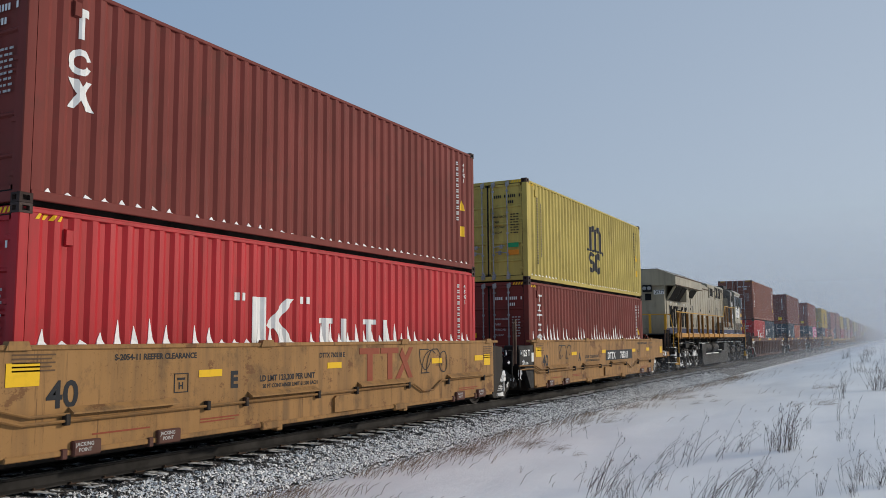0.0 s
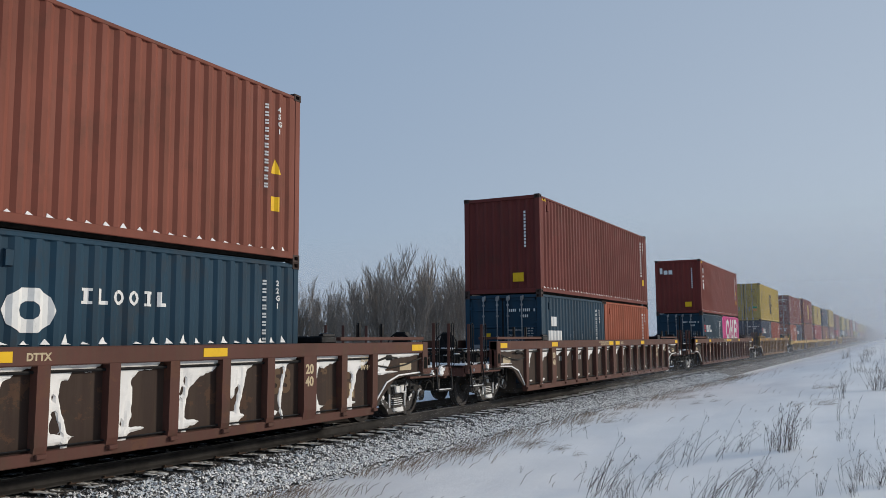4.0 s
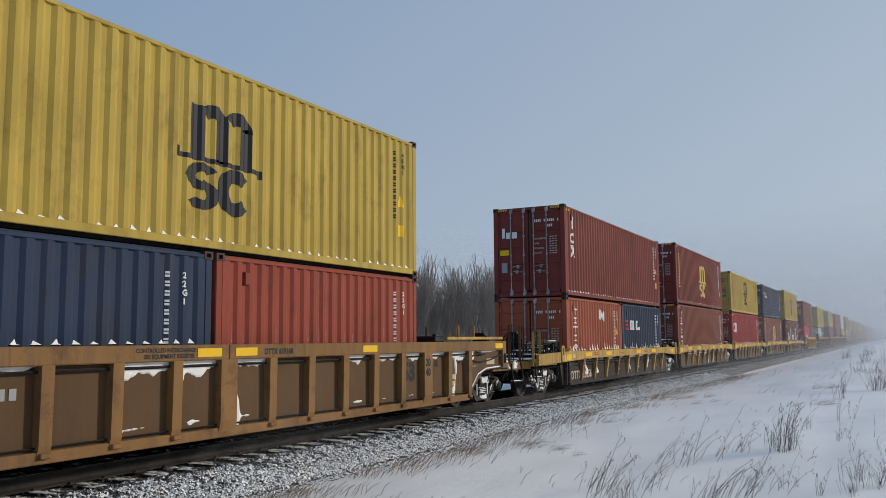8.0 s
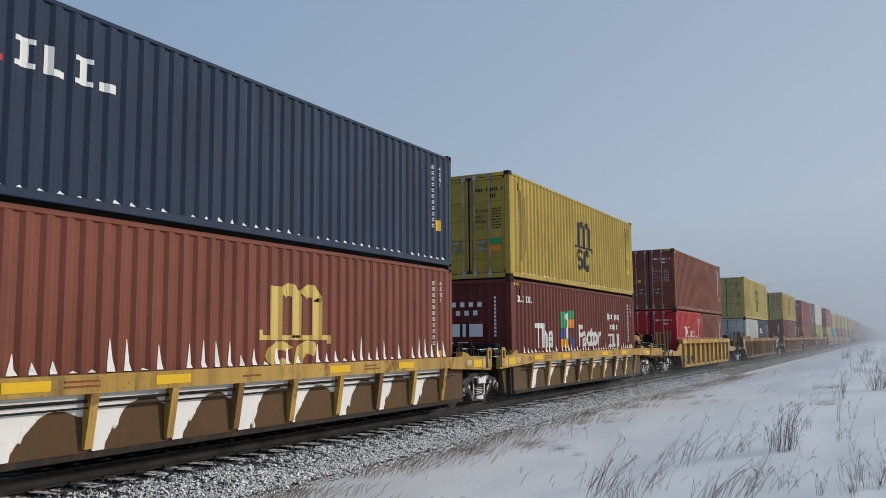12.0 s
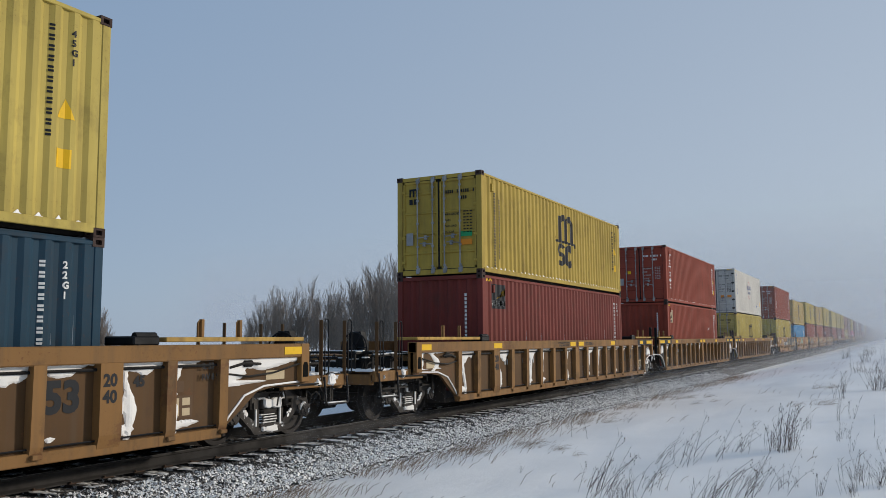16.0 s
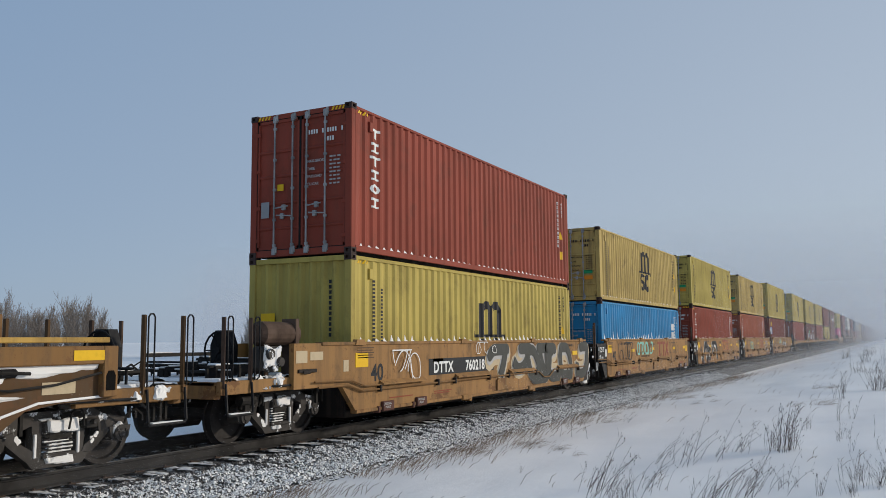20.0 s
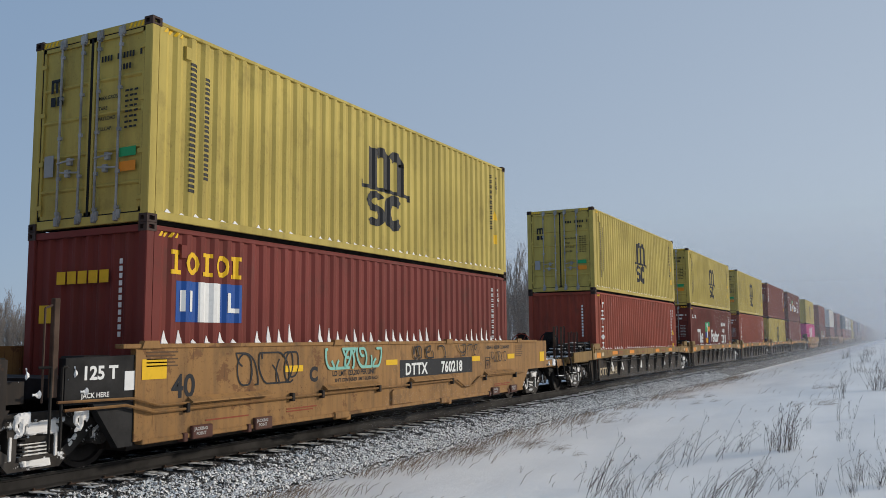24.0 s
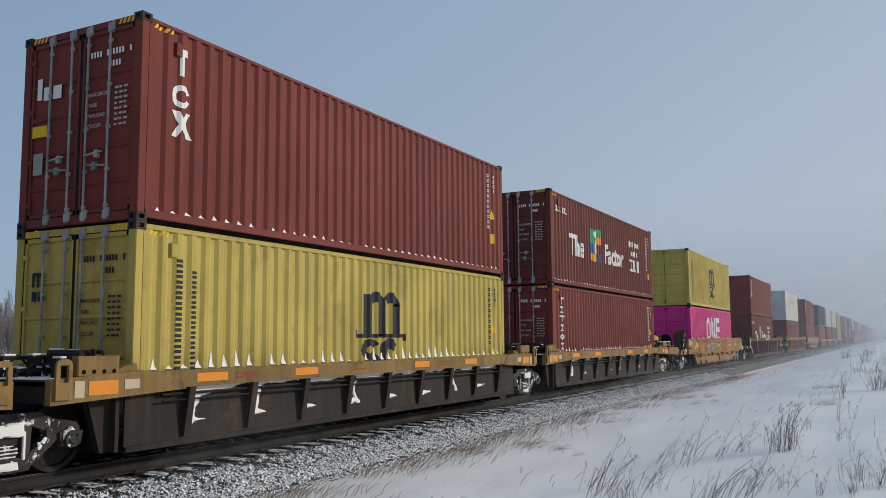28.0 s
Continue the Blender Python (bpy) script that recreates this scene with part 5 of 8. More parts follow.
def caked(seed, areas, cell=.03):
    """Snow caked on ironwork: areas are (x, y0, y1, z0, z1, how full)."""
    rnd, m = random.Random(seed), Mb()
    for x, y0, y1, z0, z1, full in areas:
        o = rnd.uniform(0, 90)
        w, h = y1 - y0, z1 - z0

        def field(u, v):
            y, z = u * w, v * h
            n = noise.noise((3.5 * y + o, 2.2 * z, o)) + .5 * noise.noise((9 * y + o, 6 * z, 2.0)) + .3 * noise.noise((24 * y, 14 * z + o, 5.0))
            e = min(1.0, 5 * min(u, 1 - u), 4 * min(v + .06, 1 - v))
            return .5 * n + (full - .5) - .6 * (1 - e)
        crust(m, x, y0, y1, z0, z1, field, .03, cell)
    return m


def caked_top(seed, x0, x1, y0, y1, z):
    """Snow lying on a deck, with a wandering edge and bare patches."""
    flat = Mb()
    rnd = random.Random(seed)
    o = rnd.uniform(0, 90)

    def field(u, v):
        n = noise.noise((5 * u + o, 5 * v, o)) + .5 * noise.noise((13 * u, 12 * v + o, 3.0))
        return .32 + .5 * n - .9 * max(0, .06 - min(u, 1 - u, v, 1 - v)) * 8
    crust(flat, 0, y0, y1, x0, x1, field, .045, .06)
    flat.v = [(c, b, z + a) for a, b, c in flat.v]
    return flat


def scrawl(seed, w, h, strokes, thick):
    """Sprayed scribble: looping ribbons with no letters in them."""
    rnd, m = random.Random(seed), Mb()
    for s in range(strokes):
        y, z = w * (s + .5) / strokes + rnd.uniform(-.05, .05), h * rnd.uniform(.2, .8)
        a, turn = rnd.uniform(0, 6.28), rnd.choice((-1, 1)) * rnd.uniform(.25, .6)
        p = (y, z)
        lo, hi = min(thick / 2, h / 2), max(h - thick / 2, h / 2)
        for i in range(22):
            a += .55 * turn + rnd.uniform(-.16, .16)
            q = (p[0] + .11 * h * math.cos(a), max(lo, min(hi, p[1] + .16 * h * math.sin(a))))
            dx, dz = q[0] - p[0], q[1] - p[1]
            l = math.hypot(dx, dz) or 1
            nx, nz = -dz / l * thick / 2, dx / l * thick / 2
            x = .0002 * (i + 3 * (s % 3))
            m.f.append([len(m.v) + k for k in range(4)])
            m.v += [(x, p[0] + nx, p[1] + nz), (x, p[0] - nx, p[1] - nz), (x, q[0] - nx, q[1] - nz), (x, q[0] + nx, q[1] + nz)]
            m.f.append([len(m.v) + k for k in range(8)])
            m.v += [(x + .0001, q[0] + thick / 2 * math.cos(k * math.pi / 4), q[1] + thick / 2 * math.sin(k * math.pi / 4)) for k in range(8)]
            p = q
    return m


def words_on(root, text, x, y, z, h, ink, name="lettering", label="", gap=1.0, bold=0.0):
    """Painted words on a flat side that faces the field."""
    def make():
        bm = bmesh.new()
        for p in letters(text, 0, 0, h, gap, bold):
            bm.faces.new([bm.verts.new((0, a, b)) for a, b in p])
        me = bpy.data.meshes.new("lettering")
        bm.to_mesh(me)
        bm.free()
        me.materials.append(None)
        return me
    part(name, once(("lettering", text, h, gap, bold), make), INK[ink], root, label or "painted words", at=(x, y, z))


def plates(root, x, shapes, ink, name="plate", label=""):
    if name == "fine_print":
        def block():
            m = Mb()
            for y, z, w, h in shapes:
                m.box(0, .004, y, y + w, z, z + h)
            return m
        part(name, once(("fine_print", *shapes), block), INK[ink], root, label, at=(x, 0, 0))
        return
    for y, z, w, h in shapes:
        part(name, once(("plate_%s" % name, w, h), lambda: Mb().box(0, .004, 0, w, 0, h)), INK[ink], root, label, at=(x, y, z))


def clutter(seed, x0, x1, y0, y1, z, n):
    """Brake rigging on a deck: flat bars on short feet, valves, small tanks and hoses; and the snow that lies on them."""
    rnd, m, w = random.Random(seed), Mb(), Mb()

    def bar(xa, xb, ya, yb, zz, t):
        m.box(xa, xb, ya, yb, zz, zz + t, .006)
        for k in range(3):
            if rnd.random() < .75:
                if xb - xa > yb - ya:
                    p = xa + (xb - xa) * (k + .1) / 3
                    w.box(p, p + (xb - xa) * rnd.uniform(.15, .3), ya + .004, yb - .004, zz + t, zz + t + rnd.uniform(.012, .03), .006)
                else:
                    p = ya + (yb - ya) * (k + .1) / 3
                    w.box(xa + .004, xb - .004, p, p + (yb - ya) * rnd.uniform(.15, .3), zz + t, zz + t + rnd.uniform(.012, .03), .006)
        m.box(xa, xa + .04, ya, ya + .04, z - .02, zz).box(xb - .04, xb, yb - .04, yb, z - .02, zz)
    for i in range(max(2, n // 5)):
        y, h = rnd.uniform(y0, y1), rnd.uniform(.06, .34)
        bar(x0, x1 - rnd.uniform(0, .25), y, y + rnd.uniform(.04, .09), z + h, rnd.uniform(.03, .06))
        x, h = rnd.uniform(x0, x1), rnd.uniform(.06, .34)
        bar(x - .03, x + rnd.uniform(.02, .06), y0, y1 - rnd.uniform(0, .3), z + h, rnd.uniform(.03, .06))
    for i in range(n):
        x, y, k = rnd.uniform(x0, x1), rnd.uniform(y0, y1), rnd.random()
        if k < .35:
            r, h = rnd.uniform(.1, .22), rnd.uniform(.12, .3)
            m.rod([(x, y - r, z), (x + .02, y - r * .8, z + h * .7), (x + .03, y, z + h), (x + .02, y + r * .8, z + h * .6), (x, y + r, z + .02)], rnd.uniform(.012, .02), 5)
        elif k < .8:
            a, b, h = rnd.uniform(.03, .10), rnd.uniform(.03, .12), rnd.uniform(.08, .3)
            m.box(x - a, x + a, y - b, y + b, z - .02, z + h, .012).tube((x, y, z + h * .6), (x + a + .06, y, z + h * .6), .035, .03, 8)
            w.box(x - a * .9, x + a * .9, y - b * .9, y + b * .9, z + h, z + h + .025, .01)
        else:
            m.tube((x, y - .16, z + .13), (x, y + .16, z + .13), .08, None, 10).box(x - .03, x + .03, y - .05, y + .05, z - .02, z + .1)
            w.box(x - .05, x + .04, y - .14, y + .13, z + .205, z + .225, .008)
    return m, w


POLE = {"car_ochre": SHEET["car_ochre"], "car_tan": RUSTY, "car_yellow": PAINT["car_yellow"], "car_worn": PAINT["car_worn"]}


def loop_iron(y, z0, z1, x=1.47, w=.11):
    """A tall narrow loop of round bar."""
    return Mb().rod([(x, y, z0), (x, y, z1 - .04), (x, y + .03, z1), (x, y + w - .03, z1), (x, y + w, z1 - .04), (x, y + w, z0 + .04), (x - .02, y + w - .04, z0)], .0115, 6)


def end_gear(car, y, face, hue, z=1.0, wheel=True, posts=(1.4, .9), tall=.92):
    """What stands on a coupler end: deck, draft sill, coupler, hand brake, posts with grab irons, steps, pipes. face: -1 leading end, +1 trailing; posts: how far out the two posts stand."""
    f = face
    reach = posts[0] + .08

    def span(p, q):
        return min(f * p, f * q), max(f * p, f * q)
    dark = hue in ("car_brown", "car_worn")
    part("draft_sill", once(("draft_sill", f), lambda: Mb().box(-.32, .32, -1.5, 1.35, .62, .98, .02).box(-.22, .22, *span(1.35, 1.62), .68, .92, .02)), IRON, car, at=(0, y, 0))
    part("coupler", once(("coupler", f), lambda: Mb().box(-.09, .09, *span(1.55, 1.9), .76, .90, .02).prism([(-.16, f * 1.78), (.14, f * 1.78), (.17, f * 1.98), (.02, f * 2.0), (-.18, f * 1.92)], 'z', .70, .98)), IRON, car, "cast knuckle coupler", at=(0, y, 0))
    part("end_deck", once(("end_deck", f, z, reach), lambda: Mb().box(-1.35, 1.35, *span(-1.15, reach), z - .08, z - .03).box(-1.3, 1.3, *span(reach - .14, reach), z - .28, z - .03, .01)
                          .box(1.33, 1.42, *span(-.4, reach), z - .22, z - .02, .01).box(-1.2, 1.2, -.2, .2, z - .2, z - .06)), PAINT[hue], car, "end deck with a crust of snow", at=(0, y, 0))
    part("snow", once(("deck_snow", f, z, reach), lambda: caked_top(61 + f, -1.25, 1.36, *span(-1.0, reach - .03), z - .03)), SNOW, car, "snow on the end deck", at=(0, y, 0), kind="stuff")
    for k, p in enumerate(posts):
        post = once(("corner_pole", f, z), lambda: Mb().box(1.38, 1.45, -.045, -.028, z - .12, z + tall, .004).box(1.38, 1.395, -.028, .045, z - .12, z + tall, .004))
        part("corner_pole", post, PAINT["car_brown"] if dark else POLE.get(hue, RUSTY), car, "upright angle-iron post", at=(0, y + f * p, 0))
        part("corner_pole", post, PAINT["car_brown"] if dark else POLE.get(hue, RUSTY), car, at=(-2.8, y + f * p, 0))
        part("grab_iron", once(("grab_iron", f, z), lambda: loop_iron(.0, z - .02, z + tall + .01)), BLACK, car, "tall looped grab iron", at=(0, y + f * p, 0))
    y0, y1 = span(posts[1] + .03, posts[0])
    st = part("step", once(("step", z, round(y1 - y0, 2)), lambda: Mb().rod([(1.44, 0, z - .05), (1.48, 0, z - .48), (1.48, .03, z - .52), (1.48, y1 - y0 - .03, z - .52), (1.48, y1 - y0, z - .48), (1.44, y1 - y0, z - .05)], .020, 6).box(1.38, 1.49, .03, y1 - y0 - .03, z - .535, z - .505)), BLACK, car, "hanging foot step", at=(0, y + y0, 0))
    part("snow", once(("step_snow", z, round(y1 - y0, 2)), lambda: Mb().box(1.385, 1.485, .07, (y1 - y0) * .55, z - .506, z - .486, .008).box(1.39, 1.48, (y1 - y0) * .5, y1 - y0 - .05, z - .506, z - .492, .006)), SNOW, st, "snow on the step", kind="stuff")
    part("air_hose", once(("air_hose", f), lambda: Mb().rod([(.32, f * 1.5, .75), (.34, f * 1.75, .60), (.32, f * 1.95, .42), (.30, f * 2.1, .38)], .024, 8)), BLACK, car, at=(0, y, 0))
    part("cross_pipe", once(("cross_pipe", f, z), lambda: Mb().rod([(1.30, -.9, z - .14), (1.44, -.5, z - .14), (1.44, .5, z - .16), (1.30, .8, z - .3)], .02, 6).tube((-1.3, f * .55, z + .22), (1.3, f * .55, z + .22), .022, None, 6).tube((-1.2, f * .55, z), (-1.2, f * .55, z + .22), .02, None, 6).tube((1.2, f * .55, z), (1.2, f * .55, z + .22), .02, None, 6).box(-.9, .5, f * .2 - .12, f * .2 + .12, z + .0, z + .13, .02)), BLACK, car, at=(0, y, 0))
    rig, cap = clutter(int(abs(y) * 10) + f, -.9, 1.25, *span(-.9, posts[0] - .2), z, 22)
    part("brake_rigging", rig, IRON, car, "dark brake rigging and pipes", at=(0, y, 0))
    part("snow", cap, SNOW, car, "snow on the rigging", at=(0, y, 0), kind="stuff")
    part("snow", once(("gear_snow", f, z, posts), lambda: caked(31 + f, [(1.425, *span(.2, posts[0]), z - .24, z + .02, .5), (.325, -1.4, 1.3, .62, .98, .7), (1.425, -.6, .3, z - .22, z + .02, .42)])), CAKED, car, "snow caked on the end sill", at=(0, y, 0), kind="stuff")
    rig, cap = clutter(int(abs(y) * 10) + 5 + f, .5, 1.35, -1.0, 1.3, .55, 9)
    part("brake_levers", rig, IRON, car, "levers and rods under the deck", at=(0, y, 0))
    if wheel:
        b = part("hand_brake", once(("hand_brake", f, z), lambda: Mb().prism([(-.2, z + .0), (.2, z + .0), (.22, z + .5), (.12, z + .74), (-.12, z + .74), (-.22, z + .5)], 'y', -.06, .1).box(-.06, .06, -.02, .06, z - .1, z + .1)), BLACK, car, "hand brake housing", at=(.55, y + f * .75, 0))

        def ring():
            m = Mb()
            n = 16
            for i in range(n):
                a, c = 2 * math.pi * i / n, 2 * math.pi * (i + 1) / n
                m.tube((.3 * math.cos(a), 0, .3 * math.sin(a)), (.3 * math.cos(c), 0, .3 * math.sin(c)), .016, None, 6)
            for i in range(6):
                a = 2 * math.pi * i / 6
                m.tube((0, 0, 0), (.3 * math.cos(a), 0, .3 * math.sin(a)), .012, None, 5)
            return m.tube((0, -.05, 0), (0, .04, 0), .05, None, 10)
        part("brake_wheel", once("brake_wheel", ring), PAINT["rust_red"] if hue == "car_tan" and face > 0 else BLACK, b, "spoked hand brake wheel", at=(0, -.10, z + .42))


GAP_A = 7.72            # half the pitch of coupled 40-foot units


def well_car(kind, s, ends, hue, detail=2, black_end=False, number=True):
    """One unit of a well car. ends: 'c' a coupler end, 'a' a joint with its truck, 'x' a joint whose truck the neighbour owns."""
    label = {"smooth": "tan smooth-sided well car stained with rust and graffiti", "ribbed": "%s ribbed well car with snow in its bays" % {"car_brown": "dark brown", "car_ochre": "ochre-brown", "car_tan": "tan", "car_yellow": "tan"}.get(hue, "tan"),
             "chord": "yellow-topped well car with slanted ribs over dark sides", "ribbed40": "tan ribbed short well car with numbers on its side"}[kind]
    car = thing("well_car", label, "rail car", "well cars of the train")
    paint = PAINT[hue]
    long = kind == "ribbed"
    half, joint, tc, cpl = (8.25, 9.75, 9.55, 11.8) if long else (6.35, GAP_A, 8.0, 9.85)
    RIDES.append((car, s, 0.0))
    for e, f in zip(ends, (-1, 1)):
        if e == 'c':
            truck(car, f * tc)
            end_gear(car, f * (tc + (.35 if long else 0)), f, hue, 1.02 if kind != "chord" else 1.06, detail > 0, {"smooth": (1.67, 1.07), "ribbed": (1.35, .65)}.get(kind, (1.4, .9)), .72 if kind == "chord" else .92)
        elif e == 'a':
            truck(car, f * joint)
    part("well_floor", once(("well_floor", half), lambda: Mb().box(-1.25, 1.25, -half, half, .20, .30).box(-1.3, 1.3, -half - .06, -half, .2, 1.0).box(-1.3, 1.3, half, half + .06, .2, 1.0)), CHORD_DARK, car)
    tips = [half + (1.75 if e == 'c' else 1.05) for e in ends]
    if kind == "smooth":
        out = 1.5
        near, far = ends

        def sheet():
            y0, y1 = -half - (1.8 if near == 'c' else .12), half + (1.8 if far == 'c' else .12)
            top, mid, low = 1.54, .80, .33
            p = [(y0, top), (y0, mid), (-half - .45, mid), (-half + .0, low), (half, low), (half + .45, mid), (y1, mid), (y1, top)] if near == far == 'c' else \
                [(y0, top), (y0, mid), (-half - .45, mid), (-half, low), (y1, low), (y1, top)] if near == 'c' else \
                [(y0, top), (y0, low), (half, low), (half + .45, mid), (y1, mid), (y1, top)] if far == 'c' else [(y0, top), (y0, low), (y1, low), (y1, top)]
            return Mb().prism(p, 'x', out - .10, out)
        for t in (0, math.pi):
            if not t or detail:
                part("side_sheet", once(("side_sheet", near, far), sheet), paint, car, turn=t) if not t else part("side_sheet", once(("far_side_sheet", 0), lambda: Mb().box(-1.5, -1.4, -half, half, .33, 1.54)), paint, car)
        part("top_chord", once(("top_chord", kind, *tips), lambda: Mb().box(out - .14, out + .025, -tips[0] + .7, tips[1] - .7, 1.50, 1.56, .01)), paint, car)
        part("bottom_chord", once(("bottom_chord", kind), lambda: Mb().box(out - .12, out + .02, -half, half, .28, .345, .01)), paint, car)
        if detail:
            pipe = once("side_pipe", lambda: Mb().rod([(out + .05, -half - 1.2, .80), (out + .05, -half - .3, .80), (out + .05, -half + .15, .68), (out + .05, 2.5, .71), (out + .05, 2.9, .55), (out + .05, 3.3, .55), (out + .05, 3.7, .73), (out + .05, half, .74)], .02, 6)
                        .rod([(out + .05, -half - 1.3, .90), (out + .05, -half - .2, .88), (out + .05, -half + .25, .76), (out + .05, -4.6, .76)], .018, 6))
            part("side_pipe", pipe, PAINT["car_ochre"], car, "grimy air pipe along the side")
            ledge = once("side_step", lambda: Mb().prism([(out, .84), (out + .10, .775), (out + .10, .755), (out, .75)], 'y', 0, 1.68))
            for y in (-5.55, -2.42, .54, 4.03):
                part("side_step", ledge, paint, car, "long narrow step along the side", at=(0, y, 0))
            clip = once("pipe_clip", lambda: Mb().box(out, out + .08, -.035, .035, .63, .76, .01))
            for y in (-5.6, -3.3, -2.5, -.7, .45, 2.3, 4.0, 5.8):
                part("pipe_clip", clip, CHORD_DARK, car, at=(0, y, 0))
            pad = once("jacking_pad", lambda: Mb().box(out - .02, out + .06, -.2, .2, .26, .44, .015).box(out - .1, out + .04, -.34, -.26, .24, .36, .01))
            for y in (-5.3, -4.0, 4.6, 5.7):
                part("jacking_pad", pad, PAINT["car_brown"], car, "brown jacking pad", at=(0, y, 0))
                words_on(car, "JACKING", out + .063, y - .17, .375, .045, "faded", label="small white words")
                words_on(car, "POINT", out + .063, y - .13, .31, .045, "faded", label="small white words")
            for y in (-1.9, 2.0):
                part("foot_block", once("foot_block", lambda: Mb().box(out - .02, out + .05, -.22, .22, .24, .36, .02).box(out - .1, out + .02, .16, .3, .2, .3, .01)), paint, car, at=(0, y, 0))
            part("drain_box", once("drain_box", lambda: Mb().prism([(-.42, .36), (.42, .36), (.42, .60), (.36, .64), (-.36, .64), (-.42, .60)], 'x', out, out + .045)), paint, car, at=(0, .2, 0))
            part("lock_plate", once("lock_plate", lambda: Mb().prism([(-.16, 1.50), (-.12, 1.60), (.12, 1.60), (.16, 1.50)], 'x', out - .05, out + .045)), paint, car, at=(0, -half + .1, 0))
            for y in (-2.0, 2.2, half - .2):
                part("lock_plate", once("lock_plate", lambda: None), paint, car, at=(0, y, 0))
            x = out + .003
            for y, z, w, h in ((-half - .02, 1.10, .42, .26), (-3.44, 1.09, .46, .10), (-.39, 1.11, .42, .10), (3.35, 1.09, .45, .11), (5.42, 1.10, .44, .12), (half - .42 + (1.7 if far == "c" else 0), .98, .34, .26)):
                plates(car, x, [(y, z, w, h)], "yellow", "reflector", "yellow reflective plate")
            unit = "E" if int(s) % 3 == 0 else "A" if int(s) % 3 == 1 else "C"
            words_on(car, "40", x, -half + .50, .84, .31, "black", label="black painted number", bold=.005)
            words_on(car, unit, x, -2.80, .92, .23, "black", label="black painted letter", bold=.04)
            words_on(car, "LD LMT 123,200 PER UNIT", x, -2.15, .975, .088, "black", label="black stencilled load limit", bold=.02)
            words_on(car, "20 FT CONTAINER LIMIT 61,500 EACH", x, -2.08, .87, .06, "black", label="black stencilled container limit", bold=.01)
            words_on(car, "S-2054-11 REEFER CLEARANCE", x, 4.13 if number else -4.9, 1.36, .075, "black", label="black stencilled words", bold=.02)
            plates(car, x, [(-half + .05, 1.44 - .045 * i, .55 - .05 * (i % 2), .018) for i in range(5)] + [(5.9, 1.40 - .05 * i, .50 - .04 * (i % 3), .02) for i in range(6)], "dim", "fine_print", "block of fine print bars")
            plates(car, x, [(4.6, .50, .95, .02), (4.6, .46, .8, .02), (-5.2, .48, .9, .02), (-3.4, .50, .8, .02), (-3.4, .46, .7, .02)], "rust", "fine_print")
            part("box_mark", once("box_mark", lambda: Mb().box(0, .004, 0, .26, 0, .012).box(0, .004, 0, .26, .248, .26).box(0, .004, 0, .012, .012, .248).box(0, .004, .248, .26, .012, .248).box(0, .004, .06, .2, .17, .20)), INK["black"], car, "outlined clearance mark", at=(x, 4.10 if number else -3.9, .90))
            words_on(car, "H", x, 4.18 if number else -3.82, .95, .09, "black", bold=.03)
            if number:
                py = {28: .04, 352: -3.62}.get(int(s), .13)
                part("number_panel", once("number_panel", lambda: Mb().box(0, .004, 0, 3.25, 0, .34)), INK["black"], car, "black number panel", at=(x, py, .85))
                words_on(car, "DTTX", x + .007, py + .20, .90, .225, "white", "number", "white stencilled car number", 1.12, .02)
                words_on(car, "760311" if s < 100 else "760218", x + .007, py + 1.72, .90, .225, "white", "number", "white stencilled car number", 1.08, .02)
            else:
                words_on(car, "DTTX 760218 " + unit, x, -.62, 1.30, .08, "black", label="small black car number", bold=.02)
                part("emblem", once("rust_emblem", lambda: Mb().prism([(.60, 1.44), (1.28, 1.44), (1.28, 1.33), (1.04, 1.33), (1.04, .84), (.86, .84), (.86, 1.33), (.60, 1.33)], 'x', x, x + .004).prism([(1.32, 1.44), (1.98, 1.44), (1.98, 1.33), (1.75, 1.33), (1.75, .84), (1.57, .84), (1.57, 1.33), (1.32, 1.33)], 'x', x, x + .004)
                     .prism([(1.86, .84), (2.04, .84), (2.56, 1.44), (2.40, 1.44)], 'x', x, x + .004).prism([(2.02, 1.30), (2.12, 1.44), (2.54, .84), (2.36, .84)], 'x', x + .0045, x + .0075)), INK["rust"], car, "rust-red bar emblem")
            big = [("cream", -.45, .38, 6.7, 1.10, 8, .52), ("faded", -.45, .38, 6.7, 1.10, 8, .38), ("charcoal", -.45, .38, 6.7, 1.10, 8, .29)]
            tag = {12: [("black", 3.2, .9, .9, .5, 4, .02)], 28: [("black", -4.3, 1.0, 1.0, .40, 4, .022)], 352: big + [("white", -5.1, .80, .65, .6, 4, .025), ("white", -1.3, 1.25, .9, .28, 4, .018)],
                   367: [("teal", -2.4, .95, 1.9, .50, 6, .08), ("black", -5.0, .80, 1.5, .65, 5, .035), ("black", 2.7, .95, 1.4, .45, 5, .016)], 382: [("white", -5.2, .40, 3.4, 1.0, 6, .30), ("black", -5.2, .40, 3.4, 1.0, 6, .19), ("orange", .5, .9, 2.0, .45, 6, .03)],
                   398: [("teal", -4.0, .8, 1.4, .5, 5, .05), ("grey", 3.0, .6, 2.2, .7, 6, .05)], 413: [("black", -4.6, .92, 1.4, .50, 6, .028), ("teal", -2.3, 1.08, 1.7, .38, 7, .05), ("black", .5, 1.20, 1.4, .27, 5, .03), ("black", 2.75, 1.22, .8, .26, 4, .025), ("black", 4.4, 1.05, .75, .24, 5, .02)]}.get(int(s), [("grey", -3, .6, 2.0, .7, 6, .06)])
            for ti, (ink, ty, tz, tw, th, ts, tk) in enumerate(tag):
                seed = int(s) + (0 if tk > .15 else ti)
                part("graffiti", once(("graffiti", int(s), ti), lambda: scrawl(seed, tw, th, ts, tk)), INK[ink], car, "sprayed graffiti scribble", at=(x + .002 + .009 * ti, ty, tz))
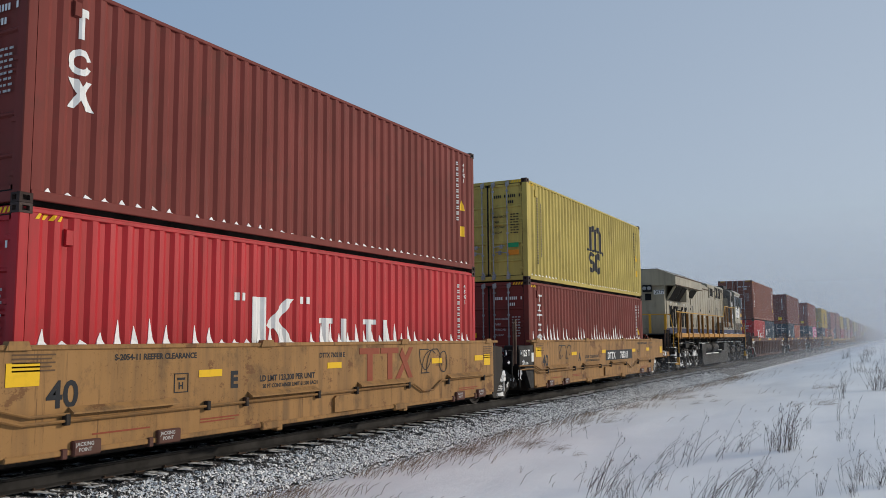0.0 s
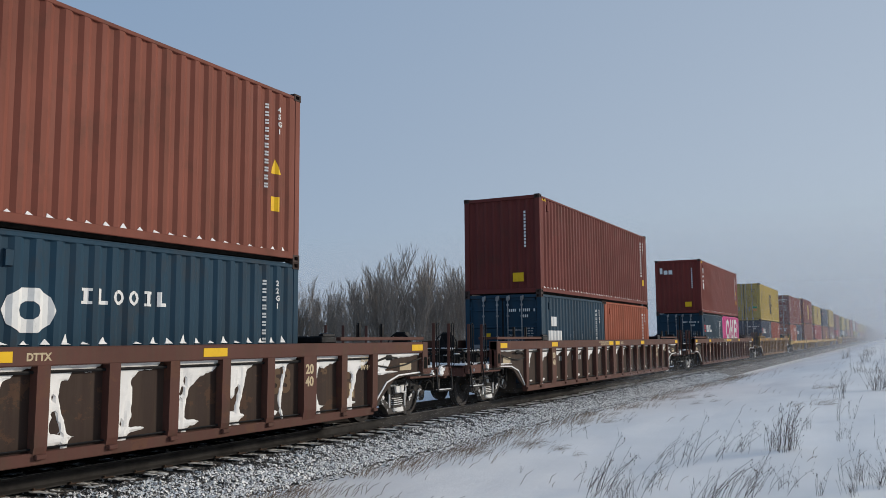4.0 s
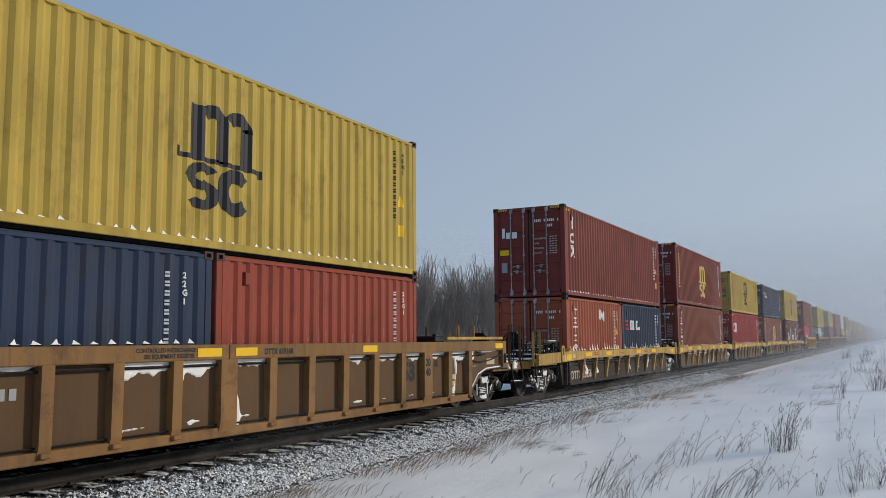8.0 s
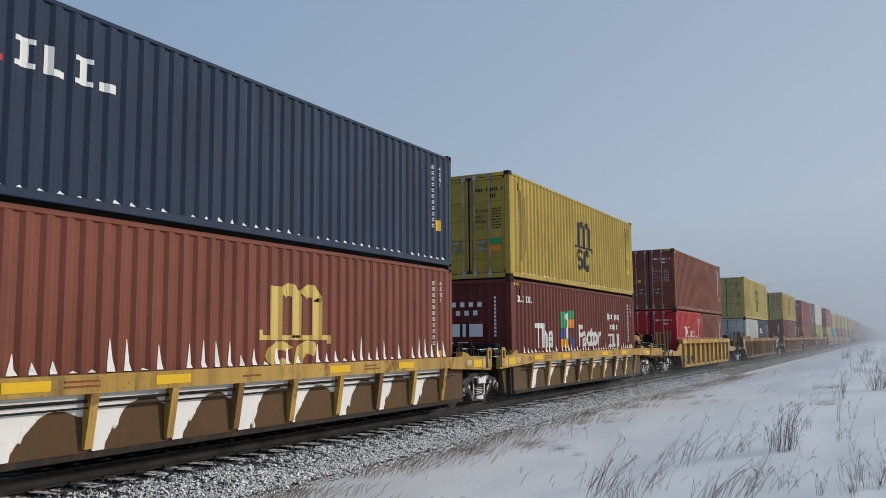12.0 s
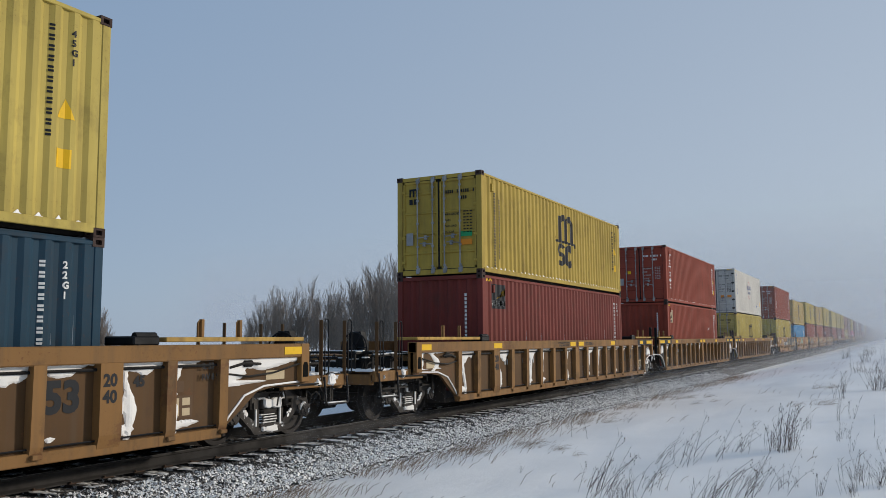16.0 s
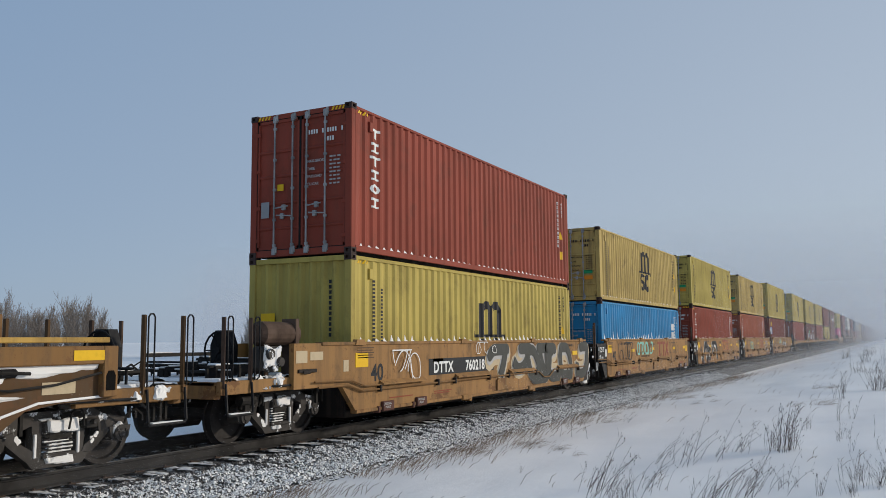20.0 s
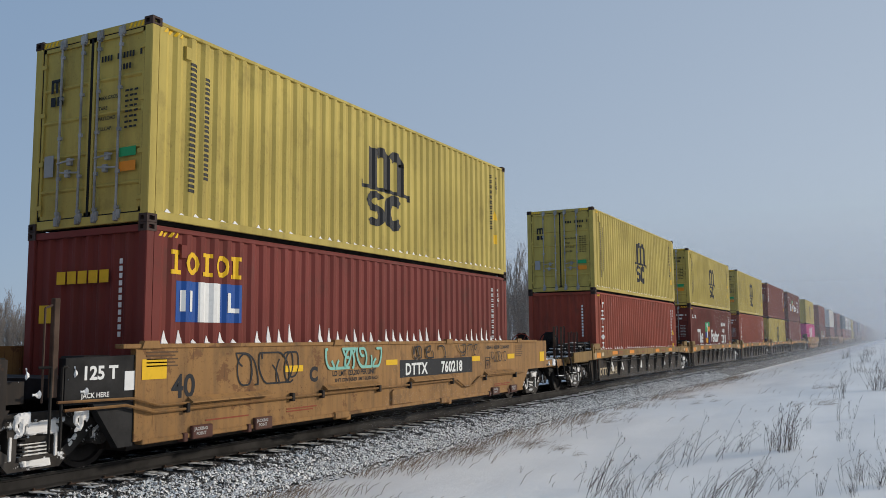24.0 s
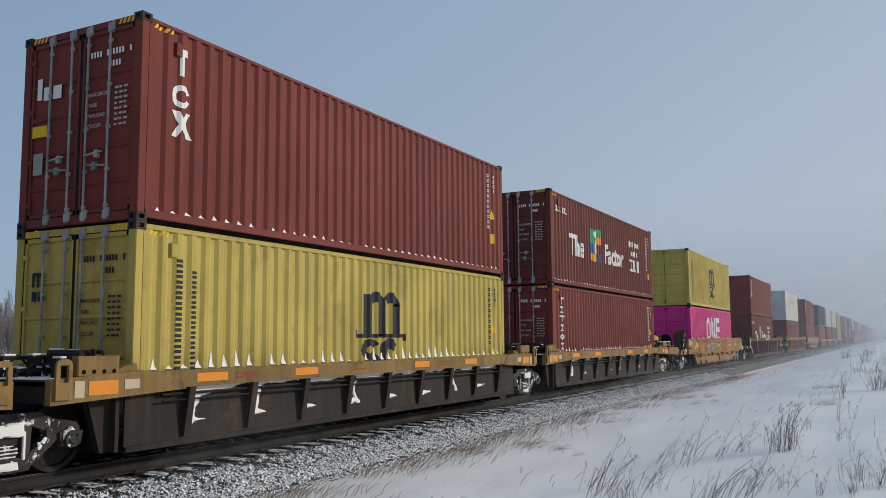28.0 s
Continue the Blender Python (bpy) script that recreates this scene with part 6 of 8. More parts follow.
            if ends[0] == "c":
                part("air_tank", once("air_tank", lambda: Mb().tube((1.1, -8.55, 1.70), (1.1, -7.70, 1.70), .20, None, 16).tube((1.1, -8.62, 1.70), (1.1, -8.55, 1.70), .14, .20, 16).tube((1.1, -7.70, 1.70), (1.1, -7.63, 1.70), .20, .14, 16).box(1.0, 1.3, -7.85, -7.75, 1.0, 1.95, .01).box(1.0, 1.2, -8.5, -8.4, 1.0, 1.55, .01)), RUSTY, car, "rust-brown brake air tank")
                part("control_valve", once("control_valve", lambda: Mb().box(1.05, 1.33, -8.7, -8.25, 1.12, 1.5, .05).tube((1.33, -8.6, 1.38), (1.42, -8.6, 1.38), .10, .08, 10).tube((1.33, -8.35, 1.25), (1.42, -8.35, 1.25), .09, .07, 10).box(1.2, 1.4, -8.55, -8.4, 1.1, 1.2, .02)), ICED, car, "brake control valve crusted with snow")
                part("snow", once("valve_snow", lambda: caked(71, [(1.34, -8.75, -8.2, 1.1, 1.55, .6), (1.37, -9.0, -8.2, .85, 1.1, .6)])), CAKED, car, "snow on the brake valve", kind="stuff")
                plates(car, x, [(-8.10, 1.22, .30, .20), (-7.72, 1.26, .36, .14), (-6.75, 1.04, .16, .20)], "cream", "plate", "pale data plate")
                part("pocket", once("pocket", lambda: Mb().box(out, out + .03, -8.05, -7.55, 1.06, 1.12, .01).box(out + .03, out + .05, -7.95, -7.75, 1.04, 1.10, .01)), CHORD_DARK, car)
        for e, f in zip(ends, (-1, 1)):
            if e != 'c':
                part("joint_end", once(("joint_end", f), lambda: Mb().prism([(f * (half + .12), 1.42), (f * (half + .12), .28), (f * (half + .35), .28), (f * (half + .75), .85), (f * (half + (1.15 if f < 0 else .7)), .85), (f * (half + (1.15 if f < 0 else .7)), 1.40)], 'x', 1.36, 1.48).box(-1.36, 1.36, min(f * (half + .2), f * (half + 1.0)), max(f * (half + .2), f * (half + 1.0)), .9, 1.15).box(-1.44, -1.3, min(f * (half + .12), f * (half + 1.1)), max(f * (half + .12), f * (half + 1.1)), .4, 1.4)), BLACK if f < 0 else CHORD_DARK, car, "black joint end")
                if detail:
                    if f < 0:
                        words_on(car, "125 T", 1.484, -half - .92, 1.14, .16, "white", label="white stencilled load mark", bold=.02)
                        words_on(car, "JACK HERE", 1.484, -half - .92, .92, .06, "white", label="small white words")
                        part("corner_pole", once("joint_pole", lambda: Mb().box(1.40, 1.47, -.04, .04, .95, 2.1, .008).rod([(1.44, -.14, .9), (1.44, -.14, 1.98), (1.44, -.04, 2.02)], .014, 6)), RUSTY, car, "rusty upright post with a grab iron", at=(0, -half - 1.28, 0))
                        plates(car, 1.484, [(-half - .28, .98, .16, .24)], "white")
                    part("lever", once(("lever", f), lambda: Mb().rod([(1.52, f * (half + 1.22), .35), (1.52, f * (half + 1.22), 1.3), (1.46, f * (half + 1.1), 1.3)], .018, 6).box(.9, 1.35, min(f * (half + .35), f * (half + .8)), max(f * (half + .35), f * (half + .8)), 1.15, 1.42, .03)), IRON, car, at=(0, 0, 0))
                    part("snow", once(("joint_snow", f), lambda: caked(9, [(1.485, min(f * (half + .75), f * (half + 1.2)), max(f * (half + .75), f * (half + 1.2)), .84, 1.42, .45), (1.36, min(f * (half + .6), f * (half + 1.2)), max(f * (half + .6), f * (half + 1.2)), .40, .86, .55)])), CAKED, car, "clots of packed snow", kind="stuff")
    elif kind in ("ribbed", "ribbed40"):
        out = 1.46
        top, low = (1.56, .26)
        chord_y = (tips[0], tips[1]) if long else (half + .1, half + .1)
        # the bays' shade is in this sheet's colour, along with its dirt
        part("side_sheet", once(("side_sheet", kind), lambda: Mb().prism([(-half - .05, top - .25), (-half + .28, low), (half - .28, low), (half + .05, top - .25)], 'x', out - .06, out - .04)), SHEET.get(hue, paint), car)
        part("side_sheet", once(("far_side_sheet", half), lambda: Mb().box(-1.5, -1.4, -half, half, low, top)), paint, car)
        part("top_chord", once(("top_chord", kind, *chord_y), lambda: Mb().box(out - .10, out + .09, -chord_y[0], chord_y[1], top - .24, top - .02, .015)), paint, car)
        part("bottom_chord", once(("bottom_chord", kind), lambda: Mb().box(out - .08, out + .05, -half + .25, half - .25, low - .04, low + .10, .01)), paint, car)
        if long:
            for e, f, c in zip(ends, (-1, 1), chord_y):
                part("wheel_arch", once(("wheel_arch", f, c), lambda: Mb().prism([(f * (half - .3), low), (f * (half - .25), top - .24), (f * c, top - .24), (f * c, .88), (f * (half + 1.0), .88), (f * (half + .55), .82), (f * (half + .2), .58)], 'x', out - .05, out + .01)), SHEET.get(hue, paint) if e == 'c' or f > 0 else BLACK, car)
                part("end_beam", once(("end_beam", f, c), lambda: Mb().box(out - .12, out + .1, min(f * (c - .22), f * c), max(f * (c - .22), f * c), .92, top - .02, .012).box(-out, out, min(f * (half + .2), f * (c - .3)), max(f * (half + .2), f * (c - .3)), 1.15, 1.28)), paint, car)
                part("arch_rim", once(("arch_rim", f), lambda: Mb().rod([(out + .02, f * (half - .28), low + .02), (out + .02, f * (half - .08), .50), (out + .02, f * (half + .25), .78), (out + .02, f * (half + .7), .90), (out + .02, f * (half + 1.6), .93)], .016, 6)), SNOW if detail else paint, car, "snow along the wheel arch", kind="stuff")
                part("walk_plate", once(("walk_plate", f, c), lambda: Mb().box(out - .45, out + .06, min(f * 6.9, f * (c - .1)), max(f * 6.9, f * (c - .1)), top + .02, top + .085, .01)), PAINT["car_yellow"] if hue != "car_brown" else paint, car, "raised side plate on the top chord")
                if detail:
                    for gy in (7.7, 8.5):
                        part("guide_post", once("guide_post", lambda: Mb().box(out - .12, out - .06, -.03, .03, top + .08, top + .34, .006).rod([(out - .09, -.07, top + .08), (out - .09, -.07, top + .30), (out - .09, -.02, top + .33)], .01, 5)), PAINT["car_ochre"] if hue != "car_brown" else BLACK, car, "short upright guide post", at=(0, f * gy, 0))
                part("guide_block", once(("guide_block", f), lambda: Mb().box(out - .5, out + .05, min(f * 6.35, f * 6.8), max(f * 6.35, f * 6.8), top - .02, top + .10, .02).tube((out, f * 6.4, top + .1), (out, f * 6.75, top + .1), .05, None, 8).tube((out + .02, f * 6.45, top - .12), (out + .02, f * 6.45, top + .1), .03, None, 8)), BLACK, car, "container guide lock", )
                if e == 'c' and detail:
                    ends_snow = Mb()
                    drift(ends_snow, random.Random(int(s) + f), out + .012, min(f * (half - .2), f * (c - .25)), max(f * (half - .2), f * (c - .25)), .93, top - .24, .75 if int(s) in (72, 330, 267) else .2)
                    part("snow", ends_snow, CAKED, car, "snow plastered on the end panel", kind="stuff")
                    part("pull_rod", once(("pull_rod", f, c), lambda: Mb().rod([(out + .03, f * (half - .2), 1.12), (out + .06, f * (half + .3), 1.06), (out + .06, f * (half + .9), 1.10), (out + .06, f * (c - .1), 1.24)], .016, 6).rod([(out + .03, f * (half - .1), 1.20), (out + .07, f * (half + .2), 1.26), (out + .07, f * (half + .55), 1.24)], .022, 6)), IRON, car, "bent air pipe on the end panel")
                    part("release_lever", once(("release_lever", f), lambda: Mb().box(out + .012, out + .07, f * (half + .3) - .12, f * (half + .3) + .12, 1.20, 1.30, .03)), BLACK, car, "dark release lever")
                    # a flat plate; the shade inside the hole is its colour
                    part("tie_pocket", once(("tie_pocket", f, c), lambda: Mb().prism([(-.07, -.12), (.07, -.12), (.07, .06), (.04, .12), (-.04, .12), (-.07, .06)], 'x', out + .10, out + .104)), SHADE_BLACK, car, "dark arched tie-down hole", at=(0, f * (c - .11), 1.12))
                    plates(car, out + .012, [(min(f * (half + .75), f * (half + 1.2)), .99, .45, .14)], "cream", "plate", "pale data plate")
                if e != 'c' and detail:
                    part("black_bay", once(("black_bay", f), lambda: Mb().box(out - .038, out - .034, min(f * 7.09, f * 7.92), max(f * 7.09, f * 7.92), low + .10, top - .24).box(out + .088, out + .093, min(f * 7.0, f * c), max(f * 7.0, f * c), top - .235, top - .025)), BLACK, car, "black painted joint bay")
                    words_on(car, "125T", out - .030, min(f * 7.12, f * 7.9), .52, .24, "cream", label="large stencilled load mark", bold=.03)
                    words_on(car, "45", out - .030, min(f * 7.3, f * 7.6), 1.08, .13, "cream", label="stencilled number", bold=.03)
                    plates(car, out - .030, [(min(f * 7.2, f * 7.8), .46 - .035 * k, .5 - .06 * (k % 3), .018) for k in range(3)], "faded", "fine_print", "block of white fine print bars")
                    plates(car, out + .096, [(min(f * 7.3, f * 7.75), top - .19, .45, .12), (min(f * 8.3, f * 8.75), top - .19, .45, .12)], "yellow", "reflector", "yellow reflective plate")
                    part("corner_pole", once("rib_joint_pole", lambda: Mb().box(out - .06, out + .02, -.035, .035, .95, 2.02, .006).rod([(out + .05, -.12, .85), (out + .05, -.12, 1.95), (out + .05, -.03, 2.0)], .014, 6)), BLACK, car, "black upright post", at=(0, f * (half + 1.15), 0))
                    part("snow", once(("rib_joint_snow", f), lambda: caked(55 + f, [(1.30, min(f * (half + .7), f * 9.75), max(f * (half + .7), f * 9.75), .55, 1.15, .52), (out + .012, min(f * (half - .1), f * (half + 1.3)), max(f * (half - .1), f * (half + 1.3)), .85, 1.32, .5)])), CAKED, car, "snow packed into the joint", kind="stuff")
                    rig, cap = clutter(int(s) + 3 * f, .4, 1.3, min(f * (half + .3), f * 9.7), max(f * (half + .3), f * 9.7), 1.05, 9)
                    part("brake_rigging", rig, IRON, car, "dark rods and brackets at the joint")
                    part("snow", cap, SNOW, car, "snow on the rigging", kind="stuff")
                if e != 'c':
                    part("joint_end", once(("rib_joint", f), lambda: Mb().box(-.4, .4, min(f * (half + .2), f * 9.7), max(f * (half + .2), f * 9.7), .7, 1.05, .02)), BLACK, car)
        else:
            for e, f in zip(ends, (-1, 1)):
                part("end_sheet", once(("end_sheet", f), lambda: Mb().prism([(f * (half - .1), low), (f * (half + .12), .78), (f * (half + 1.75), .80), (f * (half + 1.75), 1.0), (f * (half + .9), 1.0), (f * (half + .3), 1.32), (f * (half - .1), 1.32)], 'x', out - .05, out + .0)), paint, car)
        n = 17 if long else 11
        span = 8.0 if long else half - .35
        rib = once(("rib", kind), lambda: Mb().prism([(out - .05, top - .23), (out + .085, top - .23), (out + .075, low + .16), (out + .045, low + .04), (out - .05, low + .04)], 'y', -.085, .085).box(out + .02, out + .10, -.07, .07, low + .02, low + .08, .01))
        snowy = Mb()
        rnd = random.Random(int(s))
        much = {72: .75, 95: .55, 119: .45, 142: .22, 267: .5, 291: .62, 310: .52, 330: .66}.get(int(s), .4)
        for i in range(n):
            y = -span + 2 * span * i / (n - 1)
            if detail:
                wide = long and i in (2, n // 2, n - 3)
                part("rib", once(("wide_rib", kind), lambda: Mb().prism([(out - .05, top - .23), (out + .085, top - .23), (out + .085, low + .2), (out + .05, low + .04), (out - .05, low + .04)], 'y', -.17, .17)) if wide else rib, paint, car, "wide rib" if wide else "", at=(0, y, 0))
            if i < n - 1:
                w = 2 * span / (n - 1)
                if rnd.random() < .92:
                    drift(snowy, rnd, out - .036, y + .085, y + w - .085, low + .10, top - .24, .12 if long and i == 13 else much)
        if not detail:
            def joined():
                m = Mb()
                for i in range(n):
                    y = -span + 2 * span * i / (n - 1)
                    m.box(out - .05, out + .08, y - .085, y + .085, low + .04, top - .23)
                return m
            part("ribs", once(("ribs", kind), joined), paint, car, kind="stuff")
        if detail and kind == "ribbed":
            part("snow", snowy, CAKED, car, "wind-driven snow plastered in the bays", kind="stuff")
        if detail:
            part("side_pipe", once(("rib_pipe", kind), lambda: Mb().tube((out + .0, -span, top - .31), (out + .0, span, top - .31), .022, None, 6).tube((out + .01, -span, low + .14), (out + .01, span, low + .14), .012, None, 5)), BLACK, car, "air pipe under the top chord")
            x = out + .093
            ys = (-tips[0] + .15, -6.2, -.66, .11, 3.51, tips[1] - .65) if long else (-half + .1, -2.2, 1.6, half - .6)
            plates(car, x, [(y, top - .19, .48, .12) for y in ys], "yellow", "reflector", "yellow reflective plate")
            if long:
                part("chord_joint", once("chord_joint", lambda: Mb().box(out + .088, out + .094, -.03, -.006, top - .235, top - .025)), CHORD_DARK, car, "dark joint in the top chord")
                ink = "black" if hue != "car_brown" else "cream"
                words_on(car, "CONTROLLED INTERCHANGE CAR", x, -1.75, top - .115, .055, ink, label="small stencilled words", bold=.02)
                words_on(car, "SEE EQUIPMENT REGISTER", x, -1.62, top - .195, .055, ink, label="small stencilled words", bold=.02)
                words_on(car, {142: "DTTX 659168", 291: "DTTX 785340 A"}.get(int(s), "DTTX"), x, .76, top - .175, .085, ink, "number", "small stencilled car number", 1.0, .03)
                words_on(car, "IL 53  1-3/4", out + .014, 7.62, 1.20, .085, ink, label="small stencilled words", bold=.02)
                words_on(car, "IW 8 9-7/8", out + .014, 7.62, 1.05, .085, ink, label="small stencilled words", bold=.02)
                xs = out + .0
                dark = hue != "car_brown"
                words_on(car, "53", out - .034, 5.14, .78, .36, "black" if dark else "dim", label="large black number" if dark else "large faded number", bold=.035)
                for ty in (5.87, -6.13):
                    words_on(car, "20", out + .088, ty, 1.05, .15, "black" if dark else "cream", bold=.03)
                    words_on(car, "40", out + .088, ty, .85, .15, "black" if dark else "cream", bold=.03)
                words_on(car, "45", out - .034, 6.45, 1.02, .13, "black" if dark else "dim", bold=.05)
                plates(car, out - .036, [(7.15, .55, .34, .30), (7.2, .90, .12, .15)], "dim", "stencil", "faded stencil block")
                plates(car, out - .033, [(7.18, .58, .06, .24), (7.30, .58, .14, .10), (7.30, .72, .14, .10)], "cream", "stencil")
                plates(car, out - .036, [(-5.3 + .14 * i, .95, .09, .13) for i in range(4)] + [(-4.1 + .14 * i, .95, .09, .13) for i in range(6)], "grey", "number", "faded number bars")
            else:
                part("number_panel", once("short_panel", lambda: Mb().box(0, .003, 0, 2.1, 0, .28)), INK["black"], car, "black number panel", at=(out - .039, -5.85, .46))
                words_on(car, "DTTX 49841", out - .035, -5.75, .50, .19, "white", "number", "white stencilled car number", 1.1)
                words_on(car, "40", out - .035, .5, .66, .24, "black")
    else:
        out, pan = 1.5, 1.34
        part("pan_side", once("pan_side", lambda: Mb().box(pan - .03, pan, -half + .05, half - .05, .20, 1.02).box(-pan, -pan + .03, -half, half, .2, 1.2).prism([(-half + .05, .2), (-half + .05, 1.0), (-half - .45, 1.0), (-half - .2, .2)], 'x', 1.1, 1.2)), SHEET["car_ochre"] if 170 < s < 235 else CHORD_DARK, car, "dark pan side")
        part("pan_foot", once("pan_foot", lambda: Mb().box(pan - .06, pan + .03, -half + .05, half - .05, .18, .26, .01)), CHORD_DARK, car)
        part("top_chord", once(("top_chord", kind), lambda: Mb().prism([(-half + .35, .97), (-half + .6, 1.20), (half - .6, 1.20), (half - .35, .97)], 'x', out - .12, out)), paint, car)
        for e, f in zip(ends, (-1, 1)):
            tip = half + (2.9 if e == 'c' else 1.18)
            part("end_beam", once(("chord_end", f, e), lambda: Mb().prism([(f * (half - .75), 1.18), (f * (half - .95), .95), (f * tip, .86), (f * tip, 1.16), (f * (half - .2), 1.22)], 'x', out - .1, out + .012)), paint, car, "deep yellow end beam")
            part("deck", once(("chord_deck", f, e), lambda: Mb().box(-1.4, 1.4, min(f * half, f * tip), max(f * half, f * tip), 1.08, 1.13).box(-1.42, 1.42, min(f * (tip - .1), f * tip), max(f * (tip - .1), f * tip), .88, 1.15, .01)), IRON, car)
            if detail:
                part("snow", once(("chord_deck_snow", f, e), lambda: Mb().box(-1.2, 1.3, min(f * (half + .1), f * (tip - .15)), max(f * (half + .1), f * (tip - .15)), 1.13, 1.165, .015)), SNOW, car, "crust of snow on the end deck", kind="stuff")
                part("lifting_eye", once("lifting_eye", lambda: Mb().box(out, out + .035, -.11, -.055, .92, 1.32).box(out, out + .035, .055, .11, .92, 1.32).box(out, out + .035, -.055, .055, .92, 1.12).prism([(-.11, 1.32), (.11, 1.32), (.09, 1.37), (.05, 1.39), (-.05, 1.39), (-.09, 1.37)], 'x', out, out + .035)), paint, car, "slotted lifting eye", at=(.014, f * (half + 1.03), 0))
                ink = "orange" if hue == "car_worn" else "yellow"
                plates(car, out + .014, [(min(f * (half + .22), f * (half + .66)), .95, .44, .17)], ink, "reflector", "%s reflective plate" % ink)
                plates(car, out + .014, [(min(f * (half + .72), f * (half + .86)), .93, .14, .20), (min(f * (half - .12), f * (half + .12)), 1.0, .24, .12)], "cream", "plate", "pale data plate")
                part("guide", once(("guide", f), lambda: Mb().prism([(f * (half - .18), 1.2), (f * (half + .25), 1.2), (f * (half + .05), 1.28), (f * (half - .15), 1.31)], 'x', 1.26, 1.42)), paint, car, "container guide wedge")
                part("valve", once(("valve", f), lambda: Mb().box(.5, 1.1, f * (half + .35) - .15, f * (half + .35) + .15, 1.2, 1.48, .03).tube((.2, f * (half + .5), 1.3), (1.2, f * (half + .5), 1.32), .03, None, 6).tube((1.15, f * (half + .3), 1.2), (1.15, f * (half + .3), 1.5), .03, None, 6)), IRON, car, "brake valve on the deck")
                if e == 'c' and f > 0:
                    part("air_tank", once("yellow_tank", lambda: Mb().tube((.9, half + .2, 1.55), (.9, half + 1.1, 1.55), .16, None, 16).tube((.9, half + .1, 1.55), (.9, half + .2, 1.55), .09, .16, 16).tube((.9, half + 1.1, 1.55), (.9, half + 1.2, 1.55), .16, .09, 16).box(.75, 1.05, half + .35, half + .42, 1.12, 1.45, .01).box(.75, 1.05, half + .9, half + .97, 1.12, 1.45, .01)), PAINT["car_yellow"], car, "yellow brake air tank")
                if s > 400:
                    part("bracket", once(("deck_bracket", f), lambda: Mb().box(out - .14, out - .02, min(f * (half + .17), f * (half + .80)), max(f * (half + .17), f * (half + .80)), 1.17, 1.42, .015)), paint, car, "drilled yellow bracket")
                    # flat discs coloured like the shade inside drilled holes
                    for k in range(4):
                        part("bolt_hole", once("bolt_hole", lambda: Mb().tube((out - .022, 0, 1.23), (out - .015, 0, 1.23), .028, None, 10)), SHADE_BLACK, car, at=(0, f * (half + .26 + .15 * k), 0))
                rig, cap = clutter(int(s) + f, .1, 1.3, min(f * (half + .1), f * (tip - .2)), max(f * (half + .1), f * (tip - .2)), 1.13, 10 if e != "c" else 16)
                part("brake_rigging", rig, IRON, car, "dark brake rigging and pipes")
                part("snow", cap, SNOW, car, "snow on the rigging", kind="stuff")
        rib = once("slant_rib", lambda: Mb().prism([(pan, .97), (out - .01, .97), (pan + .05, .30), (pan, .30)], 'y', -.06, .06))
        n = 9
        rnd = random.Random(int(s))
        snowy = Mb()
        for i in range(n):
            y = -half + 1.1 + (2 * half - 2.2) * i / (n - 1)
            if detail:
                part("rib", rib, CHORD_DARK if s > 400 else paint if i % 3 else PAINT["car_ochre"], car, "slanted rib", at=(0, y, 0))
            if i < n - 1:
                w = (2 * half - 2.2) / (n - 1)
                h = rnd.uniform(.15, .6)
                ww = rnd.uniform(.3, .85) * w
                if detail:
                    drape(snowy, rnd, pan + .003, y + .065, y + w - .065, .27, .96) if 170 < s < 235 else drift(snowy, rnd, pan + .003, y + .065, y + w - .065, .45, .96, .3)
        if detail:
            part("snow", snowy, CAKED, car, "snow plastered between the ribs", kind="stuff")
            part("side_pipe", once("chord_pipe", lambda: Mb().tube((pan + .06, -half + .6, .88), (pan + .06, half - .6, .88), .022, None, 6).tube((pan + .09, -half + .6, .80), (pan + .09, half - .6, .80), .014, None, 6)), BLACK, car, "black air pipe")
            x = out + .003
            plates(car, x, [(y, 1.03, .62, .12) for y in (-5.2, -3.0, 0.9, 3.2)], ink, "reflector", "%s reflective plate" % ink)
            plates(car, x, [(-4.4, 1.05, .5, .025), (-4.4, 1.11, .5, .025), (-1.3, 1.06, .4, .025), (2.0, 1.05, .5, .025), (2.0, 1.11, .4, .025)], "rust", "fine_print", "fine print bars")
            if ends[0] == 'c':
                words_on(car, "DTTX 62056" if s < 300 else "DTTX 62445", pan + .004, -6.15, .36, .24, "cream" if ends[0] == 'c' else "grey", "number", "worn stencilled car number", 1.1)
    return car


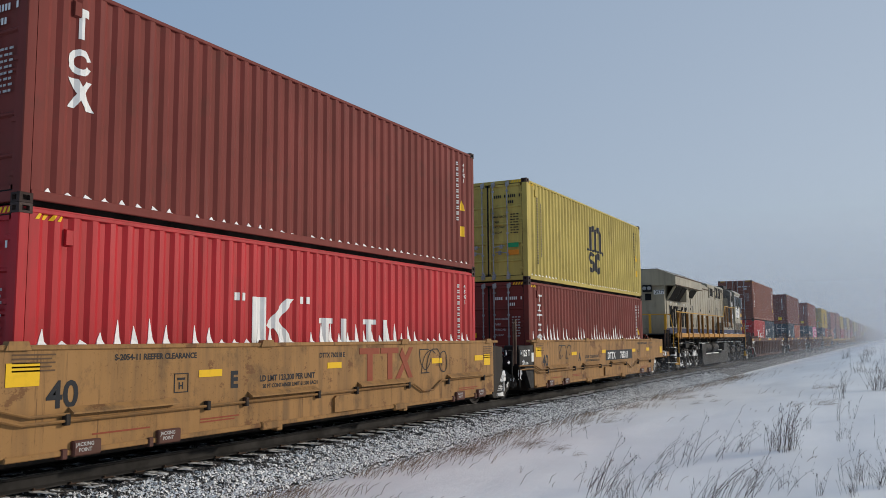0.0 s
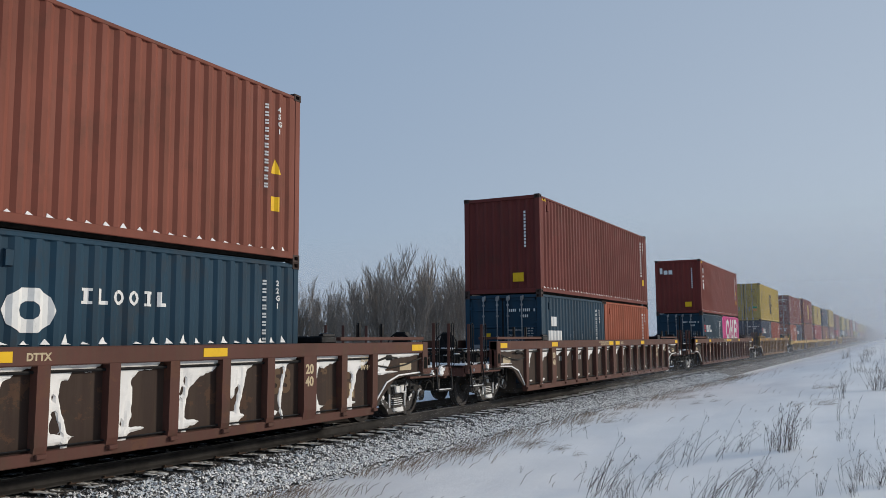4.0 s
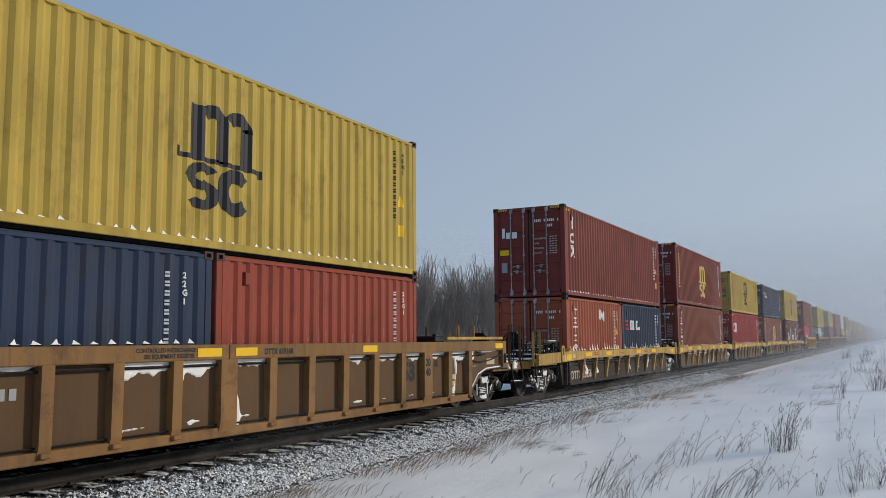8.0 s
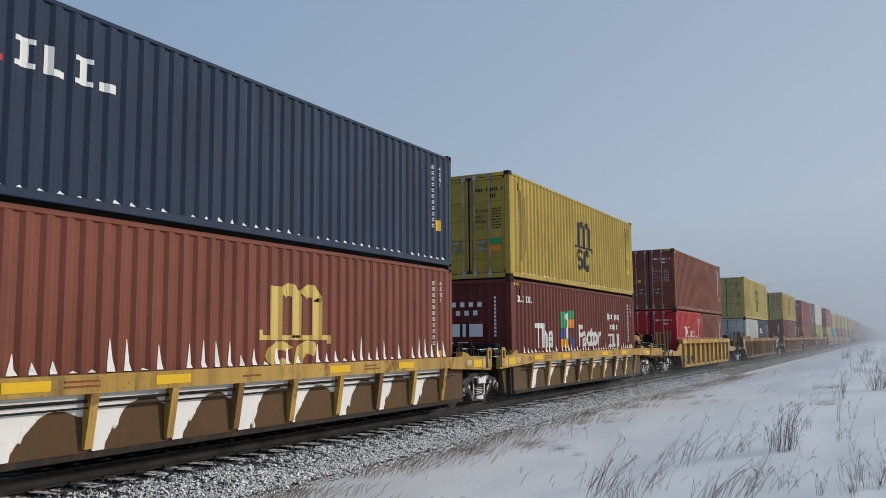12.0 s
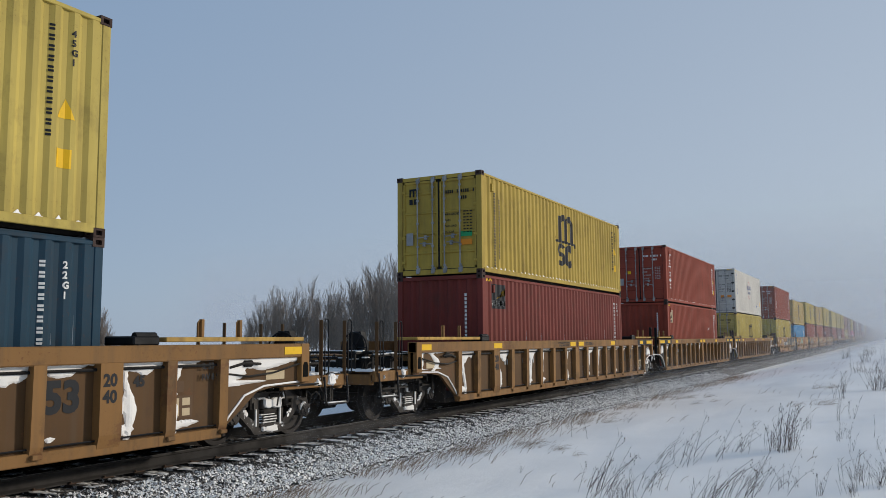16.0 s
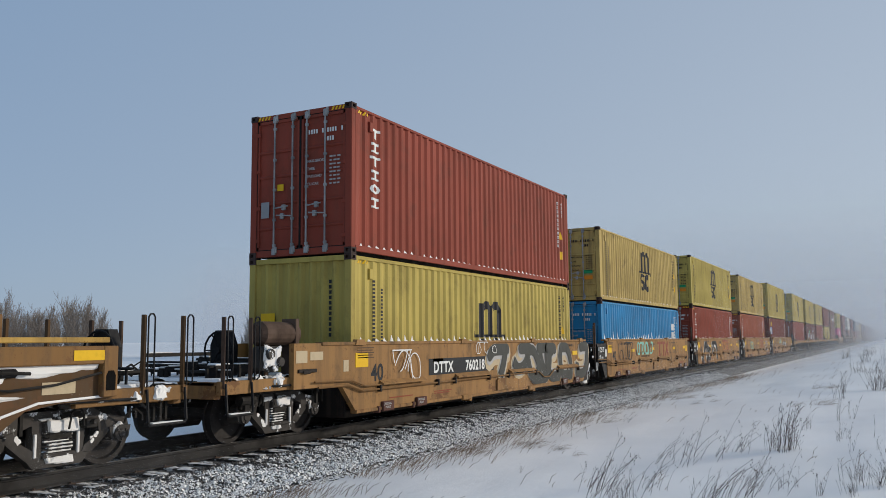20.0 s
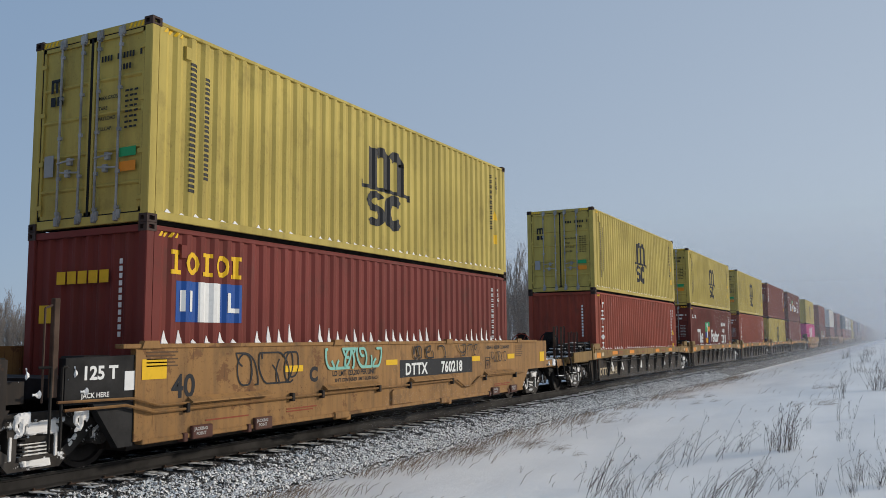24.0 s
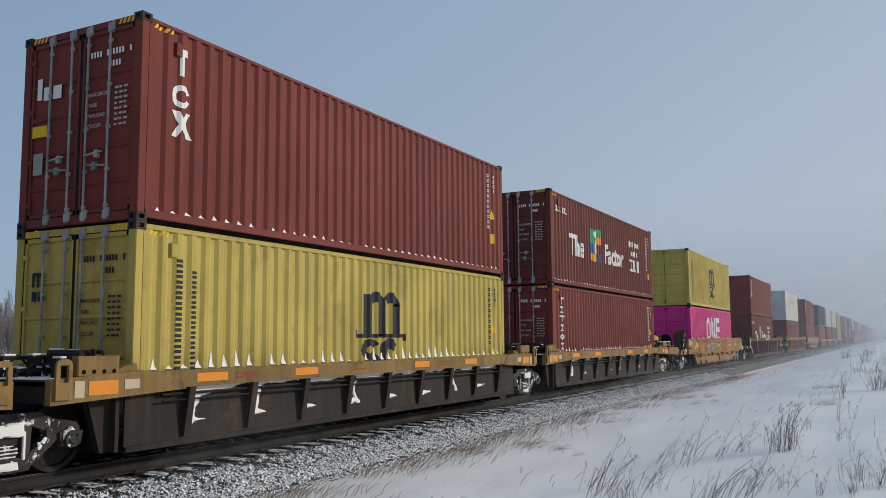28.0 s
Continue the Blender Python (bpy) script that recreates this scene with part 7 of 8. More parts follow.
# ---- the locomotive ----
def loco_truck(loco, y):
    t = part("truck", once("loco_truck", lambda: Mb().box(-1.0, 1.0, -.25, .25, .55, .85, .02).box(-1.0, 1.0, -2.75, -2.6, .6, .8).box(-1.0, 1.0, 2.6, 2.75, .6, .8)), IRON, loco, "grimy three-axle locomotive truck", at=(0, y, 0))

    def frame_side():
        m = Mb()
        a, b = 1.06, 1.22
        m.prism([(-2.75, .72), (-2.6, .98), (-1.55, 1.0), (-1.3, .86), (-.75, .86), (-.5, 1.06), (.5, 1.06), (.75, .86), (1.3, .86), (1.55, 1.0), (2.6, .98), (2.75, .72), (2.4, .60), (1.6, .62), (1.3, .70), (.7, .70), (.45, .62), (-.45, .62), (-.7, .70), (-1.3, .70), (-1.6, .62), (-2.4, .60)], 'x', a, b)
        for k in (-2.05, 0, 2.05):
            m.prism([(k - .34, .62), (k + .34, .62), (k + .42, .26), (k + .28, .20), (k - .28, .20), (k - .42, .26)], 'x', a + .02, b + .05)
            m.tube((1.2, k, .53), (1.33, k, .53), .17, .16, 14)
            m.tube((1.33, k, .53), (1.35, k, .53), .09, .08, 10)
        for k in (-1.05, 1.05):
            m.tube((1.15, k - .25, .52), (1.30, k - .25, .52), .07, None, 8).box(1.1, 1.28, k - .1, k + .3, .36, .46, .02)
        m.tube((1.18, -2.5, 1.08), (1.18, -1.9, 1.08), .14, None, 12).tube((1.18, 1.9, 1.08), (1.18, 2.5, 1.08), .14, None, 12)
        return m
    part("side_frame", once("loco_frame", frame_side), ICED if y < 0 else BLACK, t, "cast truck frame caked with snow" if y < 0 else "")
    part("side_frame", once("loco_frame", frame_side), IRON, t, turn=math.pi)
    for k in (-2.05, 0, 2.05):
        w = part("wheelset", once("loco_wheelset", lambda: mesh_wheelset(0.53)), WHEEL, t, at=(0, k, .53))
        ROLLS.append((w, k, .53))
        def coil():
            m = Mb()
            for j in range(8):
                m.tube((1.16, 0, .32 + j * .045), (1.16, 0, .345 + j * .045), .095, None, 10)
            return m
        for d in (-.55, .55):
            part("coil_spring", once("coil_spring", coil), IRON, t, at=(0, k + d, 0))
    part("pipework", once("loco_pipes", lambda: Mb().rod([(1.26, -2.7, 1.14), (1.26, -1.5, 1.12), (1.26, -1.2, .98), (1.26, 1.2, .98), (1.26, 1.5, 1.12), (1.26, 2.7, 1.14)], .025, 6).rod([(1.1, -2.6, 1.25), (1.1, 2.6, 1.25)], .04, 6).box(.9, 1.3, -.35, .35, 1.1, 1.32, .03)), IRON, t)
    for k in (-2.75, -1.35, -.7, .7, 1.35, 2.75):
        part("sand_pipe", once("sand_pipe", lambda: Mb().rod([(1.2, 0, 1.3), (1.26, .04, .95), (1.24, .10, .5), (1.0, .16, .12)], .02, 6).box(1.16, 1.3, -.05, .07, .86, .98, .012)), IRON, t, at=(0, k, 0))
    for k in (-1.05, 1.05):
        part("brake_cylinder", once("brake_cylinder", lambda: Mb().tube((1.24, -.22, .84), (1.24, .12, .84), .10, None, 12).tube((1.24, .12, .84), (1.24, .34, .80), .035, .03, 8).box(1.1, 1.3, -.08, .02, .72, .96, .015)), BLACK, t, "black brake cylinder", at=(0, k, 0))
    if y < 0:
        part("snow", once("loco_snow", lambda: caked(4, [(1.225, -2.75, -1.5, .60, 1.0, .58), (1.225, -1.5, -.6, .66, .88, .56), (1.225, -.5, .5, .60, 1.06, .40), (1.225, .6, 1.5, .66, .88, .58), (1.225, 1.5, 2.75, .60, 1.0, .52), (1.20, -1.6, -.5, .16, .60, .46), (1.20, .5, 1.6, .16, .60, .5), (1.15, 2.85, 3.35, .30, 1.0, .6)] + [(1.275, k - .42, k + .42, .20, .60, .32) for k in (-2.05, 0, 2.05)])), CAKED, t, "clots of packed snow", kind="stuff")


def build_loco(s):
    loco = thing("locomotive", "grey diesel locomotive with blue and yellow nose, coupled inside the train", "locomotive")
    RIDES.append((loco, s, 0.0))
    G, B, Y = PAINT["loco_grey"], PAINT["loco_blue"], PAINT["loco_yellow"]
    loco_truck(loco, -7.0)
    loco_truck(loco, 7.0)
    # near-black colour carries the shade beneath the walkway
    part("underframe", Mb().box(-.75, .75, -10.3, 10.0, 1.15, 1.61).box(-1.45, 1.45, -10.3, 10.0, 1.54, 1.61).box(-.5, .5, -10.9, 10.9, .75, 1.3).box(-1.25, 1.25, -10.35, -10.2, .35, 1.6), SHADE_BLACK, loco)
    pipes = Mb()
    rnd = random.Random(77)
    for k in range(9):
        x, z = rnd.uniform(.95, 1.4), rnd.uniform(1.32, 1.54)
        a = -10 + k * 2.2
        pts = [(x, a, z)]
        for j in range(4):
            pts.append((x + rnd.uniform(-.08, .08), pts[-1][1] + rnd.uniform(.5, 1.2), z + rnd.uniform(-.08, .06)))
        pipes.rod(pts, rnd.uniform(.014, .035), 6)
    for k in range(22):
        y = -9.8 + k * .93
        pipes.box(1.05, 1.40, y - .03, y + .03, 1.36, 1.56, .008)
    part("pipework", pipes, IRON, loco, "dark pipes under the walkway")
    ice = Mb()
    for k in range(26):
        y = rnd.uniform(-9.8, 9.4)
        ice.box(1.05, rnd.uniform(1.2, 1.42), y, y + rnd.uniform(.1, .6), 1.33, 1.33 + rnd.uniform(.015, .04), .008)
    part("snow", ice, SNOW, loco, "snow along the pipes", kind="stuff")
    part("side_sill", Mb().box(1.44, 1.55, -10.2, 9.95, 1.61, 1.80, .012).box(-1.55, -1.44, -10.2, 9.95, 1.61, 1.80), PAINT["loco_sill"], loco, "orange-yellow side sill")
    part("walkway", Mb().box(-1.45, 1.45, -10.35, 9.95, 1.74, 1.79), IRON, loco)
    sn = Mb()
    rnd = random.Random(8)
    for i in range(26):
        y = -9.8 + i * .72
        a, h = rnd.uniform(.3, .7), rnd.uniform(.008, .045)
        if rnd.random() < .55:
            sn.prism([(y, 1.795), (y + a * .3, 1.795 + h), (y + a * .55, 1.795 + h * .6), (y + a * .8, 1.795 + h * .9), (y + a, 1.795)], 'x', 1.32, 1.535)
    part("snow", sn, SNOW, loco, "snow along the walkway", kind="stuff")
    # hood
    hw = 1.0
    part("hood", Mb().prism([(-hw, 2.05), (hw, 2.05), (hw, 4.38), (hw - .14, 4.55), (-hw + .14, 4.55), (-hw, 4.38)], 'y', -10.1, .35), G, loco, "dusty grey engine hood")
    part("hood", Mb().prism([(-hw, 2.05), (hw, 2.05), (hw, 4.58), (hw - .10, 4.66), (-hw + .10, 4.66), (-hw, 4.58)], 'y', .35, 5.4), G, loco, "dusty grey raised hood behind the cab")
    part("hood_base", Mb().box(-hw - .004, hw + .004, -10.0, 5.35, 1.79, 2.05), B, loco, "dark blue band along the hood")
    part("hood_end", Mb().box(-hw, hw, -10.1, -10.0, 1.79, 2.05), G, loco)
    # radiator overhang
    part("radiator_wing", Mb().prism([(-1.54, 3.98), (1.54, 3.98), (1.54, 4.42), (.75, 4.74), (-.75, 4.74), (-1.54, 4.42)], 'y', -10.2, -4.2).prism([(-1.54, 4.05), (1.54, 4.05), (1.54, 4.30), (1.0, 4.6), (-1.0, 4.6), (-1.54, 4.3)], 'y', -4.2, -4.0), G, loco, "overhanging radiator housing")
    part("radiator_grille", Mb().box(-.74, .74, -10.15, -4.3, 4.73, 4.765, .01), IRON, loco, "dark radiator grille on the roof")
    for i, (y0, y1) in enumerate(((-9.72, -8.48), (-8.38, -7.46), (-6.52, -5.12))):
        low, xl = (3.33, hw + .06) if i < 2 else (3.58, hw + .22)
        part("intake_panel", Mb().prism([(hw - .02, low), (xl, low - .03), (1.48, 3.95), (1.38, 3.98)], 'y', y0 - .07, y1 + .07), G, loco, "sloping intake frame")
        part("screen", Mb().prism([(xl + .012, low - .008), (xl + .028, low - .016), (1.492, 3.935), (1.476, 3.945)], 'y', y0, y1), SHADE_BLACK, loco, "black intake screen")
    eb = part("electric_box", Mb().box(hw, 1.38, -7.2, -6.55, 3.32, 3.98, .02), G, loco)
    part("box_cover", Mb().box(1.38, 1.395, -7.1, -6.65, 3.40, 3.85, .01).box(1.395, 1.41, -6.90, -6.85, 3.55, 3.70, .004), G, eb, "bolted cover")
    part("lip", Mb().box(1.535, 1.56, -10.2, -4.0, 4.38, 4.43, .008).box(1.535, 1.56, -10.2, -4.0, 3.97, 4.01, .008), RUSTY, loco, "rusted drip lip along the radiator housing")
    part("hood_rail", Mb().box(hw - .02, hw + .03, -4.0, 5.4, 4.24, 4.29, .008), RUSTY, loco, "rusted gutter along the hood")
    plates(loco, hw + .026, [(-9.05, 3.20, .16, .08), (-7.95, 3.18, .16, .08), (-6.2, 3.18, .16, .08), (-3.6, 2.62, .10, .10), (-1.0, 2.66, .14, .10), (1.0, 2.62, .10, .10), (2.9, 2.7, .12, .08)], "white", "label", "small white label")
    plates(loco, hw + .026, [(-5.6, 2.6, .14, .10), (-2.2, 2.9, .10, .08)], "orange", "label", "small orange label")
    part("grab_bar", Mb().rod([(hw + .03, -4.3, 2.5), (hw + .08, -4.3, 2.5), (hw + .08, -4.3, 3.2), (hw + .03, -4.3, 3.2)], .014, 6).rod([(hw + .03, 2.7, 2.5), (hw + .08, 2.7, 2.5), (hw + .08, 2.7, 3.3), (hw + .03, 2.7, 3.3)], .014, 6), GALV, loco)
    # hood doors
    seams = [-9.85, -9.2, -8.65, -8.1, -7.5, -6.95, -6.35, -5.75, -5.1, -4.45, -3.85, -3.2, -2.55, -1.9, -1.25, -.6, .05, .7, 1.35, 1.95, 2.45]
    for i, (a, b) in enumerate(zip(seams, seams[1:])):
        top = 3.27 if b < -4.4 else 4.22 if b < .5 else 3.75
        d = part("hood_door", once(("hood_door", round(b - a, 2), top), lambda: Mb().box(0, .022, .018, b - a - .018, 2.10, top, .006).tube((.022, b - a - .02, 2.3), (.03, b - a - .02, 2.5), .016, None, 6)), G, loco, "steel hood door with a latch", at=(hw, a, 0))
        part("door_gap", once(("door_gap", top), lambda: Mb().box(0, .006, -.014, .014, 2.08, top + .02)), SHADE_BLACK, loco, at=(hw, a, 0))
        part("latch", once("latch", lambda: Mb().box(0, .02, -.03, .03, -.06, .06, .006)), BLACK, d, at=(.024, (b - a) * .75, 2.22 if i % 4 else 3.05))
    # vent openings are flat plates with their inner shade as colour
    for a, b, z0, z1 in ((-9.31, -8.96, 2.1, 3.08), (-8.93, -8.58, 2.15, 2.94), (-8.5, -8.12, 2.1, 3.08), (-7.95, -7.61, 2.22, 3.09), (-7.46, -7.13, 2.16, 2.93), (-6.84, -6.57, 2.1, 3.08), (-6.5, -6.34, 2.13, 2.79), (-6.05, -5.71, 2.1, 3.09)):
        v = part("louvre", Mb().box(hw + .022, hw + .030, a, b, z0, z1), SHADE_BLACK, loco, "black louvred vent")
        slats = Mb()
        for k in range(1, 5):
            y = a + (b - a) * k / 5
            slats.box(hw + .030, hw + .042, y - .008, y + .008, z0 + .02, z1 - .02)
        part("slats", slats, BLACK, v)
        part("latch", once("tall_latch", lambda: Mb().box(0, .03, -.04, .04, -.08, .08, .01)), BLACK, loco, at=(hw + .02, b + .09, z1 - .06))
    for y0, y1, z0, z1 in ((.74, 1.74, 3.94, 4.40), (2.69, 3.30, 3.90, 4.51), (3.55, 4.15, 3.90, 4.51), (4.27, 4.74, 4.30, 4.49)):
        v = part("louvre", Mb().box(hw + .02, hw + .035, y0, y1, z0, z1), SHADE_BLACK, loco, "black hood vent")
        part("vent_frame", Mb().box(hw + .0, hw + .045, y0 - .10, y1 + .06, z1, z1 + .06).box(hw + .0, hw + .045, y0 - .10, y1 + .06, z0 - .08, z0).box(hw + .0, hw + .045, y0 - .18, y0, z0 - .08, z1 + .06).box(hw + .0, hw + .045, y1, y1 + .05, z0, z1), G, v)
        if 2 < y0 < 4:
            slats = Mb()
            for k in range(6):
                y = y0 + (y1 - y0) * (k + .5) / 6
                slats.box(hw + .035, hw + .043, y - .014, y + .014, z0, z1)
            part("slats", slats, IRON, v)
            for z in (z0 + .08, z1 - .08):
                part("latch", once("tall_latch", lambda: None), BLACK, v, at=(hw + .045, y0 - .09, z))
    for y0, y1, z0, z1 in ((2.50, 4.16, 2.48, 3.76), (4.22, 4.78, 2.48, 4.22), (4.82, 5.38, 2.48, 3.74), (4.84, 5.38, 3.80, 4.50)):
        part("hood_panel", Mb().box(hw, hw + .022, y0 + .012, y1 - .012, z0, z1, .006), G, loco, "riveted steel hood panel")
    plates(loco, hw + .046, [(2.53, 4.02, .12, .22), (3.40, 4.0, .12, .22), (4.87, 3.9, .08, .3)], "cream", "label", "small printed label")
    # the raised locker beside the hood's front end, and the snow on it
    part("side_locker", Mb().box(-1.45, 1.45, 2.54, 6.34, 2.05, 2.46, .012), G, loco, "dusty grey locker along the walkway")
    part("locker_base", Mb().box(-1.455, 1.455, 2.54, 6.34, 1.79, 2.05), B, loco, "dark blue band along the locker")
    part("snow", caked_top(17, hw + .03, 1.43, 2.7, 5.2, 2.46), SNOW, loco, "snow on the locker", kind="stuff")
    for y in (4.03, 5.32):
        m = Mb()
        for k in range(5):
            m.box(1.45, 1.472, y, y + .47, 2.11 + k * .04, 2.135 + k * .04)
        part("louvre", m, IRON, loco, "slatted locker vent")
    for y in (3.6, 4.7, 5.55):
        part("door_gap", once("locker_gap", lambda: Mb().box(1.45, 1.456, -.008, .008, 1.85, 2.45)), SHADE_BLACK, loco, at=(0, y, 0))
    part("exhaust", Mb().box(-.5, .5, -.9, -.1, 4.46, 4.58, .02).box(-.9, .9, 1.2, 1.7, 4.46, 4.58, .03), IRON, loco)
    # rear end
    part("headlight", Mb().box(.05, .45, -10.32, -10.1, 3.70, 4.02, .02), BLACK, loco, "twin rear headlight")
    part("lens", Mb().tube((.15, -10.36, 3.86), (.15, -10.3, 3.86), .085, None, 12).tube((.36, -10.36, 3.86), (.36, -10.3, 3.86), .085, None, 12), GALV, loco, "headlight lenses")
    part("rear_vent", Mb().box(.12, .40, -10.13, -10.1, 3.32, 3.62), BLACK, loco)
    part("number_board", Mb().box(.52, 1.0, -10.125, -10.1, 3.58, 3.78), INK["white"], loco, "white number board")
    bm = bmesh.new()
    for p in letters("3977", 0, 0, .15):
        bm.faces.new([bm.verts.new((a, 0, b)) for a, b in p])
    me = bpy.data.meshes.new("number")
    bm.to_mesh(me)
    bm.free()
    me.materials.append(None)
    part("number", me, INK["black"], loco, "black painted digits", at=(.57, -10.13, 3.61))
    # cab
    part("cab", Mb().prism([(-1.50, 1.80), (1.50, 1.80), (1.52, 3.0), (1.50, 4.30), (1.30, 4.48), (.6, 4.60), (-.6, 4.60), (-1.30, 4.48), (-1.50, 4.30), (-1.52, 3.0)], 'y', 6.32, 8.45), G, loco, "dusty grey cab")
    part("cab_back", Mb().prism([(-1.42, 2.46), (1.42, 2.46), (1.42, 4.36), (1.2, 4.52), (-1.2, 4.52), (-1.42, 4.36)], 'y', 5.42, 6.32), STAINED, loco, "bare metal rear wall of the cab")
    # the unlit cab interior is painted as a near-black plate
    part("rear_window", Mb().prism([(5.75, 3.72), (5.80, 3.66), (5.95, 3.66), (6.0, 3.72), (6.0, 4.08), (5.95, 4.14), (5.80, 4.14), (5.75, 4.08)], 'x', 1.42, 1.435), SHADE_BLACK, loco, "dark oval cab window")
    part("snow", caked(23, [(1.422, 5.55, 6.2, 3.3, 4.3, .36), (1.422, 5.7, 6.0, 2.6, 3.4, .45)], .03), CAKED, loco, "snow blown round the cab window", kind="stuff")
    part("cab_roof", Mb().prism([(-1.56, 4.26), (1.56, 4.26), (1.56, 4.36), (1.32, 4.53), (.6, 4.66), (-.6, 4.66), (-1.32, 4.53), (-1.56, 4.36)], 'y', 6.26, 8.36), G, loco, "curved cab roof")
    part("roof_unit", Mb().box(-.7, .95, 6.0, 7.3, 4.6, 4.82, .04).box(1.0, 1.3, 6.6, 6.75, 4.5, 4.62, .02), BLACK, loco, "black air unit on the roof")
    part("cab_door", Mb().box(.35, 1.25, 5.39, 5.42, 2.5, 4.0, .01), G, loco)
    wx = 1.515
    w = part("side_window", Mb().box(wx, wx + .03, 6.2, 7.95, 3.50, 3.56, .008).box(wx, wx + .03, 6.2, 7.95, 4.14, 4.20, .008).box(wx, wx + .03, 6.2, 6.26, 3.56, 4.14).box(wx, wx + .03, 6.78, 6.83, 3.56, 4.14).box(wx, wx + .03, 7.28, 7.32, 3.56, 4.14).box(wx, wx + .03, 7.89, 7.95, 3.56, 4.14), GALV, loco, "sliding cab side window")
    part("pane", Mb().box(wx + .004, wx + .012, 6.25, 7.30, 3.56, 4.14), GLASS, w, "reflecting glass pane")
    part("pane", Mb().box(wx + .004, wx + .012, 7.32, 7.90, 3.56, 4.14), SHADE_BLACK, w, "dark open half")
    part("wind_deflector", Mb().box(wx + .02, wx + .16, 7.95, 7.98, 3.5, 4.1, .006).box(wx + .13, wx + .16, 7.98, 8.30, 3.46, 3.51, .008).box(wx + .13, wx + .16, 7.98, 8.30, 4.07, 4.12, .008).box(wx + .13, wx + .16, 8.26, 8.30, 3.5, 4.1, .008), GALV, loco, "hinged wind deflector")
    part("deflector_pane", Mb().box(wx + .142, wx + .150, 7.97, 8.28, 3.5, 4.08), GLASS, loco, "tinted deflector glass")
    part("mirror", Mb().box(wx + .1, wx + .14, 6.55, 6.75, 3.38, 3.62, .02).tube((wx, 6.65, 3.3), (wx + .12, 6.65, 3.4), .012, None, 6), BLACK, loco)
    part("number_panel", Mb().box(wx + .004, wx + .008, 6.72, 7.92, 2.84, 3.45), INK["white"], loco, "white painted panel")
    words_on(loco, "3977", wx + .012, 6.91, 2.92, .235, "navy", "number", "navy painted digits", 1.02, .01)
    plates(loco, wx + .01, [(7.20, 3.26, .035, .16), (7.20, 3.39, .14, .03), (7.20, 3.26, .14, .03), (7.40, 3.26, .035, .16), (7.50, 3.26, .035, .16)], "navy", "sign", "navy name bars")
    plates(loco, wx + .004, [(7.0 + i * .075, 2.76, .05, .065) for i in range(6)], "black", "sign", "small black bars")
    part("cab_seam", Mb().box(wx, wx + .015, 6.34, 8.44, 2.58, 2.62), G, loco)
    for y, w in ((6.58, .58), (7.52, .74)):
        m = Mb()
        for k in range(17):
            m.box(wx + .0, wx + .022, y, y + w, 1.93 + k * .033, 1.948 + k * .033)
        part("louvre", m, RUSTY if y < 7 else IRON, loco, "slatted cab vent")
    for y in (6.46, 7.28, 7.42, 8.38):
        part("latch", once("tall_latch", lambda: None), BLACK, loco, at=(wx, y, 1.96))
    for y in (6.40, 7.35, 8.43):
        part("door_gap", once("cab_gap", lambda: Mb().box(0, .008, -.008, .008, 1.85, 2.58)), SHADE_BLACK, loco, at=(wx, y, 0))
    part("cab_base", Mb().box(-1.53, 1.53, 6.34, 8.46, 1.79, 2.06), B, loco)
    # nose
    part("nose", Mb().prism([(8.655, 1.80), (9.90, 1.80), (9.90, 3.28), (9.84, 3.37), (8.655, 3.80)], 'x', -1.38, 1.38), B, loco, "dark blue nose with yellow stripes")
    part("windscreen_slope", Mb().prism([(8.45, 1.80), (8.655, 1.80), (8.655, 3.80), (8.40, 4.40), (8.36, 4.40)], 'x', -1.42, 1.42), G, loco)
    for z, y in ((2.93, 8.68), (2.49, 8.93), (2.05, 9.18)):
        part("stripe", Mb().prism([(y + .10, z), (9.885, z), (9.885, z + .22), (y, z + .22)], 'x', 1.38, 1.386), Y, loco, "yellow slanted stripe")
    plates(loco, 1.388, [(8.67, 1.94, .30, .2), (9.72, 3.26, .1, .07)], "white")
    part("nose_light", Mb().box(1.38, 1.41, 8.75, 8.86, 3.22, 3.28).box(1.38, 1.41, 8.96, 9.07, 3.20, 3.26), BLACK, loco)
    part("nose_rail", Mb().rod([(.9, 8.9, 3.60), (.9, 8.95, 3.72), (.9, 9.5, 3.52), (.9, 9.55, 3.42)], .018, 6), GALV, loco)
    # rails and steps
    posts = [-9.75, -9.4, -7.8, -6.79, -5.09, -4.1, -2.74, -1.18, .4, 1.78]
    for y in posts:
        part("handrail_post", once("handrail_post", lambda: Mb().box(1.46, 1.56, -.06, .06, 1.55, 2.74, .012).box(1.44, 1.58, -.075, .075, 1.55, 1.84, .01)), PAINT["loco_post"], loco, "rusted yellow stanchion", at=(0, y, 0))
    for y in (2.74, 3.55, 4.90):
        part("handrail_post", once("tall_post", lambda: Mb().box(1.47, 1.56, -.06, .06, 2.18, 3.38, .02)), PAINT["loco_post"], loco, at=(0, y, 0))
    part("handrail", Mb().rod([(1.52, -10.15, 2.77), (1.52, 2.1, 2.79), (1.52, 2.62, 3.40), (1.52, 6.36, 3.41)], .022, 8), Y, loco, "yellow pipe handrail")
    for f in (-1, 1):
        y = f * 10.25
        st = part("step_well", Mb().box(1.05, 1.50, y - .3, y + .3, .42, .46, .01).box(1.05, 1.50, y - .3, y + .3, .75, .79, .01).box(1.05, 1.50, y - .3, y + .3, 1.1, 1.14, .01).box(1.05, 1.5, y - .3, y + .3, 1.42, 1.46, .01).box(1.0, 1.06, y - .3, y + .3, .4, 1.75).box(1.42, 1.54, y - f * .32 - .04, y - f * .32 + .04, .4, 1.65, .01), BLACK, loco, "boarding steps")
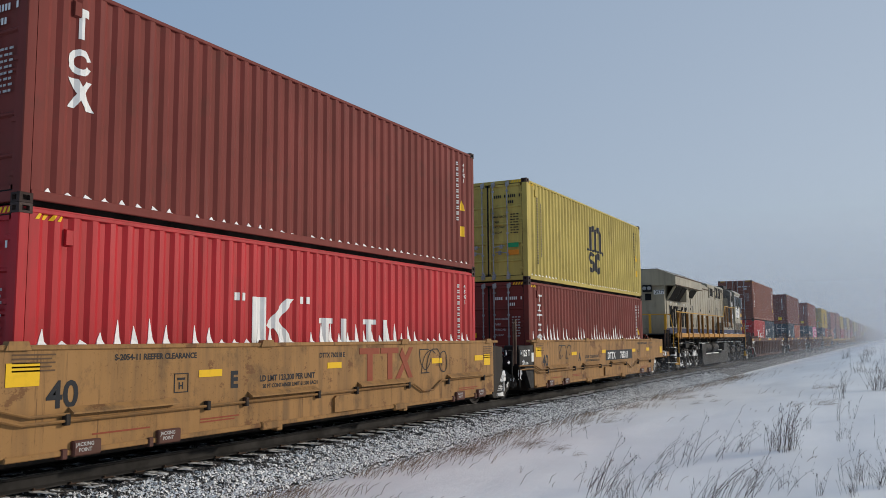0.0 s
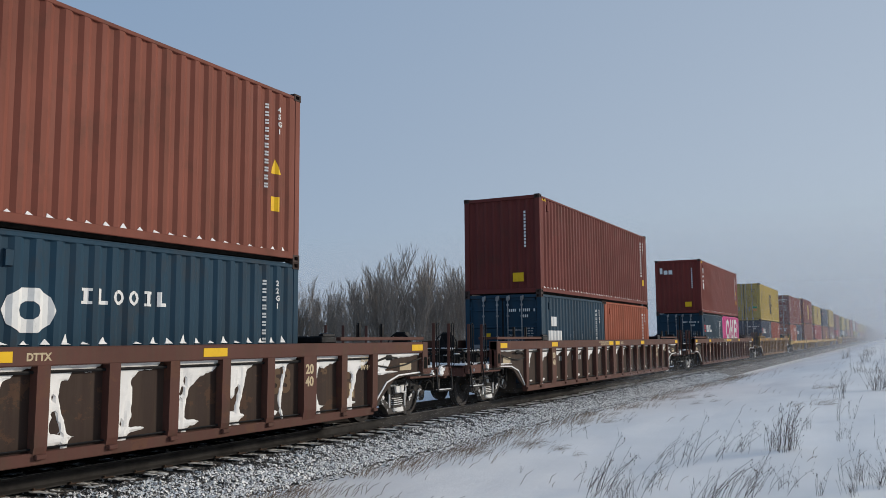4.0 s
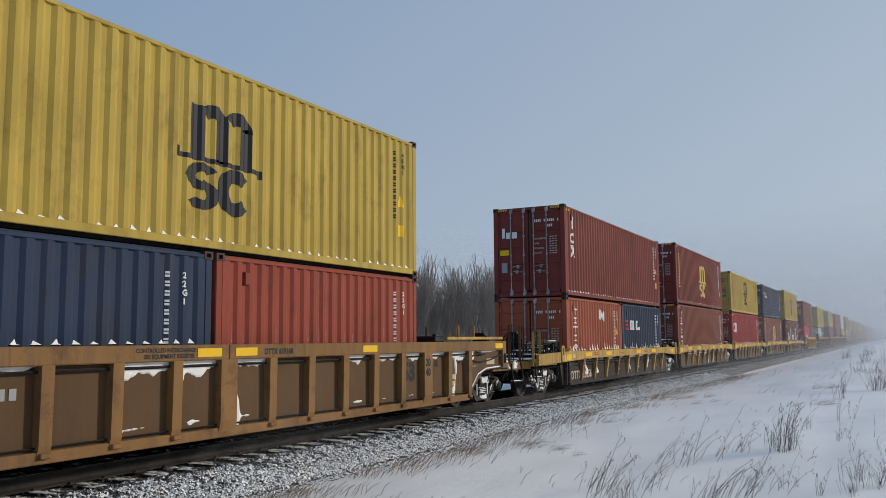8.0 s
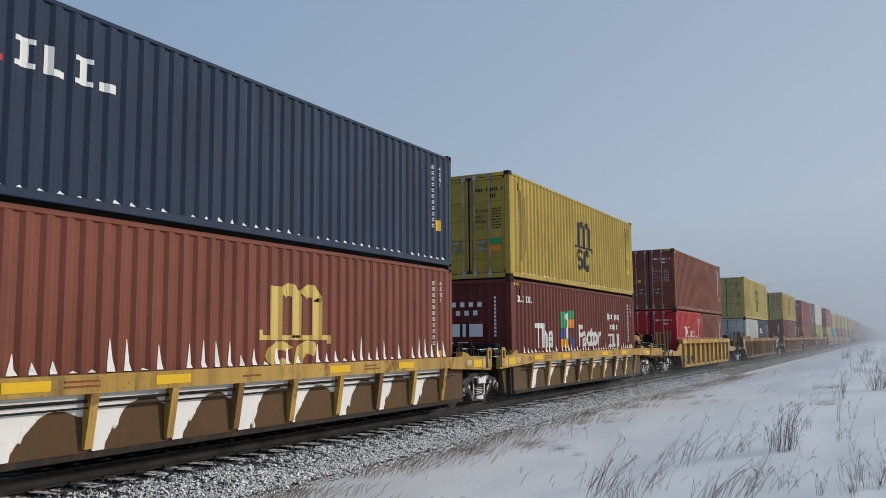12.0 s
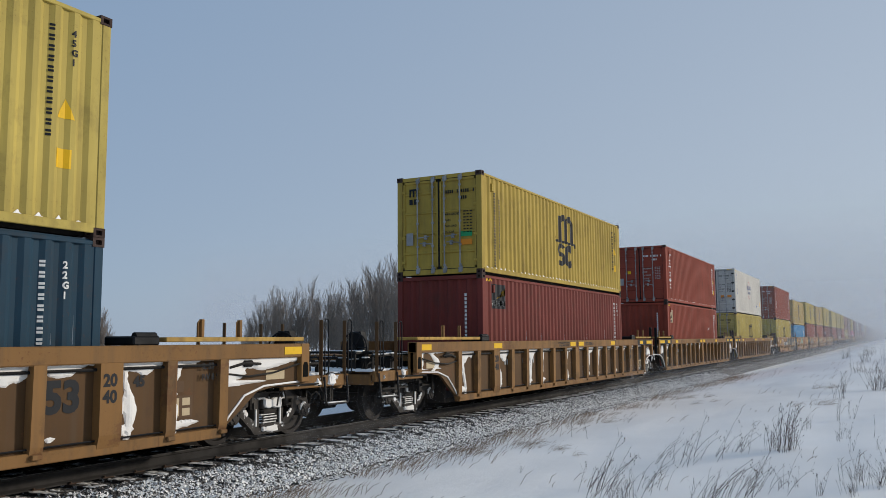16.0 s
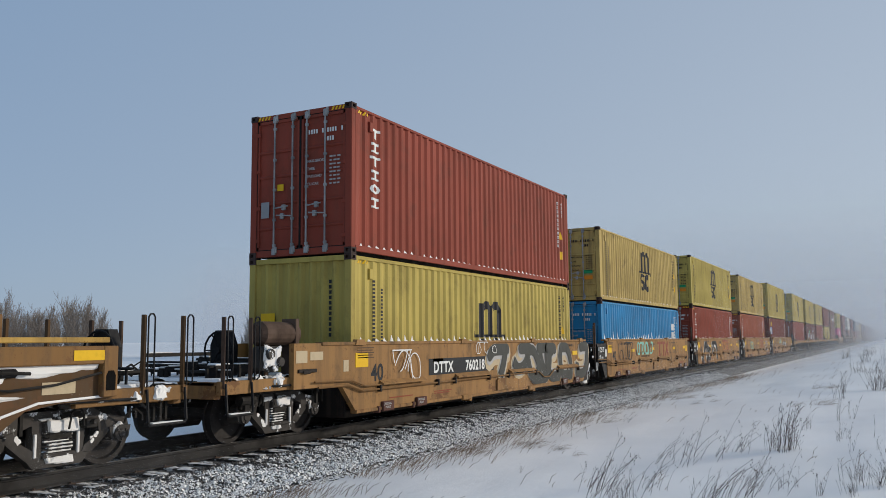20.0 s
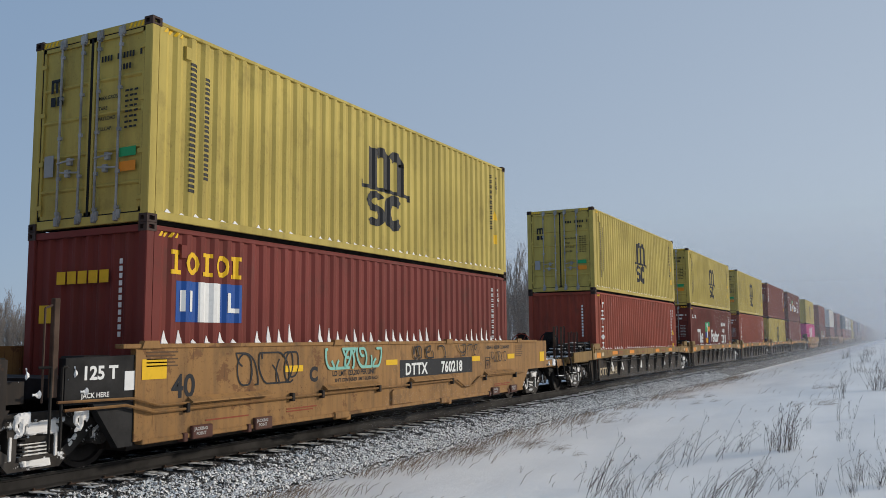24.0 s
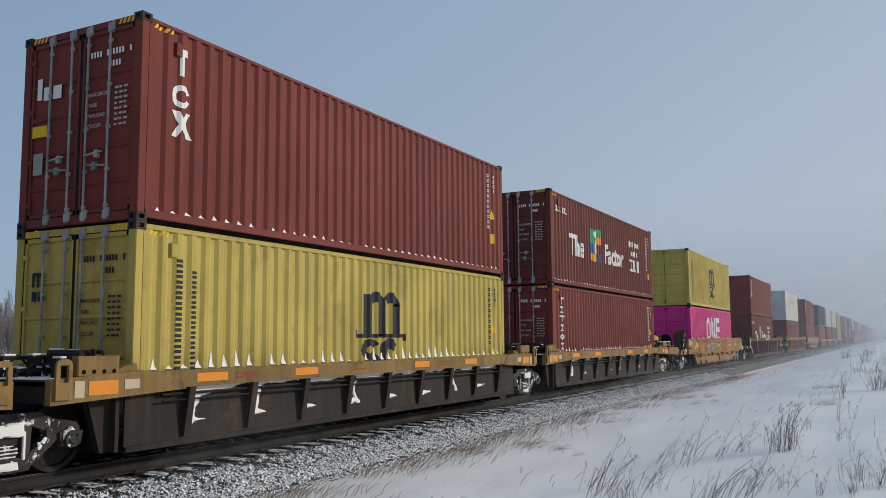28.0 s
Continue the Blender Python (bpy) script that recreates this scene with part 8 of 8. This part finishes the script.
        part("tread_edge", Mb().box(1.46, 1.53, y - .3, y + .3, .40, .47, .01).box(1.42, 1.545, y - f * .32 - .05, y - f * .32 + .05, .38, .72, .01), Y, st, "yellow step edge")
        part("snow", Mb().box(1.08, 1.46, y - .27, y + .25, .46, .49, .01).box(1.08, 1.44, y - .25, y + .27, .79, .84, .015).box(1.08, 1.44, y - .2, y + .27, 1.14, 1.18, .015), SNOW, st, "snow on the steps", kind="stuff")
        part("step_rail", Mb().rod([(1.54, y - f * .25, .9), (1.54, y - f * .22, 2.0), (1.54, y - f * .45, 2.5)], .02, 6).rod([(1.45, y + f * .35, 1.15), (1.45, y + f * .32, 1.9), (1.3, y + f * .15, 2.62), (1.15, y - f * .0, 2.66)], .02, 6), Y, loco, "yellow bent handrail")
        part("end_post", Mb().box(1.0, 1.1, y + f * .05 - .05, y + f * .05 + .05, 1.8, 2.66, .01).box(.3, .4, y + f * .05 - .05, y + f * .05 + .05, 1.8, 2.66, .01).rod([(-1.2, y + f * .05, 2.66), (1.2, y + f * .05, 2.66)], .02, 6), Y, loco)
        part("plow", Mb().prism([(y + f * .1, .95), (y + f * .35, .95), (y + f * .55, .18), (y + f * .1, .18)], 'x', -1.3, 1.2), BLACK, loco, "black snow plough pilot")
        part("coupler", Mb().box(-.12, .12, min(f * 10.5, f * 11.1), max(f * 10.5, f * 11.1), .75, .93, .02).box(-.18, .18, min(f * 10.95, f * 11.18), max(f * 10.95, f * 11.18), .7, .98, .03), IRON, loco)
        part("hose", Mb().rod([(.5, f * 10.5, .95), (.55, f * 10.75, .7), (.5, f * 10.95, .5)], .026, 6).rod([(.75, f * 10.5, .95), (.8, f * 10.7, .65), (.7, f * 10.9, .5)], .026, 6), BLACK, loco)
    # tank
    part("fuel_tank", Mb().prism([(-3.75, 1.28), (-2.75, 1.28), (-2.75, .72), (1.75, .72), (1.75, .86), (2.7, .86), (2.7, 1.28), (3.95, 1.28), (3.95, .46), (3.6, .20), (-3.4, .20), (-3.75, .44)], 'x', -1.38, 1.38), BLACK, loco, "black fuel tank")
    for a, b in ((-2.6, -.75), (-.45, 1.35)):
        part("air_reservoir", Mb().tube((1.08, a + .1, 1.06), (1.08, b - .1, 1.06), .27, None, 18).tube((1.08, a, 1.06), (1.08, a + .1, 1.06), .19, .27, 18).tube((1.08, b - .1, 1.06), (1.08, b, 1.06), .27, .19, 18).tube((1.08, a + .35, 1.06), (1.08, a + .39, 1.06), .278, None, 18).tube((1.08, b - .4, 1.06), (1.08, b - .36, 1.06), .278, None, 18), BLACK, loco, "black air reservoir cylinder")
    part("snow", Mb().box(1.0, 1.36, -2.7, -1.2, .72, .76, .012).box(1.0, 1.34, -.4, 1.2, .72, .77, .012).box(.9, 1.37, -3.7, -2.8, 1.28, 1.31, .01).box(1.0, 1.3, 1.8, 2.5, .86, .90, .01), SNOW, loco, "snow on the tank ledges", kind="stuff")
    part("bell_gear", Mb().box(1.1, 1.35, -4.3, -3.9, 1.35, 1.58, .02).box(1.15, 1.3, -4.25, -4.0, 1.0, 1.35, .02), ICED, loco)


build_loco(49.1)

# ---- the train ----
# middle of the stack, car, its ends, car colour, lower boxes (hue, livery), upper box (hue, livery)
Z0 = 0.31
TRAIN = [
    (12.40, "smooth", "xa", "car_tan", [("red", "slanted")], ("maroon", "downward")),
    (28.02, "smooth", "xc", "car_tan", [("maroon", "column")], ("yellow", "crest")),
    (72.05, "ribbed", "cc", "car_brown", [("red", "slanted"), ("dark_blue", "ringed")], ("brown", "column")),
    (95.55, "ribbed", "cc", "car_brown", [("dark_blue", "three_panels"), ("orange", "")], ("dark_maroon", "")),
    (119.20, "ribbed", "cc", "car_brown", [("dark_blue", "flagged"), ("magenta", "tall_shapes")], ("maroon", "downward")),
    (142.68, "ribbed", "cc", "car_ochre", [("navy", "flagged"), ("rust_red", "")], ("gold", "crest")),
    (164.27, "chord", "ca", "car_yellow", [("orange", "column"), ("navy", "flagged")], ("maroon", "downward")),
    (179.83, "chord", "xa", "car_yellow", [("brown", "column")], ("maroon", "crest_gold")),
    (195.40, "chord", "xa", "car_yellow", [("faded_red", "trio")], ("gold", "crest")),
    (210.90, "chord", "xa", "car_yellow", [("brown", "crest_gold")], ("navy", "flagged")),
    (226.50, "chord", "xc", "car_yellow", [("dark_maroon", "words")], ("gold", "crest")),
    (246.10, "ribbed40", "cc", "car_yellow", [("red", "slanted"), ("brown", "")], ("brown", "")),
    (267.72, "ribbed", "cc", "car_ochre", [("cream", "three_panels"), ("dark_blue", "flagged")], ("yellow", "crest")),
    (291.30, "ribbed", "ca", "car_ochre", [("maroon", "slash")], ("gold", "crest")),
    (310.95, "ribbed", "xa", "car_ochre", [("rust_red", "pale_panel")], ("rust_red", "column")),
    (330.37, "ribbed", "xc", "car_ochre", [("yellow", "crest")], ("white", "reefer")),
    (352.10, "smooth", "ca", "car_tan", [("yellow", "crest")], ("rust_red", "column")),
    (367.55, "smooth", "xa", "car_tan", [("blue", "panel_far")], ("ochre", "crest")),
    (382.93, "smooth", "xa", "car_tan", [("rust_red", "column")], ("yellow", "crest")),
    (398.45, "smooth", "xa", "car_tan", [("orange", "column")], ("ochre", "crest")),
    (413.74, "smooth", "xc", "car_tan", [("maroon", "panelled")], ("yellow", "crest")),
    (433.48, "chord", "ca", "car_worn", [("rust_red", "column")], ("yellow", "crest")),
    (449.02, "chord", "xa", "car_worn", [("dark_maroon", "words")], ("yellow", "crest")),
    (464.60, "chord", "xa", "car_worn", [("rust_red", "column")], ("yellow", "crest")),
    (480.13, "chord", "xa", "car_worn", [("yellow", "crest")], ("maroon", "downward")),
    (495.90, "chord", "xc", "car_worn", [("maroon", "column")], ("dark_maroon", "words")),
    (515.60, "smooth", "cc", "car_tan", [("magenta", "tall_shapes")], ("yellow", "crest")),
    (536.90, "ribbed", "cc", "car_brown", [("dark_maroon", "words")], ("maroon", "downward")),
    (560.30, "ribbed", "cc", "car_ochre", [("maroon", "")], ("white", "reefer")),
    (582.0, "smooth", "cc", "car_tan", [("brown", "")], ("maroon", "downward")),
]
SPIKES = {13: 0, 14: 0, 15: 0, 5: 0, 3: 0, 12: 0, 0: .30, 1: .45, 6: .22, 7: .12, 8: .35, 9: .40, 10: .2, 17: .28, 18: .2, 20: .28, 22: .18, 24: .2}   # how high snow climbs in the lower box's hollows
LOW_TOP = {8, 9, 13, 14, 17, 18, 19}             # stacks whose upper box is a low one too
LOW_LOWER = {17}                 # one 40-foot lower box of the low kind
BLANK_UPPER = {3, 4}
BLANK_LOWER = {2, 10, 13, 16, 20, 21, 14}


def build_train():
    s = TRAIN[-1][0]
    rnd = random.Random(12)
    rows = list(TRAIN)
    hues = ["maroon", "yellow", "yellow", "brown", "rust_red", "dark_maroon", "yellow", "dark_blue", "maroon", "faded_red", "white"]
    kinds = [("chord", "car_yellow", 15.55), ("ribbed", "car_ochre", 23.5), ("smooth", "car_tan", 15.5)]
    for block in range(9):
        kind, hue, pitch = kinds[block % 3]
        for k in range(4 if kind != "ribbed" else 2):
            s += pitch + (5.0 if k == 0 else 0)
            up = rnd.choice(hues)
            rows.append((s, kind, "xa" if kind != "ribbed" else "cc", hue, [(rnd.choice(hues), "")], (up, "crest" if up == "yellow" else "")))
    for i, (s, kind, ends, hue, lower, upper) in enumerate(rows):
        detail = 2 if i < 26 else 1 if i < 30 else 0
        well_car(kind, s, ends, hue, min(detail, 2), number=(kind != "smooth" or i in (1, 16, 20)))
        ledge = {"smooth": 1.56, "ribbed": 1.56, "ribbed40": 1.56, "chord": 1.21}[kind] - Z0
        if len(lower) == 2:
            h = LOW
            for k, (c, st) in enumerate(lower):
                container(c, s + (-3.065 if k == 0 else 3.065), Z0, st, FOOT20, LOW, False, detail, ledge, "short, resting in a well car", SPIKES.get(i, .08) if k or i != 5 else .02)
        else:
            c, st = lower[0]
            h = LOW if i in LOW_LOWER else HIGH
            container(c, s, Z0, st, FOOT, h, i in BLANK_LOWER, detail, ledge, "resting in a well car", SPIKES.get(i, .08))
        c, st = upper
        container(c, s, Z0 + h + .004, st, FOOT, LOW if i in LOW_TOP else HIGH, i in BLANK_UPPER, detail, 0, "stacked on another container", 0.02)


build_train()


def motions():
    """The whole train rolls past at one even pace, and its wheels turn with it."""
    for ob, s, z in RIDES:
        walk(ob, [(0.0, pose(0, s, z)), (28.0, pose(0, s - SPEED * 28.0, z))])
    turns = {}
    for w, y, r in ROLLS:
        if (y, r) not in turns:
            walk(w, [(k / 30, pose(0, y, r, math.degrees(SPEED * k / 30 / r))) for k in range(841)])
            turns[y, r] = w.animation_data
        else:
            w.rotation_mode = 'QUATERNION'
            a = w.animation_data_create()
            a.action, a.action_slot = turns[y, r].action, turns[y, r].action_slot


motions()
